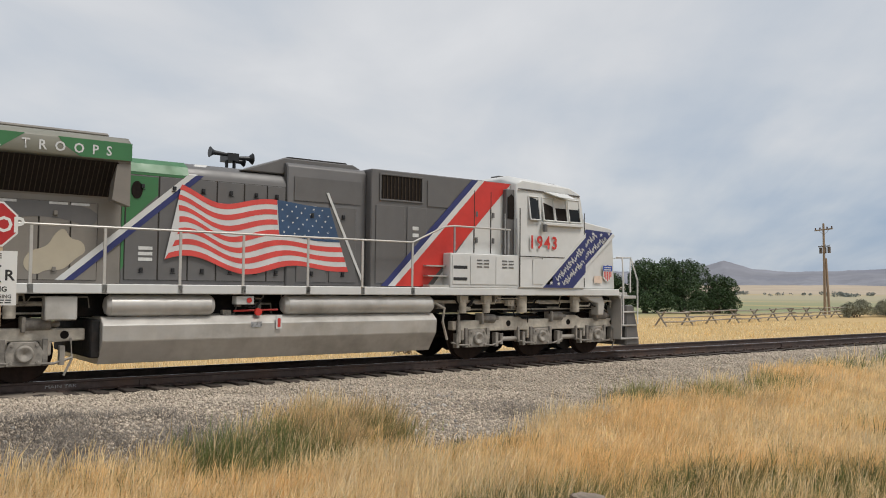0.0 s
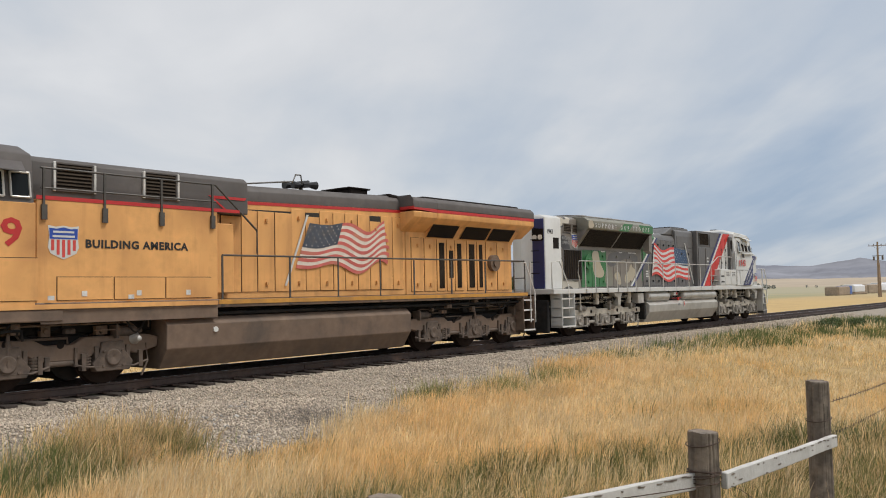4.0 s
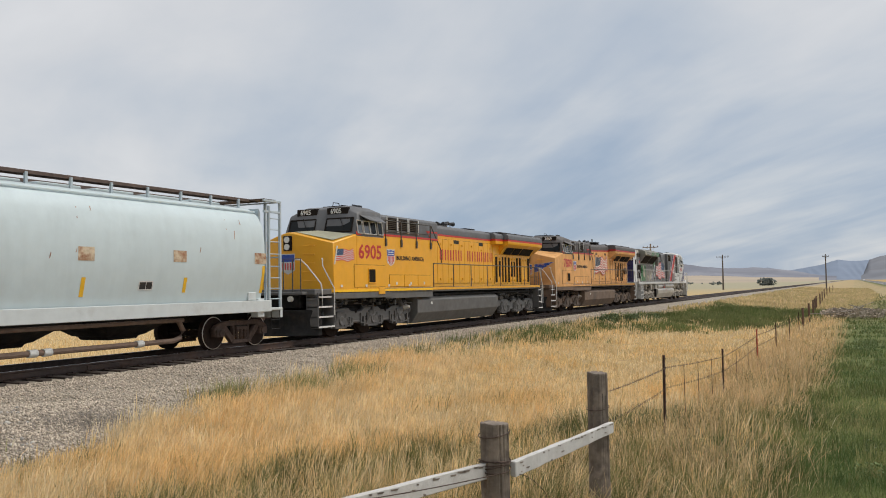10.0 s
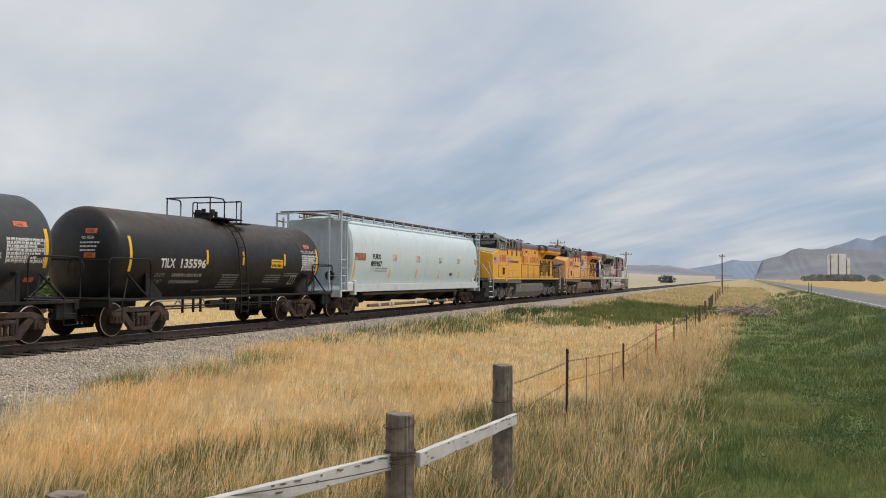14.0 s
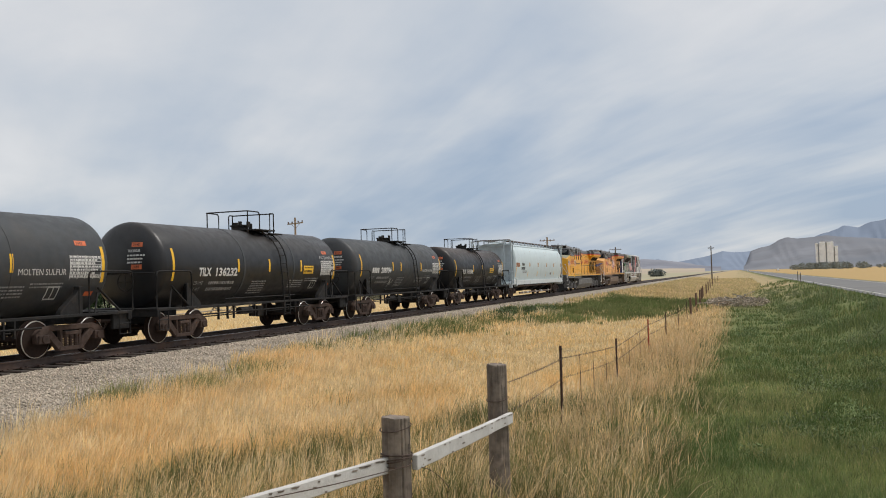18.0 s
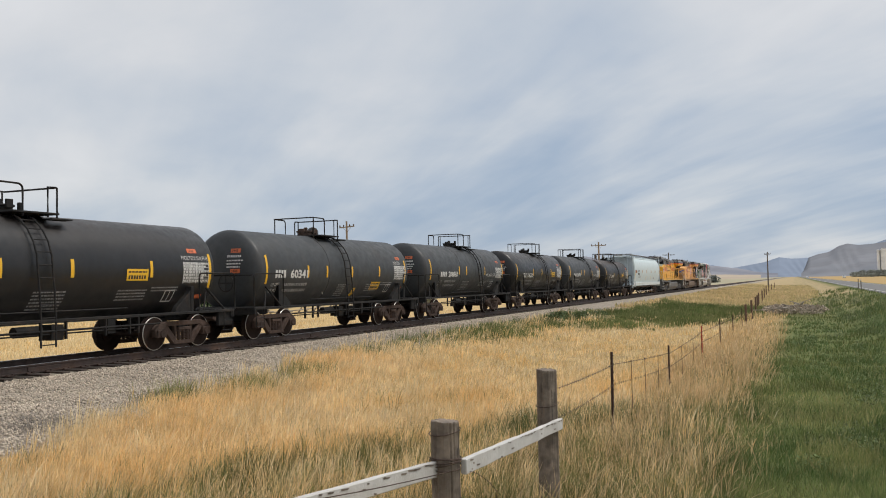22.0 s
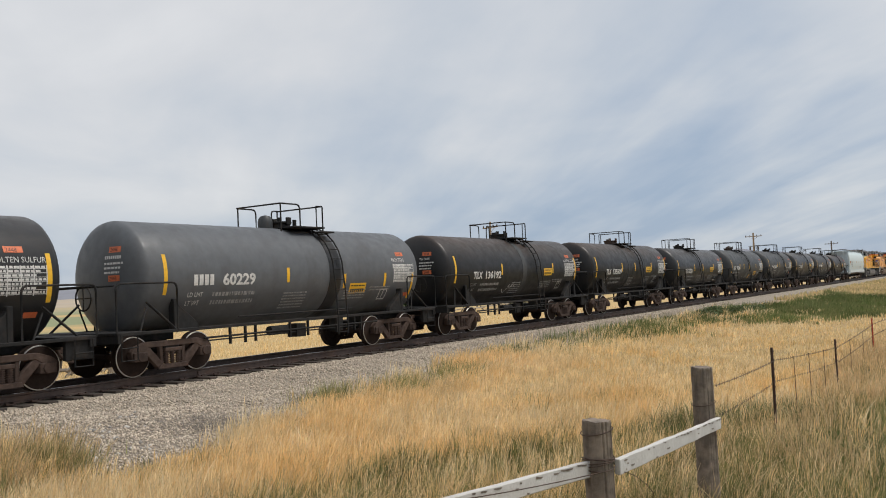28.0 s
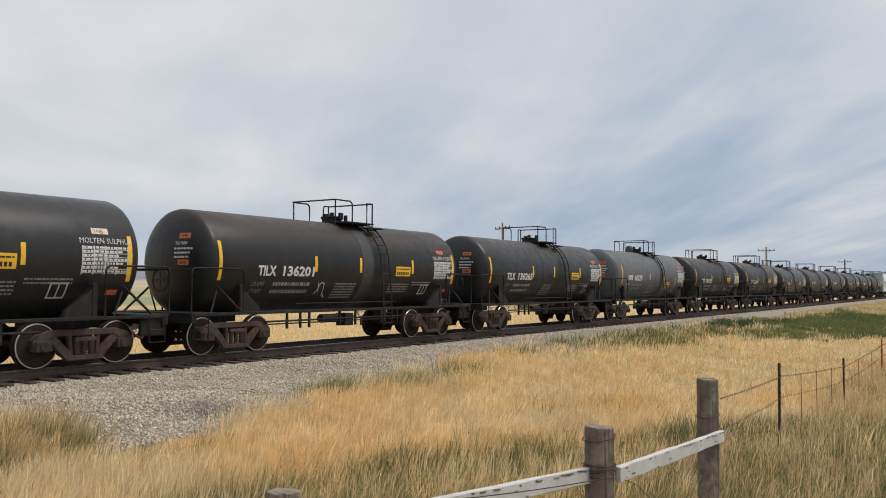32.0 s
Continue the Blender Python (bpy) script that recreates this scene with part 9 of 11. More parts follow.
white_van = far_vehicle("white high-roofed car coming along beyond the highway", 640, -30.7, 2.0)

# ---- power poles ----
M_pole = material("tan_weathered_pole", (0.29, 0.215, 0.15), 0.85, vary=0.2, scale=5, dirt=(0.16, 0.12, 0.09), dirt_amount=0.3, dirt_scale=1.5, bump=0.5, bump_scale=20)
M_poled = material("dark_weathered_pole", (0.13, 0.105, 0.085), 0.85, vary=0.2, scale=5)
M_glassi = material("brown_insulator", (0.10, 0.06, 0.045), 0.3)


def power_pole(x, y, h, label, lean=0.0, arm=2.4, mat=None, stub=False, boxes=False, turn=0.0, r=0.16):
    mat = mat or M_pole
    z0 = float(ground_z(x, y)) - 0.1
    ob = thing("power_pole", label, "power pole", pose(x, y, z0, 0, lean, turn), "power poles behind the track")
    part("pole", Mesh().cyl((0, 0, 0), (0, 0, h), r, 12, r * 0.65), mat, ob)
    if stub:
        part("stub_pole", Mesh().cyl((0.45, -0.1, 0), (0.18, -0.05, h * 0.62), r * 0.9, 12, r * 0.7), mat, ob)
    if arm:
        part("crossarm", Mesh().box(-0.05, 0.05, -arm / 2, arm / 2, h - 0.75, h - 0.62), mat, ob)
        part("arm_brace", Mesh().tube([(0.05, -arm * 0.28, h - 0.72), (0.05, 0, h - 1.3), (0.05, arm * 0.28, h - 0.72)], 0.02, 5), M_poled, ob)
        for k in (-0.46, -0.2, 0.2, 0.46):
            part("insulator", once("insul", lambda: Mesh().cyl((0, 0, 0), (0, 0, 0.22), 0.06, 8).cyl((0, 0, 0.08), (0, 0, 0.14), 0.1, 8), M_glassi), None, ob).matrix_basis = pose(0, k * arm, h - 0.62)
    if boxes:
        part("second_arm", Mesh().box(-0.05, 0.05, -1.0, 1.0, h - 2.55, h - 2.45), M_poled, ob)
        for k in (-0.75, 0.0, 0.75):
            part("fuse_box", once("fuse", lambda: Mesh().cyl((0, 0, -0.55), (0, 0, 0.1), 0.16, 10).tube([(0, 0, 0.1), (0.1, 0, 0.4)], 0.02, 5), M_poled), None, ob).matrix_basis = pose(0.12, k, h - 2.7)
    return ob


power_pole(88.6, 48.8, 10.0, "tan power pole with crossarm and stub pole", -0.5, 3.2, stub=True, boxes=True, turn=-28)
power_pole(165.3, 35.4, 9.9, "tall power pole with crossarm and stub pole", 1.0, 3.2, stub=True, boxes=True, turn=-12, r=0.22)
power_pole(247.2, 33.0, 9.9, "distant brown power pole with crossarm", 0.0, 3.4, M_poled, turn=-8, r=0.25)
power_pole(119.0, 52.0, 4.8, "thin grey pole in the field", 0.0, 0, M_poled, r=0.1)
power_pole(249.9, 6.9, 9.7, "slim dark line pole beside the track", 0.0, 1.6, M_poled, turn=0, r=0.2)

# ---- pole rail fence behind the track ----
M_log = material("grey_weathered_log", (0.30, 0.265, 0.22), 0.9, vary=0.25, scale=5, dirt=(0.15, 0.125, 0.10), dirt_amount=0.35, dirt_scale=2, bump=0.6, bump_scale=14, random_=0.2)
fence = thing("pole_fence", "grey weathered pole rail fence on crossed legs", "fence")
f0, f1 = Vector((46.0, 36.8)), Vector((83.0, 43.3))
dirf = (f1 - f0).normalized()
nf = 10
for k in range(nf + 1):
    p = f0.lerp(f1, k / nf)
    z = float(ground_z(p.x, p.y))
    nrm = Vector((-dirf.y, dirf.x))
    for s in (-1, 1):
        part("crossed_leg", Mesh().tube([(p.x + nrm.x * 0.55 * s + dirf.x * 0.08 * s, p.y + nrm.y * 0.55 * s, z - 0.05), (p.x - nrm.x * 0.25 * s + dirf.x * 0.08 * s, p.y - nrm.y * 0.25 * s, z + 1.05)], 0.06, 6), M_log, fence)
    if k < nf:
        q = f0.lerp(f1, (k + 1) / nf)
        for o, h in ((0.0, 0.95), (-0.28, 0.62), (-0.38, 0.33)):
            part("rail_pole", Mesh().tube([(p.x + nrm.x * o - dirf.x * 0.3, p.y + nrm.y * o, z + h), (q.x + nrm.x * o + dirf.x * 0.3, q.y + nrm.y * o, z + h + 0.06 * ((k % 3) - 1))], 0.05, 6), M_log, fence)

# dead wood, a post and a feed tub behind the track
snag = thing("dead_tree", "tangled grey dead wood behind the track", "dead wood", pose(17.6, 25.2, float(ground_z(17.6, 25.2))))
rnd = random.Random(31)
for k in range(16):
    a = rnd.uniform(0, 6.28)
    p0 = Vector((rnd.uniform(-0.7, 0.7), rnd.uniform(-0.5, 0.5), rnd.uniform(0, 0.35)))
    p1 = p0 + Vector((math.cos(a), math.sin(a) * 0.5, rnd.uniform(0.0, 0.9))) * rnd.uniform(0.5, 1.0)
    p1.z = max(p1.z, 0.05)
    part("branch", Mesh().tube([p0, p0.lerp(p1, 0.5) + Vector((0.05, 0, 0.08)), p1], rnd.uniform(0.04, 0.09), 6), M_log, snag)
tub = thing("tub", "black plastic tub standing in dry grass", "tub", pose(18.0, 27.8, float(ground_z(18, 27.8))))
part("body", Mesh().loft([[(r * math.cos(t), r * math.sin(t), z) for t in (2 * math.pi * k / 20 for k in range(20))] for r, z in ((0.34, 0), (0.42, 0.7), (0.45, 0.72), (0.45, 0.78), (0.40, 0.78), (0.32, 0.1))]), M_ink, tub)
opost = thing("fence_post", "thick grey wooden post behind the track", "fence post", pose(17.5, 23.7, float(ground_z(17.5, 23.7)) - 0.1))
part("post", Mesh().cyl((0, 0, 0), (0, 0, 1.15), 0.11, 12, 0.10), M_log, opost, bevel=0.01)

# ---- wire fence with two board rails, near the camera ----
M_wood = material("grey_cracked_post_wood", (0.225, 0.180, 0.140), 0.92, vary=0.4, scale=11, dirt=(0.06, 0.047, 0.038), dirt_amount=0.45, dirt_scale=5.0, streak=0.85, bump=0.9, bump_scale=26)
M_rustwood = material("reddish_brown_post_wood", (0.14, 0.085, 0.06), 0.9, vary=0.3, scale=7, dirt=(0.07, 0.05, 0.04), dirt_amount=0.3)
M_board2 = material("peeling_white_board_paint", (0.56, 0.54, 0.51), 0.8, vary=0.12, scale=9, dirt=(0.20, 0.165, 0.135), dirt_amount=0.34, dirt_scale=4.5, streak=0.25, bump=0.6, bump_scale=30)
M_wire = material("rusty_barbed_wire", (0.085, 0.055, 0.042), 0.7, 0.4, vary=0.3, scale=20)
M_tpost = material("dark_rusty_steel_post", (0.065, 0.036, 0.028), 0.75, 0.2, vary=0.3, scale=12, dirt=(0.13, 0.06, 0.035), dirt_amount=0.35, dirt_scale=5)
M_tred = material("red_painted_steel_post", (0.42, 0.06, 0.025), 0.6, vary=0.2, scale=10)


def wood_post(x, y, top, r, lean, label, seed):
    z0 = -0.9
    ob = thing("fence_post", label, "fence post", pose(x, y, z0, 0, lean, 0), "fence posts by the verge")
    rn = np.random.RandomState(seed)
    n = 56
    out = [1 + 0.03 * math.sin(0.5 * t + seed) + 0.022 * rn.uniform(-1, 1) for t in range(n)]
    deep = rn.choice(n, 13, replace=False)
    start = rn.uniform(0.15, 0.8, 13)
    rings = []
    h = top - z0
    for z, k in ((0, 1.05), (h * 0.3, 1.02), (h * 0.5, 1.0), (h * 0.62, 1.0), (h * 0.75, 0.99), (h * 0.88, 0.985), (h - 0.015, 0.98), (h, 0.955)):
        row = []
        for i in range(n):
            g = out[i] + 0.008 * rn.uniform(-1, 1)
            for j, s in zip(deep, start):
                if i == j and z > h * s:
                    g -= 0.10 * min(1, (z / h - s) * 4)
            a = 2 * math.pi * i / n
            row.append((r * k * g * math.cos(a), r * k * g * math.sin(a), z + (0.004 * rn.uniform(-1, 1) + 0.05 * r * math.cos(a + seed) if z == h else 0)))
        rings.append(row)
    part("post", Mesh().loft(rings), M_wood, ob, smooth=False)
    for k in range(7):
        a = radians(180 + rn.uniform(20, 150))
        z1 = h - rn.uniform(0.0, 0.25)
        l = rn.uniform(0.15, 0.5)
        p = lambda z, w: (1.004 * r * math.cos(a + w), 1.004 * r * math.sin(a + w), z)
        part("crack", Mesh().add([p(z1, -0.03), p(z1, 0.03), p(z1 - l, 0.01), p(z1 - l, -0.01)], [(0, 1, 2, 3)]), M_seam, ob)
    return ob, h


def wire_wrap(ob, z, r, turns, seed):
    rn = random.Random(seed)
    pts = []
    for k in range(turns * 16 + 1):
        t = k / 16 * 2 * math.pi
        pts.append(((r + 0.012) * math.cos(t), (r + 0.012) * math.sin(t), z + 0.03 * k / 16 + 0.012 * math.sin(t * 1.3 + seed)))
    pts += [(r + 0.02, -0.03, z + 0.03 * turns + 0.006), (r + 0.035, -0.05, z + 0.03 * turns - 0.012)]
    part("wire_wrap", Mesh().tube(pts, 0.004, 5), M_wire, ob, "rusty wire wrapped round the post")


posts = [(3.03, 2.86, 0.64, 0.085, 0.0), (5.55, 2.30, 0.655, 0.100, -0.6), (8.19, 2.30, 0.745, 0.098, -0.4)]
for k, (x, y, top, r, lean) in enumerate(posts):
    ob, h = wood_post(x, y, top, r, lean, ("weathered grey post with a board rail", "cracked grey wooden post wrapped in rusty wire", "tall cracked grey wooden post with wire")[k], 3 + k)
    if k == 1:
        wire_wrap(ob, h - 0.09, r, 1, k)
        wire_wrap(ob, h - 0.335, r, 3, k + 5)
        wire_wrap(ob, h - 0.30, r, 2, k + 8)
    else:
        wire_wrap(ob, h - 0.36, r, 1 if k == 2 else 2, k + 5)


def board(name, a, b, w, t, label, seed):
    a, b = Vector(a), Vector(b)
    d = (b - a).normalized()
    side_ = Vector((-d.y, d.x, 0)).normalized()
    rn = random.Random(seed)
    rings = []
    for k in range(13):
        p = a.lerp(b, k / 12)
        q = lambda s, z: p + side_ * s * t / 2 + Vector((0, 0, z + rn.uniform(-0.004, 0.004)))
        rings.append([q(-1, -w), q(1, -w), q(1, 0), q(-1, 0)])
    ob = thing(name, label, "fence rail")
    part("plank", Mesh().loft(rings), M_board2, ob, bevel=0.006, smooth=False)
    for k in range(30):
        u = rn.uniform(0.02, 0.98)
        p = a.lerp(b, u)
        l = rn.uniform(0.02, 0.09)
        z = -rn.uniform(0.0, 0.016) if k % 4 else -rn.uniform(0.03, w - 0.015)
        o = side_ * (-t / 2 - 0.003)
        part("peeled_patch", Mesh().add([p + o + Vector((0, 0, z)), p + o + d * l + Vector((0, 0, z - 0.004)), p + o + d * l * 0.8 + Vector((0, 0, z - 0.014)), p + o + d * 0.1 * l + Vector((0, 0, z - 0.011))], [(0, 1, 2, 3)]), M_wood, ob)
    return ob


board("fence_board", (5.60, 2.19, 0.385), (8.22, 2.18, 0.268), 0.108, 0.045, "weathered board rail with peeling white paint", 1)
board("fence_board", (3.0, 2.76, 0.50), (5.50, 2.34, 0.385), 0.11, 0.045, "weathered white board rail between two posts", 2)


def steel_post(x, y, top, mat, label):
    z0 = float(ground_z(x, y)) - 0.1
    ob = thing("steel_post", label, "fence post", pose(x, y, z0, 0, 1.5, 0), "fence posts by the verge")
    h = top - z0
    part("post", Mesh().box(-0.022, 0.022, -0.004, 0.004, 0, h).box(-0.004, 0.004, 0.0, 0.03, 0, h), mat, ob)
    for k in range(8):
        part("stud", once("stud|" + mat.name, lambda: Mesh().box(-0.012, 0.012, -0.014, 0, 0, 0.02), mat), None, ob).matrix_basis = pose(0, 0, h - 0.06 - k * 0.12)
    return ob


tp = [(12.15, 2.45, 0.59), (18.0, 2.45, 0.25), (26.2, 2.6, 0.21), (32.7, 2.6, 0.10), (39.6, 2.6, -0.02), (46.5, 2.6, 0.0)]
for k, (x, y, z) in enumerate(tp):
    steel_post(x, y, z, M_tred if k == 2 else M_tpost, "red-painted steel fence post" if k == 2 else "dark rusty steel fence post")
farposts = [(52, 2.7, 0.05), (59, 2.7, 0.12), (70, 2.9, 0.1), (76, 3.0, 0.1), (84, 3.2, 0.15), (96, 3.3, 0.2), (112, 3.6, 0.2), (130, 3.9, 0.3), (150, 4.1, 0.3), (175, 4.3, 0.3), (205, 4.4, 0.3)]
for x, y, z in farposts:
    fp = thing("fence_post", "short dark wooden post far along the fence", "fence post", pose(x, y, -1.2), "fence posts by the verge")
    part("post", once(f"farpost|{z}", lambda: Mesh().cyl((0, 0, 0), (0, 0, z + 1.2), 0.065, 8), M_rustwood), None, fp)


def strand(name, pts, sag, barbs, label, r=0.0035):
    path = []
    for (x0, y0, z0), (x1, y1, z1) in zip(pts, pts[1:]):
        n = 10
        for k in range(n):
            u = k / n
            path.append((x0 + (x1 - x0) * u, y0 + (y1 - y0) * u, z0 + (z1 - z0) * u - sag * 4 * u * (1 - u)))
    path.append(pts[-1])
    ob = thing(name, label, "fence wire")
    part("wire", Mesh().tube(path, r, 5), M_wire, ob)
    M = Mesh()
    if barbs:
        for (x0, y0, z0), (x1, y1, z1) in zip(path, path[1:]):
            L = math.dist((x0, y0, z0), (x1, y1, z1))
            for k in range(int(L / 0.13)):
                u = (k + 0.5) / max(1, int(L / 0.13))
                c = Vector((x0 + (x1 - x0) * u, y0 + (y1 - y0) * u, z0 + (z1 - z0) * u))
                M.tube([c + Vector((0.012, 0, 0.016)), c - Vector((0.012, 0, 0.016))], 0.0025, 4)
        tagged(part("barb_run", M, M_wire, ob), kind="stuff")
    return ob


strand("barbed_wire", [(8.25, 2.2, 0.56), (12.15, 2.42, 0.42), (18.0, 2.42, 0.10), (26.2, 2.57, 0.05), (32.7, 2.57, -0.05), (39.6, 2.57, -0.2), (46.5, 2.57, -0.2)], 0.015, True, "rusty barbed wire strung between steel posts")
strand("barbed_wire", [(8.2, 2.2, 0.27), (12.15, 2.42, 0.14), (18.0, 2.42, -0.18), (26.2, 2.57, -0.25), (32.7, 2.57, -0.35)], 0.02, True, "lower rusty barbed wire on the fence", 0.0016)
strand("barbed_wire", [(5.6, 2.18, 0.30), (6.05, 2.1, 0.06), (6.3, 2.2, -0.15)], -0.04, True, "loose end of rusty barbed wire", 0.0026)
strand("barbed_wire", [(3.1, 2.78, 0.55), (5.45, 2.22, 0.33)], 0.03, False, "slack rusty wire along the board")
for x in (13.6, 14.9, 16.4, 20.0, 22.3, 24.3):
    zb = np.interp(x, [12.15, 18, 26.2], [0.42, 0.10, 0.05])
    strand("wire_stay", [(x, 2.44, zb), (x + 0.02, 2.44, zb - 0.75)], 0.0, False, "twisted wire stay hung on the fence", 0.005)

# ---- crossing sign ----
M_signred = material("red_stop_sign_face", (0.42, 0.018, 0.020), 0.4, vary=0.08, scale=6)
M_signwhite = material("white_sign_face", (0.70, 0.70, 0.68), 0.45, vary=0.05, scale=6)
M_newpost = material("pale_new_post_wood", (0.52, 0.38, 0.24), 0.8, vary=0.15, scale=5, streak=0.3, dirt=(0.36, 0.25, 0.15), bump=0.4, bump_scale=20)
sx, sy = 1.80, 11.34
sign = thing("crossing_sign", "red stop sign and white crossing plate on a post", "sign", pose(sx, sy, float(ground_z(sx, sy)) - 0.1, 0, 0, -8))
z0 = float(ground_z(sx, sy)) - 0.1
part("post", Mesh().box(-0.05, 0.115, -0.05, 0.05, 0, 2.75 - z0 - 0.25), M_newpost, sign, bevel=0.006)
oc = lambda r: [(r * math.cos(radians(22.5 + 45 * k)), 2.35 - z0 + r * math.sin(radians(22.5 + 45 * k))) for k in range(8)]
face = part("stop_face", Mesh().prism(oc(0.292), -0.060, -0.056), M_signwhite, sign, smooth=False)
part("red_octagon", Mesh().prism(oc(0.268), -0.063, -0.060), M_signred, face, smooth=False)
me = text_mesh("STOP", 0.19, 0.92, 0.006).copy()
me.materials.clear()
me.transform(Matrix.Translation((-0.235, -0.065, 2.26 - z0)))
part("stop_letters", me, M_signwhite, face)
plate = part("crossing_plate", Mesh().prism(rect(-0.265, 0.275, 1.38 - z0, 2.03 - z0), -0.060, -0.055), M_signwhite, sign, smooth=False)
for body, size, x, z, b in (("PRIVATE", 0.062, -0.21, 1.94, 0.002), ("R", 0.13, -0.22, 1.68, 0.004), ("R", 0.13, 0.14, 1.68, 0.004), ("CROSSING", 0.062, -0.235, 1.545, 0.002), ("NO TRESPASSING", 0.045, -0.24, 1.465, 0.001)):
    me = text_mesh(body, size, 1.0 if size > 0.05 else 0.95, b).copy()
    me.materials.clear()
    me.transform(Matrix.Translation((x, -0.062, z - z0)))
    part("plate_letters", me, M_ink, plate)
part("crossbuck", Mesh().prism([(-0.10, 1.66 - z0), (-0.06, 1.63 - z0), (0.11, 1.85 - z0), (0.07, 1.88 - z0)], -0.064, -0.060).prism([(0.11, 1.66 - z0), (0.07, 1.63 - z0), (-0.10, 1.85 - z0), (-0.06, 1.88 - z0)], -0.066, -0.0605), M_ink, plate, smooth=False)
part("small_print", bars(bars(Mesh(), -0.2, 0.22, 0, 0.014, 3, 0.015), -0.2, 0.22, -0.03, 0.014, 4, 0.015), M_ink, plate).matrix_basis = pose(0, -0.0625, 1.435 - z0)

# slim posts along the near edge of the highway
for x, y, h in ((119.0, -7.6, 1.35), (135.5, -8.3, 1.5)):
    dp = thing("roadside_post", "slim grey roadside post beside the highway", "roadside post", pose(x, y, float(ground_z(x, y)) - 0.02), "posts by the highway")
    part("post", once(f"delin|{h}", lambda: Mesh().box(-0.05, 0.05, -0.05, 0.05, 0, h), M_poled, 0.01), None, dp)
    part("cap", once(f"delincap|{h}", lambda: Mesh().box(-0.06, 0.06, -0.06, 0.06, h, h + 0.08), M_metalroof), None, dp)


# ---- ties, stones and grass ----
def tie_mesh():
    return Mesh().box(-0.115, 0.115, -1.3, 1.3, -0.36, -0.185)


_tie = mesh_of("tie", tie_mesh(), 0.012)
_tie.materials.append(M_tie)
rt = random.Random(77)
for k in range(240):
    ob = part("tie", _tie, None, track)
    ob.matrix_basis = pose(-6 + k * 0.51 + rt.uniform(-0.03, 0.03), TRACK_Y + rt.uniform(-0.07, 0.07), rt.uniform(-0.02, 0.012), 0, 0, rt.uniform(-1.5, 1.5))
far = Mesh()
for k in range(500):
    x = -6 + (240 + k) * 0.51
    far.box(x - 0.115, x + 0.115, TRACK_Y - 1.3, TRACK_Y + 1.3, -0.36, -0.185)
tagged(part("far_ties", far, M_tie, track, smooth=False), kind="stuff")
tplate = mesh_of("tie_plate", Mesh().box(-0.10, 0.10, -0.17, 0.17, -0.188, -0.172).box(-0.09, -0.06, -0.13, -0.09, -0.172, -0.15).box(0.06, 0.09, -0.13, -0.09, -0.172, -0.15), 0.0)
tplate.materials.append(M_rail)
for k in range(110):
    part("tie_plate", tplate, None, track).matrix_basis = pose(-2 + k * 0.51, TRACK_Y - 0.76, 0)
for x in (14.3, 26.1, 5.4, 37.9):
    part("joint_bar", once("joint", lambda: Mesh().box(-0.46, 0.46, -0.035, -0.012, -0.14, -0.055).box(-0.46, 0.46, -0.05, -0.02, -0.155, -0.135), M_rail, 0.004), None, track).matrix_basis = pose(x, TRACK_Y - 0.76, 0)
wordsm = text_mesh("MAIN TRK", 0.055, 1.5).copy()
wordsm.materials.clear()
wordsm.transform(Matrix.Translation((3.35, TRACK_Y - 0.776, -0.125)))
part("rail_marking", wordsm, M_faint, track)


def quads_object(name, V, F, mat, label, category):
    me = bpy.data.meshes.new(name)
    n, k = len(F), F.shape[1]
    me.vertices.add(len(V))
    me.vertices.foreach_set("co", V.astype(np.float32).ravel())
    me.loops.add(n * k)
    me.loops.foreach_set("vertex_index", F.astype(np.int32).ravel())
    me.polygons.add(n)
    me.polygons.foreach_set("loop_start", np.arange(0, n * k, k, dtype=np.int32))
    me.update(calc_edges=True)
    me.materials.append(mat)
    return tagged(new(name, me), label, category, kind="stuff")


def stones(name, count, xr, yr, size, mat, label, seed, keep=None):
    """Crushed rock: squashed, turned octahedra strewn on the ballast."""
    r = np.random.RandomState(seed)
    u = r.uniform(0, 1, count)
    x = xr[0] + (xr[1] - xr[0]) * u ** 1.25
    y = r.uniform(yr[0], yr[1], count)
    if keep is not None:
        m = keep(x, y, r)
        x, y = x[m], y[m]
    n = len(x)
    z = np.maximum(ballast_z(x, y), ground_z(x, y))
    s = size * r.uniform(0.5, 1.5, (n, 1))
    base = np.array([(1, 0, 0), (0, 1, 0), (-1, 0, 0), (0, -1, 0), (0, 0, 0.75), (0, 0, -0.75)], float)
    P = base[None] * (1 + r.uniform(-0.35, 0.35, (n, 6, 1))) * s[:, None]
    a, b = r.uniform(0, 6.28, n), r.normal(0, 0.5, n)
    ca, sa, cb, sb = np.cos(a), np.sin(a), np.cos(b), np.sin(b)
    R = np.zeros((n, 3, 3))
    R[:, 0] = np.stack([ca * cb, -sa, ca * sb], -1)
    R[:, 1] = np.stack([sa * cb, ca, sa * sb], -1)
    R[:, 2] = np.stack([-sb, 0 * ca, cb], -1)
    V = np.einsum("nij,nkj->nki", R, P) + np.stack([x, y, z + s[:, 0] * 0.25], -1)[:, None]
    T = np.array([(0, 1, 4), (1, 2, 4), (2, 3, 4), (3, 0, 4), (1, 0, 5), (2, 1, 5), (3, 2, 5), (0, 3, 5)])
    F = (np.arange(n)[:, None, None] * 6 + T[None]).reshape(-1, 3)
    return quads_object(name, V.reshape(-1, 3), F, mat, label, "stones")


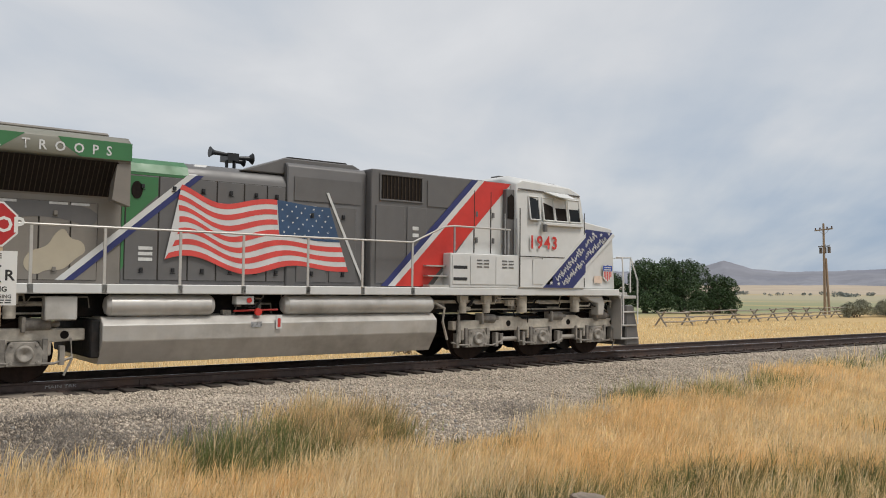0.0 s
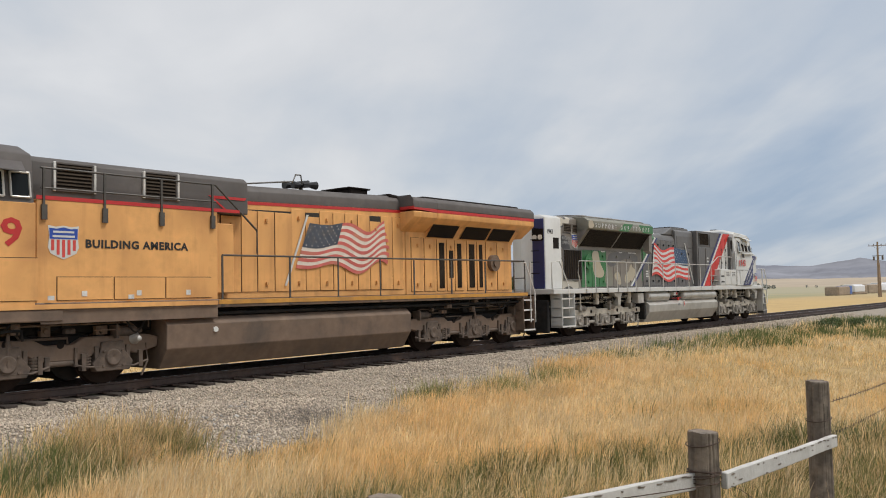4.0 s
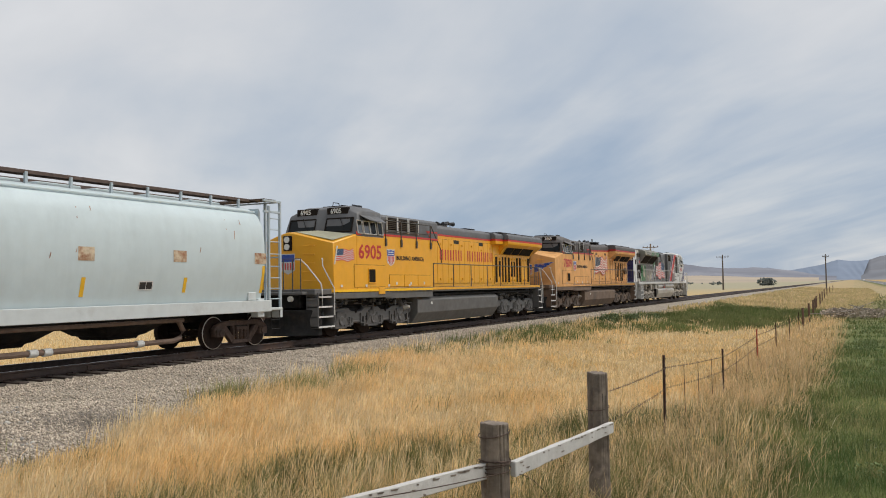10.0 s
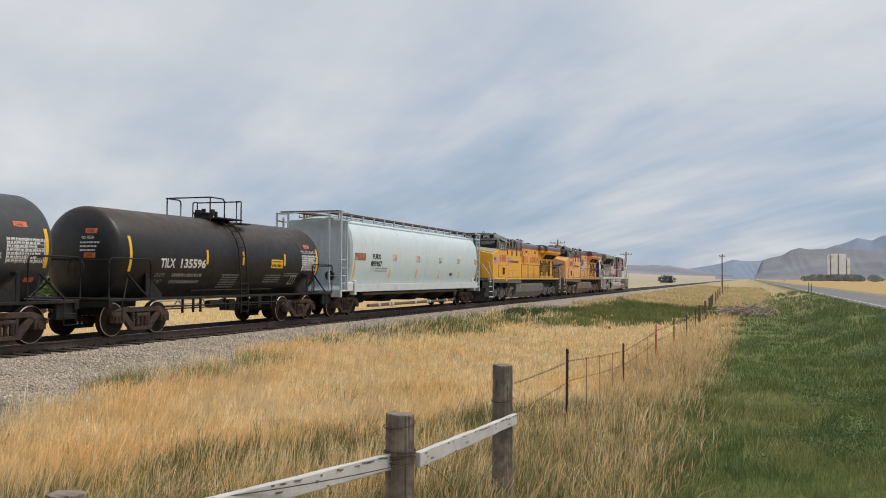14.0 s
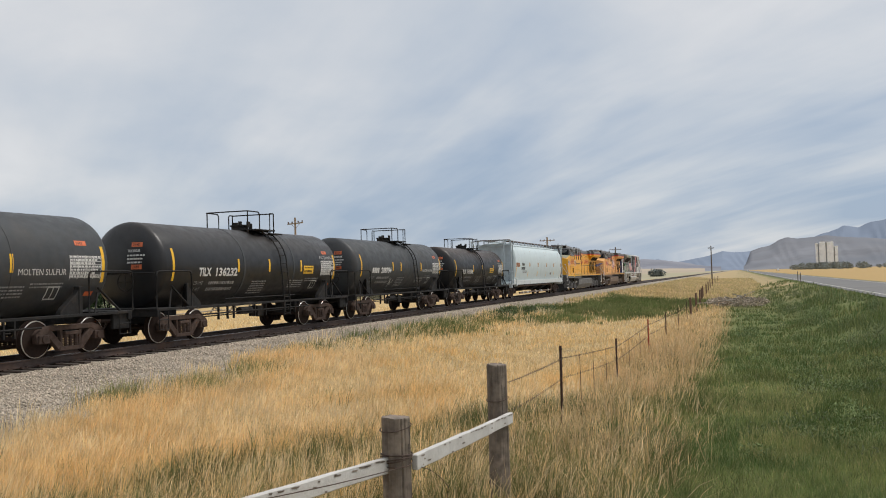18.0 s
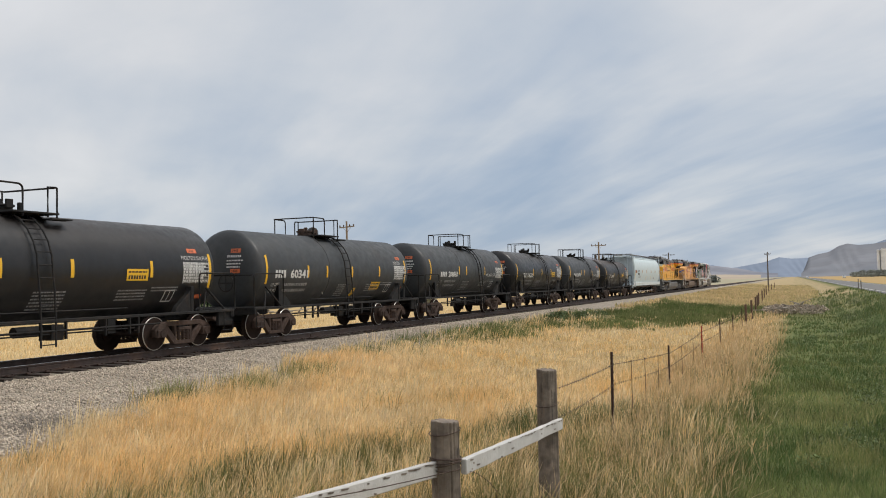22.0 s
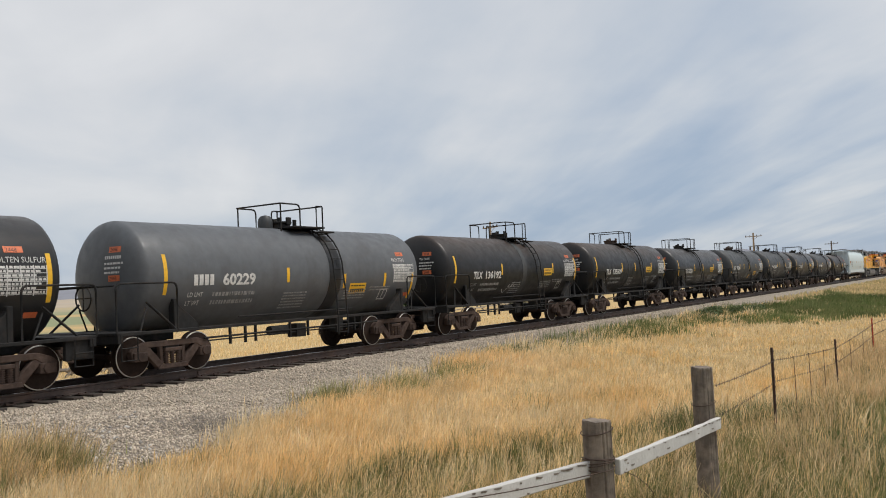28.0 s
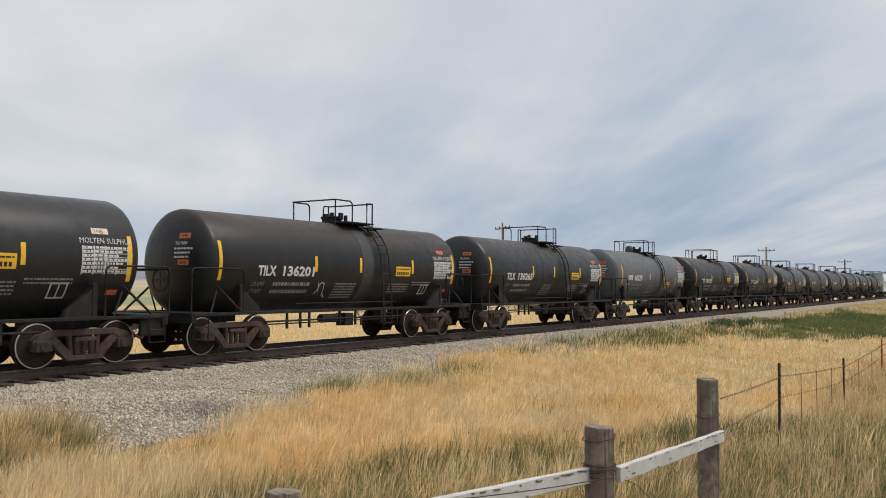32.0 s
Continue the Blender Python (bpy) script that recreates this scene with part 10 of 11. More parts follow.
def bare(x, y):
    """Bare gravel showing through in two patches near the ballast."""
    one = (y > 9.5) & (np.abs(x - (7.35 + (y - 9.8) * 0.72)) < 0.50 + 0.25 * lumps(x, y, 0.5, 2.0))
    two = (y > 10.6) & (np.abs(x - (15.6 + (y - 10) * 1.2)) < 0.40 + 0.3 * lumps(x, y, 0.6, 5.0))
    return one | two


def clear_of_grass(x, y, r):
    """Stones thin out where the grass closes over the ballast foot."""
    line = np.interp(x, [10, 12.3, 13.3, 17, 19, 23.5, 60], [0, 10.7, 11.3, 11.6, 12.2, 12.8, 12.8])
    return y > line + r.normal(0, 0.15, len(x))


stones("ballast_stones", 150000, (-3, 60), (TRACK_Y - 6.4, TRACK_Y - 1.38), 0.0235, M_stone, "loose grey crushed ballast stones on the shoulder", 5, clear_of_grass)
M_pale = island_random(material("pale_loose_stones", (0.40, 0.375, 0.34), 0.9, vary=0.2, scale=9, spec=0.2), 0.4)
stones("pale_stones", 1500, (1, 24), (9.8, 13.2), 0.036, M_pale, "pale loose stones in the bare strip", 6, lambda x, y, r: (bare(x, y) | (lumps(x, y, 1.3, 2.0) > 0.62)) & clear_of_grass(x, y, r))


def grass_material(name, cols, rough=0.75, low=0.70, patch=1.1, top=1.12, tight=0.18, tint=None):
    m = bpy.data.materials.new(name)
    m.use_nodes = True
    nt = m.node_tree
    N, L = nt.nodes, nt.links
    p = N["Principled BSDF"]
    g = N.new("ShaderNodeNewGeometry")
    r = N.new("ShaderNodeValToRGB")
    e = r.color_ramp.elements
    e[0].position, e[0].color = 0.0, (*cols[0], 1)
    e[1].position, e[1].color = 1.0, (*cols[-1], 1)
    for k, c in enumerate(cols[1:-1]):
        q = r.color_ramp.elements.new((k + 1) / (len(cols) - 1))
        q.color = (*c, 1)
    L.new(g.outputs["Random Per Island"], r.inputs[0])
    tc = N.new("ShaderNodeTexCoord")
    n = N.new("ShaderNodeTexNoise")
    n.inputs["Scale"].default_value, n.inputs["Detail"].default_value = patch, 6
    L.new(tc.outputs["Object"], n.inputs["Vector"])
    mr = N.new("ShaderNodeMapRange")
    mr.inputs[1].default_value, mr.inputs[2].default_value, mr.inputs[3].default_value, mr.inputs[4].default_value = 0.5 - tight, 0.5 + tight, low, top
    L.new(n.outputs["Fac"], mr.inputs[0])
    n2 = N.new("ShaderNodeTexNoise")
    n2.inputs["Scale"].default_value, n2.inputs["Detail"].default_value = 4.5, 2
    L.new(tc.outputs["Object"], n2.inputs["Vector"])
    m2 = N.new("ShaderNodeMapRange")
    m2.inputs[1].default_value, m2.inputs[2].default_value, m2.inputs[3].default_value, m2.inputs[4].default_value = 0.32, 0.68, 0.74, 1.2
    L.new(n2.outputs["Fac"], m2.inputs[0])
    both = N.new("ShaderNodeMath")
    both.operation = "MULTIPLY"
    L.new(mr.outputs[0], both.inputs[0])
    L.new(m2.outputs[0], both.inputs[1])
    mx = N.new("ShaderNodeMixRGB")
    mx.blend_type, mx.inputs[0].default_value = "MULTIPLY", 1.0
    L.new(r.outputs[0], mx.inputs[1])
    L.new(both.outputs[0], mx.inputs[2])
    if tint:
        # broad patches of a second tone
        n3 = N.new("ShaderNodeTexNoise")
        n3.inputs["Scale"].default_value, n3.inputs["Detail"].default_value = 0.45, 4
        L.new(tc.outputs["Object"], n3.inputs["Vector"])
        m3 = N.new("ShaderNodeMapRange")
        m3.inputs[1].default_value, m3.inputs[2].default_value = 0.42, 0.62
        L.new(n3.outputs["Fac"], m3.inputs[0])
        tn = N.new("ShaderNodeMixRGB")
        tn.blend_type = "MULTIPLY"
        tn.inputs[2].default_value = (*tint, 1)
        L.new(m3.outputs[0], tn.inputs[0])
        L.new(mx.outputs[0], tn.inputs[1])
        mx = tn
    L.new(mx.outputs[0], p.inputs["Base Color"])
    p.inputs["Roughness"].default_value = rough
    p.inputs["Specular IOR Level"].default_value = 0.2
    tr = N.new("ShaderNodeBsdfTranslucent")
    L.new(mx.outputs[0], tr.inputs["Color"])
    ms = N.new("ShaderNodeMixShader")
    ms.inputs[0].default_value = 0.38
    L.new(p.outputs[0], ms.inputs[1])
    L.new(tr.outputs[0], ms.inputs[2])
    L.new(ms.outputs[0], N["Material Output"].inputs["Surface"])
    return m


M_gold = grass_material("golden_dry_grass", [(0.88, 0.69, 0.38), (0.95, 0.80, 0.51), (0.84, 0.64, 0.34), (0.96, 0.84, 0.60), (0.74, 0.55, 0.29), (0.95, 0.80, 0.51)], low=0.90, patch=0.8, tint=(1.0, 0.90, 0.74))
M_farstraw = grass_material("tan_and_olive_far_grass", [(0.72, 0.55, 0.32), (0.80, 0.63, 0.39), (0.55, 0.46, 0.24), (0.76, 0.59, 0.35)], low=0.75, patch=0.12, tint=(0.82, 0.86, 0.74))
M_thatch = grass_material("brown_gold_thatch", [(0.62, 0.45, 0.21), (0.74, 0.56, 0.29), (0.48, 0.35, 0.16)], low=0.75)
M_olive = grass_material("olive_mixed_grass", low=0.55, patch=1.4, tight=0.14, cols=[(0.185, 0.20, 0.07), (0.26, 0.255, 0.10), (0.14, 0.175, 0.055), (0.38, 0.33, 0.15), (0.165, 0.20, 0.07), (0.23, 0.24, 0.09)])
M_straw = grass_material("pale_straw_grass", low=0.75, patch=1.0, cols=[(0.80, 0.58, 0.33), (0.64, 0.45, 0.23), (0.88, 0.69, 0.43), (0.56, 0.41, 0.19), (0.84, 0.63, 0.38)])
M_grn = grass_material("green_meadow_grass", [(0.19, 0.235, 0.085), (0.28, 0.32, 0.125), (0.135, 0.185, 0.065), (0.35, 0.36, 0.16), (0.21, 0.26, 0.095)], low=0.55, patch=0.45, top=1.05, tight=0.12, tint=(0.50, 0.64, 0.62))
M_wild = grass_material("dull_green_weed_blades", [(0.15, 0.185, 0.085), (0.22, 0.25, 0.12), (0.11, 0.15, 0.07), (0.28, 0.28, 0.14)], low=0.6)
M_lawn = grass_material("yellow_green_grass", [(0.18, 0.24, 0.075), (0.28, 0.32, 0.11), (0.13, 0.19, 0.06), (0.40, 0.38, 0.16), (0.21, 0.26, 0.085)], low=0.6, patch=0.6, top=1.15, tight=0.14, tint=(0.46, 0.58, 0.52))
M_strip = grass_material("fading_green_grass", [(0.24, 0.28, 0.10), (0.36, 0.36, 0.14), (0.19, 0.24, 0.08), (0.55, 0.46, 0.23), (0.29, 0.31, 0.12)], low=0.7, patch=0.4)
M_stripg = grass_material("dark_green_strip_grass", [(0.17, 0.215, 0.08), (0.26, 0.29, 0.115), (0.13, 0.18, 0.06), (0.38, 0.36, 0.17), (0.20, 0.24, 0.09)], low=0.6, patch=0.3, tint=(0.75, 0.85, 0.75))
M_grey_g = grass_material("grey_dead_weed", [(0.26, 0.235, 0.215), (0.36, 0.33, 0.29), (0.20, 0.18, 0.165)])
M_sage = island_random(material("sage_green_weed_leaves", (0.17, 0.20, 0.105), 0.75, vary=0.25, scale=0.8, spec=0.1), 0.22)


def scatter(count, seed, az=(2, 101), near=5.2, far_=85.0, power=0.75):
    """Places on the ground, denser towards the bank where the camera stands."""
    r = np.random.RandomState(seed)
    a = np.radians(r.uniform(*az, count))
    u = r.uniform(far_ ** -power, near ** -power, count)
    d = u ** (-1 / power)
    return np.sin(a) * d, np.cos(a) * d, d, r


def blades(name, x, y, d, h, w, lean, mat, label, r, heads=False):
    """One tapered, bent blade for each place; heads: a thicker seed head near the top."""
    n = len(x)
    z = np.maximum(ground_z(x, y), np.where(np.abs(y - TRACK_Y) < 4.6, ballast_z(x, y), -9)) - 0.03
    t = r.uniform(0, 2 * np.pi, n)
    side_ = np.stack([np.cos(t), np.sin(t), 0 * t], -1)
    if np.ndim(lean) == 2:
        lv = np.concatenate([lean * h[:, None], np.zeros((n, 1))], 1)
    else:
        la = r.uniform(0, 6.28, n)
        lv = np.stack([np.cos(la), np.sin(la), 0 * la], -1) * (lean * r.uniform(0.3, 1.5, n) * h)[:, None]
    B = np.stack([x, y, z], -1)
    up = np.array([0, 0, 1.0])
    W = (w * r.uniform(0.7, 1.3, n))[:, None] * side_
    m, q = (0.74, 1.25) if heads else (0.5, 0.8)
    P0, P1 = B - W * 0.5 * (0.6 if heads else 1), B + W * 0.5 * (0.6 if heads else 1)
    C = B + up * (h * m)[:, None] + lv * m * m
    P2, P3 = C + W * 0.5 * q, C - W * 0.5 * q
    T = B + up * h[:, None] + lv
    V = np.stack([P0, P1, P2, P3, T], 1).reshape(-1, 3)
    i = np.arange(n)[:, None] * 5
    F = np.concatenate([i + [0, 1, 2], i + [0, 2, 3], i + [3, 2, 4]])
    return quads_object(name, V, F, mat, label, "grass")


def edge(x, r, n):
    """Where the grass ends at the ballast."""
    line = np.interp(x, [-6, 2, 4.2, 4.8, 5.9, 6.9, 7.4, 7.9, 9.3, 10.6, 12.3, 13.3, 17, 19, 23.5, 60], [9.6, 9.9, 10.1, 10.7, 11.5, 11.8, 11.0, 9.6, 10.0, 10.2, 10.9, 11.5, 11.8, 12.4, 13.0, 13.0])
    return line + 0.3 * lumps(x, 0 * x, 0.6, 3.0) + r.normal(0, 0.22, n)


def golden_line(x):
    return np.interp(x, [2, 3.6, 5.6, 7.5, 9.8, 11.3, 13.2, 15.5, 22, 40], [7.4, 7.4, 7.0, 6.8, 6.4, 5.6, 4.3, 3.0, 1.8, 1.3])


def strip_line(x):
    """The near side of the green strip that runs along the ballast and out to the fence."""
    return np.interp(x, [21, 26, 31, 40, 46, 52, 62, 78, 86], [13.4, 12.6, 11.8, 10.5, 9.0, 6.0, 2.6, 2.2, 14])


def patch_in(x, y, cx, cy, rx, ry):
    return np.hypot((x - cx) / rx, (y - cy) / ry) < 1


def weed_spots(x, y):
    """Green weedy spots along the ballast foot."""
    return np.any([patch_in(x, y, *q) for q in WEED_SPOTS], axis=0)


WEED_SPOTS = ((13.7, 11.6, 0.9, 0.45), (15.7, 11.1, 0.5, 0.4), (18.5, 11.4, 0.9, 0.5), (4.8, 9.75, 1.2, 0.75), (6.9, 10.6, 0.6, 0.4))


def in_view(x, y, d, r):
    n = len(x)
    return (y < edge(x, r, n)) & (y > 0.9 + r.normal(0, 0.3, n)) & ~bare(x, y) & ~(weed_spots(x, y) & (r.uniform(0, 1, n) < 0.8))


def tufted(x, y, r, per, rad, wind=0.2, splay=0.16):
    """Blades gathered in tufts: places, lean and a height factor for each blade."""
    n = len(x)
    k = r.randint(per[0], per[1], n)
    i = np.repeat(np.arange(n), k)
    R = (rad * r.uniform(0.6, 1.5, n) * (1 + np.hypot(x, y) / 30))[i]
    off = r.normal(0, 1, (len(i), 2))
    lean = off * splay + wind * np.array([0.8, -0.6]) * r.uniform(0.2, 1.6, n)[i][:, None] + r.normal(0, 0.13, (len(i), 2))
    f = r.uniform(0.5, 1.4, n)[i] * (1 - 0.10 * np.hypot(off[:, 0], off[:, 1])) * r.uniform(0.7, 1.15, len(i))
    return x[i] + off[:, 0] * R, y[i] + off[:, 1] * R, lean, np.clip(f, 0.2, 2)


# tall dry grass in tufts, thick in the golden band, thin in the olive zone
x, y, d, r = scatter(33000, 1)
n_ = len(x)
olive_zone = y < golden_line(x) + r.normal(0, 0.3, n_) + 0.5 * lumps(x, y, 1.6, 6.0)
green_strip = (y > strip_line(x) + 0.8 * lumps(x, y, 3.0, 1.0)) & (x > 24) & (x < 78)
keep = in_view(x, y, d, r) & (r.uniform(0, 1, n_) > np.where(olive_zone, 0.86, np.where(green_strip, 0.72, 0.0)))
x, y = x[keep], y[keep]
x1, y1, lean, f = tufted(x, y, r, (10, 24), 0.07)
hh = f * (0.40 + 0.10 * lumps(x1, y1, 1.4, 2.0)) * (0.66 + 0.34 * step(26, 12, np.hypot(x1, y1)))
d1 = np.hypot(x1, y1)
half = r.uniform(0, 1, len(x1)) < 0.55
for nm, mk, hd in (("dry_grass", half, True), ("dry_grass_leaves", ~half, False)):
    blades(nm, x1[mk], y1[mk], d1[mk], hh[mk] * (1.0 if hd else 0.72), np.maximum(0.006, 0.00055 * d1[mk]), lean[mk], M_gold, "tall golden dry grass with seed heads" if hd else "golden dry grass blades", r, hd)

# low thatch that fills the gold between the tufts
x, y, d, r = scatter(120000, 11, near=6.0)
keep = in_view(x, y, d, r) & (y > golden_line(x) - 0.3)
x1, y1, d1 = x[keep], y[keep], d[keep]
blades("dry_thatch", x1, y1, d1, 0.20 * r.uniform(0.5, 1.4, len(x1)), np.maximum(0.005, 0.0006 * d1), 0.6, M_thatch, "short golden thatch between the tufts", r)

# greener, mixed grass close by and under the fence
x, y, d, r = scatter(17000, 2, near=4.6, far_=34.0)
n_ = len(x)
olive_zone = y < golden_line(x) + r.normal(0, 0.3, n_) + 0.5 * lumps(x, y, 1.6, 6.0)
weedy = weed_spots(x, y)
some = (y > 9.0) & (lumps(x, y, 1.7, 4.0) > 0.2) & (x < 13)
keep = ((in_view(x, y, d, r) & (y < 99)) | weedy) & ~bare(x, y) & (r.uniform(0, 1, n_) < np.where(olive_zone, 0.95, np.where(weedy, 0.9, np.where(some, 0.30, np.where(d < 18, 0.05, 0.0)))))
x1, y1, lean, f = tufted(x[keep], y[keep], r, (10, 20), 0.075, 0.12, 0.2)
d1 = np.hypot(x1, y1)
straw = r.uniform(0, 1, len(x1)) < 0.11 + 0.12 * step(8.0, 11.5, x1) * step(5.0, 3.0, y1)
hh = f * (0.36 + 0.10 * lumps(x1, y1, 1.0, 3.0))
blades("mixed_grass", x1[~straw], y1[~straw], d1[~straw], hh[~straw], np.maximum(0.0065, 0.0006 * d1[~straw]), lean[~straw], M_olive, "mixed olive green and straw-coloured grass", r)
blades("bent_straw", x1[straw], y1[straw], d1[straw], hh[straw] * 1.25, np.full(straw.sum(), 0.0055), lean[straw] * 1.9 + r.normal(0, 0.3, (straw.sum(), 2)), M_straw, "pale bent straw stalks among the olive grass", r, True)

# darker green tufts where the gold meets the olive grass, and at the fence foot
r = np.random.RandomState(15)
x = np.concatenate([r.uniform(5.0, 16, 420), r.uniform(8.5, 30, 120)])
y = np.concatenate([golden_line(x[:420]) + r.uniform(-0.7, 0.05, 420), r.uniform(0.9, 2.5, 120)])
keep = lumps(x, y, 0.8, 3.0) > 0.05
x1, y1, lean, f = tufted(x[keep], y[keep], r, (12, 24), 0.09, 0.05, 0.35)
d1 = np.hypot(x1, y1)
blades("field_weeds", x1, y1, d1, f * 0.34, np.maximum(0.008, 0.0007 * d1), lean, M_wild, "dull green weeds among the dry grass", r)

# tall pale grass along the wire fence
x, y, d, r = scatter(6500, 12, az=(58, 93), near=8.5, far_=62.0, power=0.7)
keep = (y > 1.55 - 0.7 * step(14, 26, x) + 0.45 * lumps(x, y, 1.7, 2.0) + r.normal(0, 0.15, len(x))) & (y < 2.2 + 1.0 * step(13, 22, x) + 0.5 * lumps(x, y, 2.0, 7.0)) & (x > 10.5) & (r.uniform(0, 1, len(x)) < 0.35 + 0.65 * step(12, 20, x))
x1, y1, lean, f = tufted(x[keep], y[keep], r, (9, 18), 0.08, 0.10, 0.2)
d1 = np.hypot(x1, y1)
blades("fence_grass", x1, y1, d1, f * 0.50, np.maximum(0.0045, 0.00045 * d1), lean, M_straw, "tall pale straw grass along the wire fence", r, True)

# green tuft at the ballast foot by the crossing
r = np.random.RandomState(23)
u = r.uniform(0, 1, 430)
x = 3.9 + 3.4 * u + r.normal(0, 0.25, 430)
y = 9.7 + 1.35 * u + r.normal(0, 0.38, 430)
x1, y1, lean, f = tufted(x, y, r, (9, 17), 0.07, 0.15, 0.22)
d1 = np.hypot(x1, y1)
dry = r.uniform(0, 1, len(x1)) < 0.08 + 0.55 * step(4.9, 6.2, x1)
hh = f * 0.42
blades("green_tuft", x1[~dry], y1[~dry], d1[~dry], hh[~dry], np.full((~dry).sum(), 0.0075), lean[~dry], M_stripg, "green grass tuft at the ballast foot", r)
blades("dry_tuft", x1[dry], y1[dry], d1[dry], hh[dry] * 1.15, np.full(dry.sum(), 0.006), lean[dry], M_straw, "straw stalks in the green tuft", r, True)

# green weeds in the spots along the ballast foot
r = np.random.RandomState(27)
x = np.concatenate([cx + rx * r.normal(0, 0.6, 42) for cx, cy, rx, ry in WEED_SPOTS])
y = np.concatenate([cy + ry * r.normal(0, 0.6, 42) for cx, cy, rx, ry in WEED_SPOTS])
x1, y1, lean, f = tufted(x, y, r, (8, 15), 0.06, 0.12, 0.22)
d1 = np.hypot(x1, y1)
blades("edge_weeds", x1, y1, d1, f * 0.42, np.maximum(0.007, 0.00055 * d1), lean, M_strip, "green weeds along the ballast foot", r)

# green grass on the verge: short and yellowish close by, taller further out
x, y, d, r = scatter(24000, 3, az=(70, 101), near=6.0, far_=150.0, power=0.72)
n_ = len(x)
keep = (y < 1.7 - 0.4 * step(11, 18, x) + r.normal(0, 0.4, n_) + 0.6 * lumps(x, y, 2.2, 4.0)) & (y > -8.3)
x, y = x[keep], y[keep]
x1, y1, lean, f = tufted(x, y, r, (8, 17), 0.085, 0.06, 0.3)
d1 = np.hypot(x1, y1)
deep = step(-1.6, -4.0, y1) * (1 - 0.75 * step(-5.5, -9.0, y1)) * step(9, 14, x1)
hh = f * (0.15 + 0.10 * np.clip(0.4 + 1.2 * lumps(x1, y1, 1.1, 5.0), 0, 1) + 0.36 * deep * np.clip(0.4 + 1.2 * lumps(x1, y1, 1.5, 3.0), 0, 1))
patchy = patch_in(x1, y1, 16.4, -0.3, 2.4, 1.0) | patch_in(x1, y1, 12.2, -0.4, 1.0, 0.5)
dry = r.uniform(0, 1, len(x1)) < 0.07 + 0.45 * patchy + 0.16 * (lumps(x1, y1, 1.8, 9.0) > 0.42) + 0.75 * step(60, 120, x1) * step(-4.5, -1.0, y1)
fresh_ = ~dry & (r.uniform(0, 1, len(x1)) < step(40, 14, x1) * 0.6 + 0.2)
dark_ = ~dry & ~fresh_
blades("green_grass", x1[dark_], y1[dark_], d1[dark_], hh[dark_], np.maximum(0.006, 0.0007 * d1[dark_]), lean[dark_], M_grn, "lush green grass and weeds on the verge", r)
blades("short_green_grass", x1[fresh_], y1[fresh_], d1[fresh_], hh[fresh_] * 0.85, np.maximum(0.006, 0.0006 * d1[fresh_]), lean[fresh_], M_lawn, "short yellow-green grass on the verge", r)
blades("verge_dry_grass", x1[dry], y1[dry], d1[dry], hh[dry] * 1.1, np.maximum(0.006, 0.0006 * d1[dry]), lean[dry], M_strip, "yellowing grass among the green verge", r)

# the green strip between the gold and the ballast, and out to the fence
r = np.random.RandomState(31)
x = 23 + 62 * r.uniform(0, 1, 9000) ** 1.2
y = r.uniform(1.6, 13.4, 9000)
keep = (y > strip_line(x) + 1.6 * lumps(x, y, 3.0, 2.0) + r.normal(0, 0.9, len(x))) & (y < edge(x, r, len(x)) + 0.2 - 2.2 * step(48, 62, x)) & (lumps(x, y, 2.0, 6.0) > -0.45)
x1, y1, lean, f = tufted(x[keep], y[keep], r, (8, 16), 0.10, 0.1, 0.2)
d1 = np.hypot(x1, y1)
blades("strip_grass", x1, y1, d1, f * (0.38 + 0.14 * lumps(x1, y1, 2.0, 3.0)), 0.0007 * d1, lean, M_stripg, "green grass strip along the ballast foot", r)

# dry grass far along the fence
r = np.random.RandomState(33)
x = 66 + 200 * r.uniform(0, 1, 26000) ** 1.5
y = r.uniform(-3.5, 13.2, 26000)
keep = ((x > 80) | (y > 10.2)) & (y > -1.0 - 2.5 * step(80, 160, x) + 0.8 * lumps(x, y, 5.0, 2.0)) & (y < 13.0)
x1, y1 = x[keep], y[keep]
d1 = np.hypot(x1, y1)
blades("far_dry_grass", x1, y1, d1, 0.34 * r.uniform(0.5, 1.3, len(x1)), 0.0011 * d1, 0.3, M_farstraw, "tan dry grass far along the fence", r)

# thick dry grass right up to the ballast foot
r = np.random.RandomState(41)
x = 9.3 + 40 * r.uniform(0, 1, 5200) ** 1.3
y = r.uniform(9.4, 13.3, 5200)
keep = (y < edge(x, r, len(x))) & ~bare(x, y) & ~weed_spots(x, y) & (r.uniform(0, 1, len(x)) < (0.55 + 0.4 * lumps(x, y, 1.5, 7.0)) * (1 - 0.85 * step(21, 25, x)))
x1, y1, lean, f = tufted(x[keep], y[keep], r, (9, 18), 0.07, 0.25)
d1 = np.hypot(x1, y1)
blades("edge_grass", x1, y1, d1, f * (0.44 + 0.10 * lumps(x1, y1, 1.2, 5.0)), 0.00040 * d1, lean, M_gold, "dry grass closing over the ballast foot", r, True)

# grey dead weeds along the foot of the ballast near the crossing
x, y, d, r = scatter(9000, 4, az=(2, 62), near=10.4, far_=24.0, power=0.5)
grey_zone = (y > 10.2) & (y < 12.4 + 0.35 * lumps(x, y, 1.0, 3.0)) & (x < 4.6 + 1.2 * lumps(x, y, 1.3, 4.0))
grey_zone |= patch_in(x, y, 15.9, 10.7, 1.3, 0.7) | patch_in(x, y, 10.2, 11.5, 0.9, 0.4)
keep = grey_zone & (lumps(x, y, 0.5, 8.0) > -0.4)
x1, y1, lean, f = tufted(x[keep], y[keep], r, (14, 30), 0.11, 0.1, 0.9)
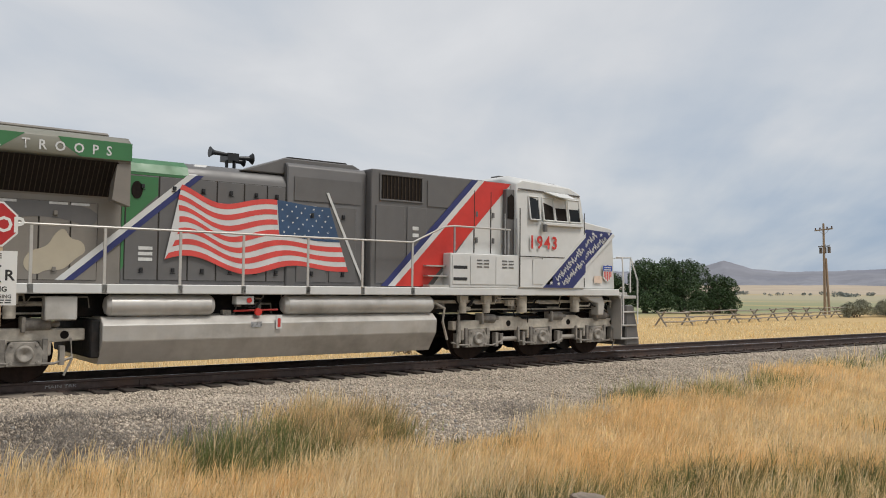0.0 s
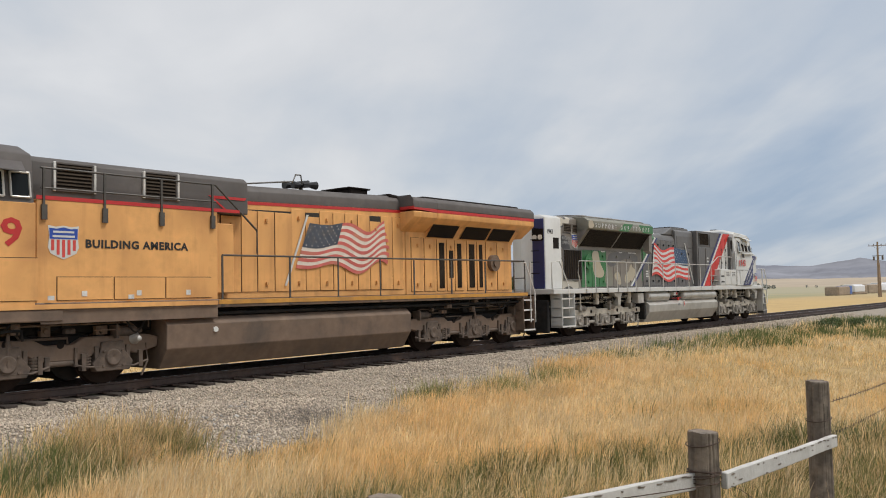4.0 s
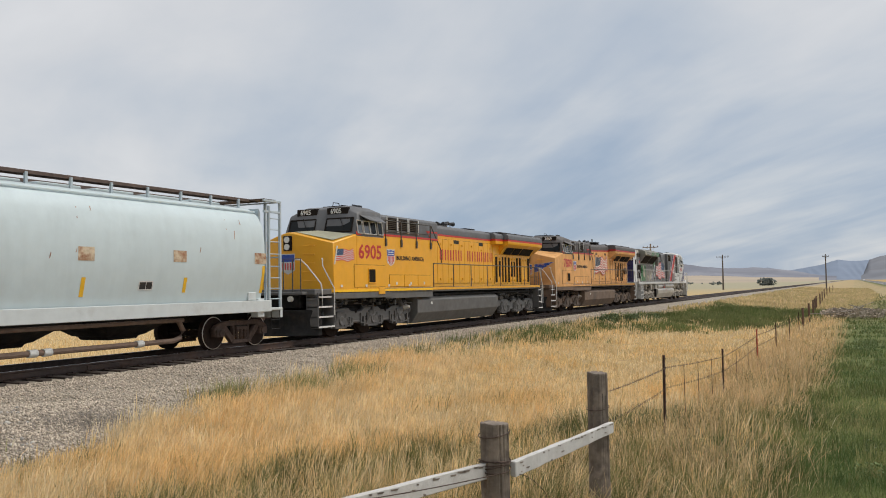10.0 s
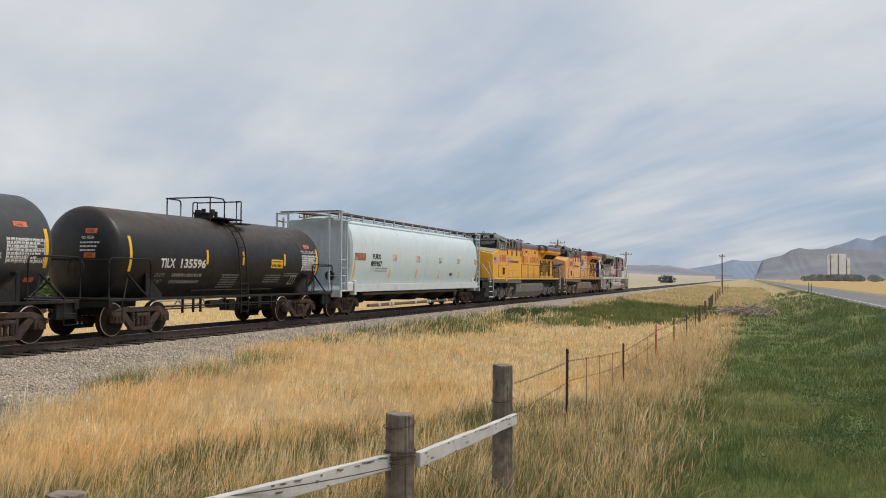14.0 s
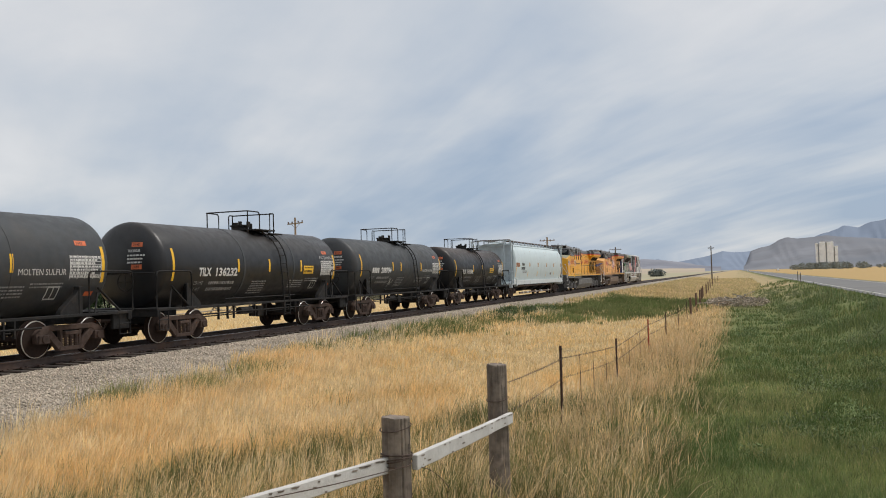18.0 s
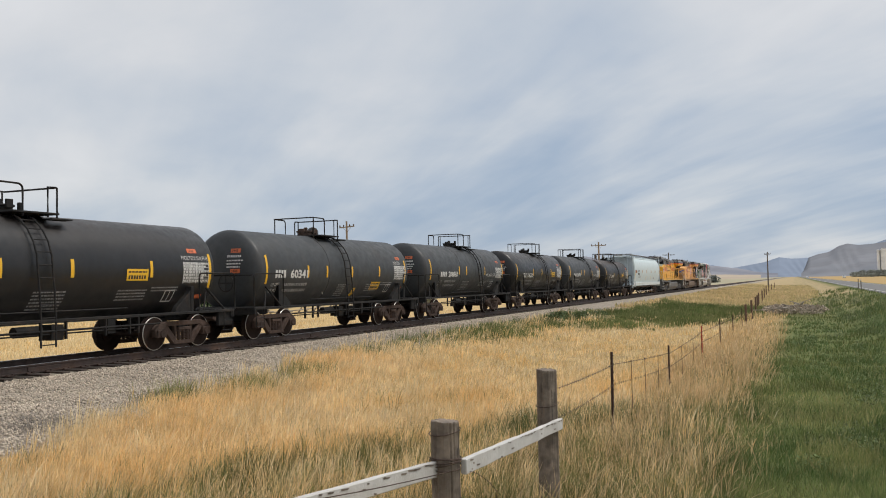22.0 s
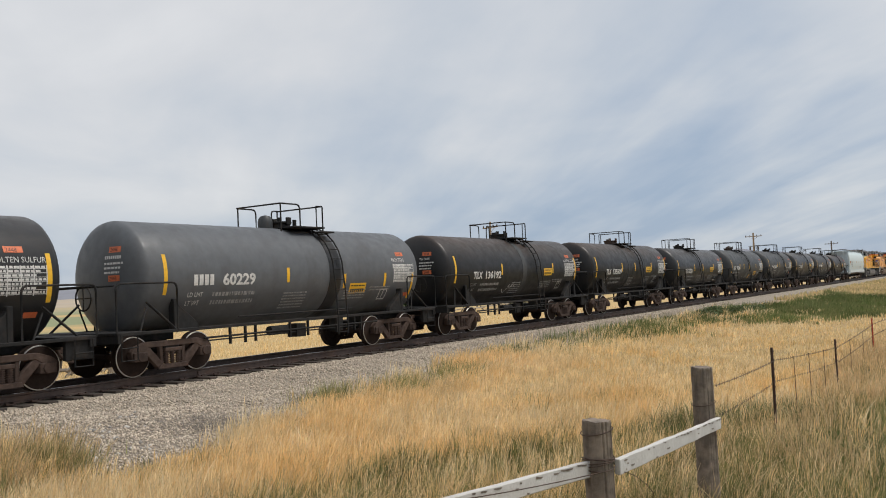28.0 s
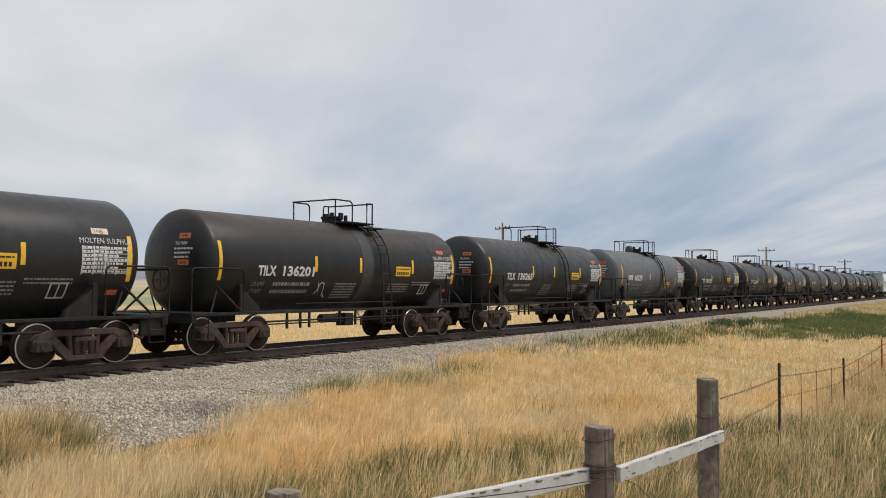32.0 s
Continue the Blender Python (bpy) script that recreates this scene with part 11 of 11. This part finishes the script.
blades("dead_weeds", x1, y1, np.hypot(x1, y1), f * 0.15, np.full(len(x1), 0.006), lean, M_grey_g, "matted grey dead weeds along the ballast foot", r)

# short grass behind the track
x, y, d, r = scatter(70000, 8, az=(5, 82), near=20.0, far_=75.0, power=0.6)
keep = (y > TRACK_Y + 4.2) & (y < 60)
x1, y1, d1 = x[keep], y[keep], d[keep]
blades("stubble", x1, y1, d1, 0.22 * r.uniform(0.5, 1.3, len(x1)), 0.0007 * d1, 0.3, M_gold, "short golden grass behind the track", r)

# leafy weeds in mounds on the verge, green and sage
rw = random.Random(5)
for nm, mt, cnt, seed, lb in (("verge_weeds", M_weed, 65000, 44, "tall leafy green weeds on the verge bank"), ("sage_weeds", M_sage, 45000, 45, "grey-green leafy weeds on the verge bank")):
    lobes = []
    for k in range(120):
        wx = 11.5 + 85 * rw.random() ** 1.6
        wy = rw.uniform(-7.6, -2.0) if rw.random() < 0.8 else rw.uniform(-2.2, -0.2)
        w_ = rw.uniform(0.3, 1.0) * (0.6 if wy > -2.2 else 1)
        hgt = rw.uniform(0.22, 0.66) * (0.55 if wy < -6 or wy > -2.2 else 1)
        for j in range(3):
            lobes.append((wx + rw.uniform(-0.5, 0.5) * w_, wy + rw.uniform(-0.5, 0.5) * w_, float(ground_z(wx, wy)) + hgt * rw.uniform(0.35, 0.75), w_ * rw.uniform(0.4, 0.75), w_ * rw.uniform(0.4, 0.75), hgt * rw.uniform(0.4, 0.75)))
    tagged(leaf_cloud(nm, lobes, cnt, 0.019, mt, seed), lb, "weeds", kind="stuff")

# short grass on the bank round the camera and behind it
r = np.random.RandomState(61)
a, d = r.uniform(0, 2 * np.pi, 26000), 13 * np.sqrt(r.uniform(0.002, 1, 26000))
x1, y1 = np.sin(a) * d, np.cos(a) * d
deg = np.degrees(a)
keep = ((deg > 100) | (deg < 3) | (d < 5)) & (y1 > -8.4) & (np.hypot(x1, y1) > 0.35) & (y1 < 9.4)
x1, y1, d1 = x1[keep], y1[keep], d[keep]
gold = y1 > 1.2 + r.normal(0, 0.4, len(x1))
for nm, mk, mt, lb in (("bank_dry_grass", gold, M_olive, "short straw-coloured grass on the bank"), ("bank_green_grass", ~gold, M_grn, "short green grass on the bank")):
    blades(nm, x1[mk], y1[mk], d1[mk], 0.20 * r.uniform(0.5, 1.4, mk.sum()), np.full(mk.sum(), 0.009), 0.35, mt, lb, r)

# a heap of grey brush beside the fence
M_twig = island_random(material("pale_dead_twigs", (0.40, 0.34, 0.275), 0.9, vary=0.3, scale=1.5, spec=0.1), 0.4)
heap = thing("brush_heap", "heap of grey dead brush beside the fence", "brush heap", pose(66.0, 0.2, -1.0))
rb = random.Random(14)
for k in range(26):
    p0 = Vector((rb.uniform(-2.6, 2.6), rb.uniform(-1.8, 1.8), rb.uniform(0.1, 0.6)))
    a = rb.uniform(0, 6.28)
    p1 = p0 + Vector((math.cos(a), math.sin(a), rb.uniform(-0.1, 0.3))) * rb.uniform(0.6, 1.6)
    part("branch", Mesh().tube([p0, p1], rb.uniform(0.02, 0.05), 5), M_log, heap)
tagged(leaf_cloud("twig_mass", [(rb.uniform(-2, 2), rb.uniform(-1.4, 1.4), 0.25, 1.0, 0.9, 0.3) for k in range(8)], 2500, 0.09, M_twig, 3, heap), kind="stuff")


# ---- motion ----
def run_at(t):
    """Metres gone by t seconds, by a smooth line through RUN."""
    return float(np.interp(t, RUN_T, RUN_S))


RUN_T = np.linspace(0, 32, 961)
_c = np.polynomial.polynomial.Polynomial.fit([r[0] for r in RUN], [r[1] for r in RUN], 5)
RUN_S = _c(RUN_T)


def motions():
    for ob, x in TRAIN:
        walk(ob, [(t, pose(x + run_at(t), TRACK_Y, 0)) for t in range(33)])
    walk(far_car, [(t, pose(1528 - 30 * t, -10.6, -0.37, 0, 0, 180)) for t in range(0, 33, 4)])
    walk(white_van, [(t, pose(1190 - 25 * t, -30.7, -0.37, 0, 0, 180)) for t in range(0, 33, 4)])
    spins = {}
    for ob, x, r in WHEELS:
        every = 0.1 if r > 0.5 else 1 / 15
        if r not in spins:
            spins[r] = [(k * every, math.degrees(run_at(k * every) / r)) for k in range(int(32 / every + 1e-6) + 1)]
        walk(ob, [(t, pose(x, 0, r, 0, a % 360, 0)) for t, a in spins[r]])


motions()
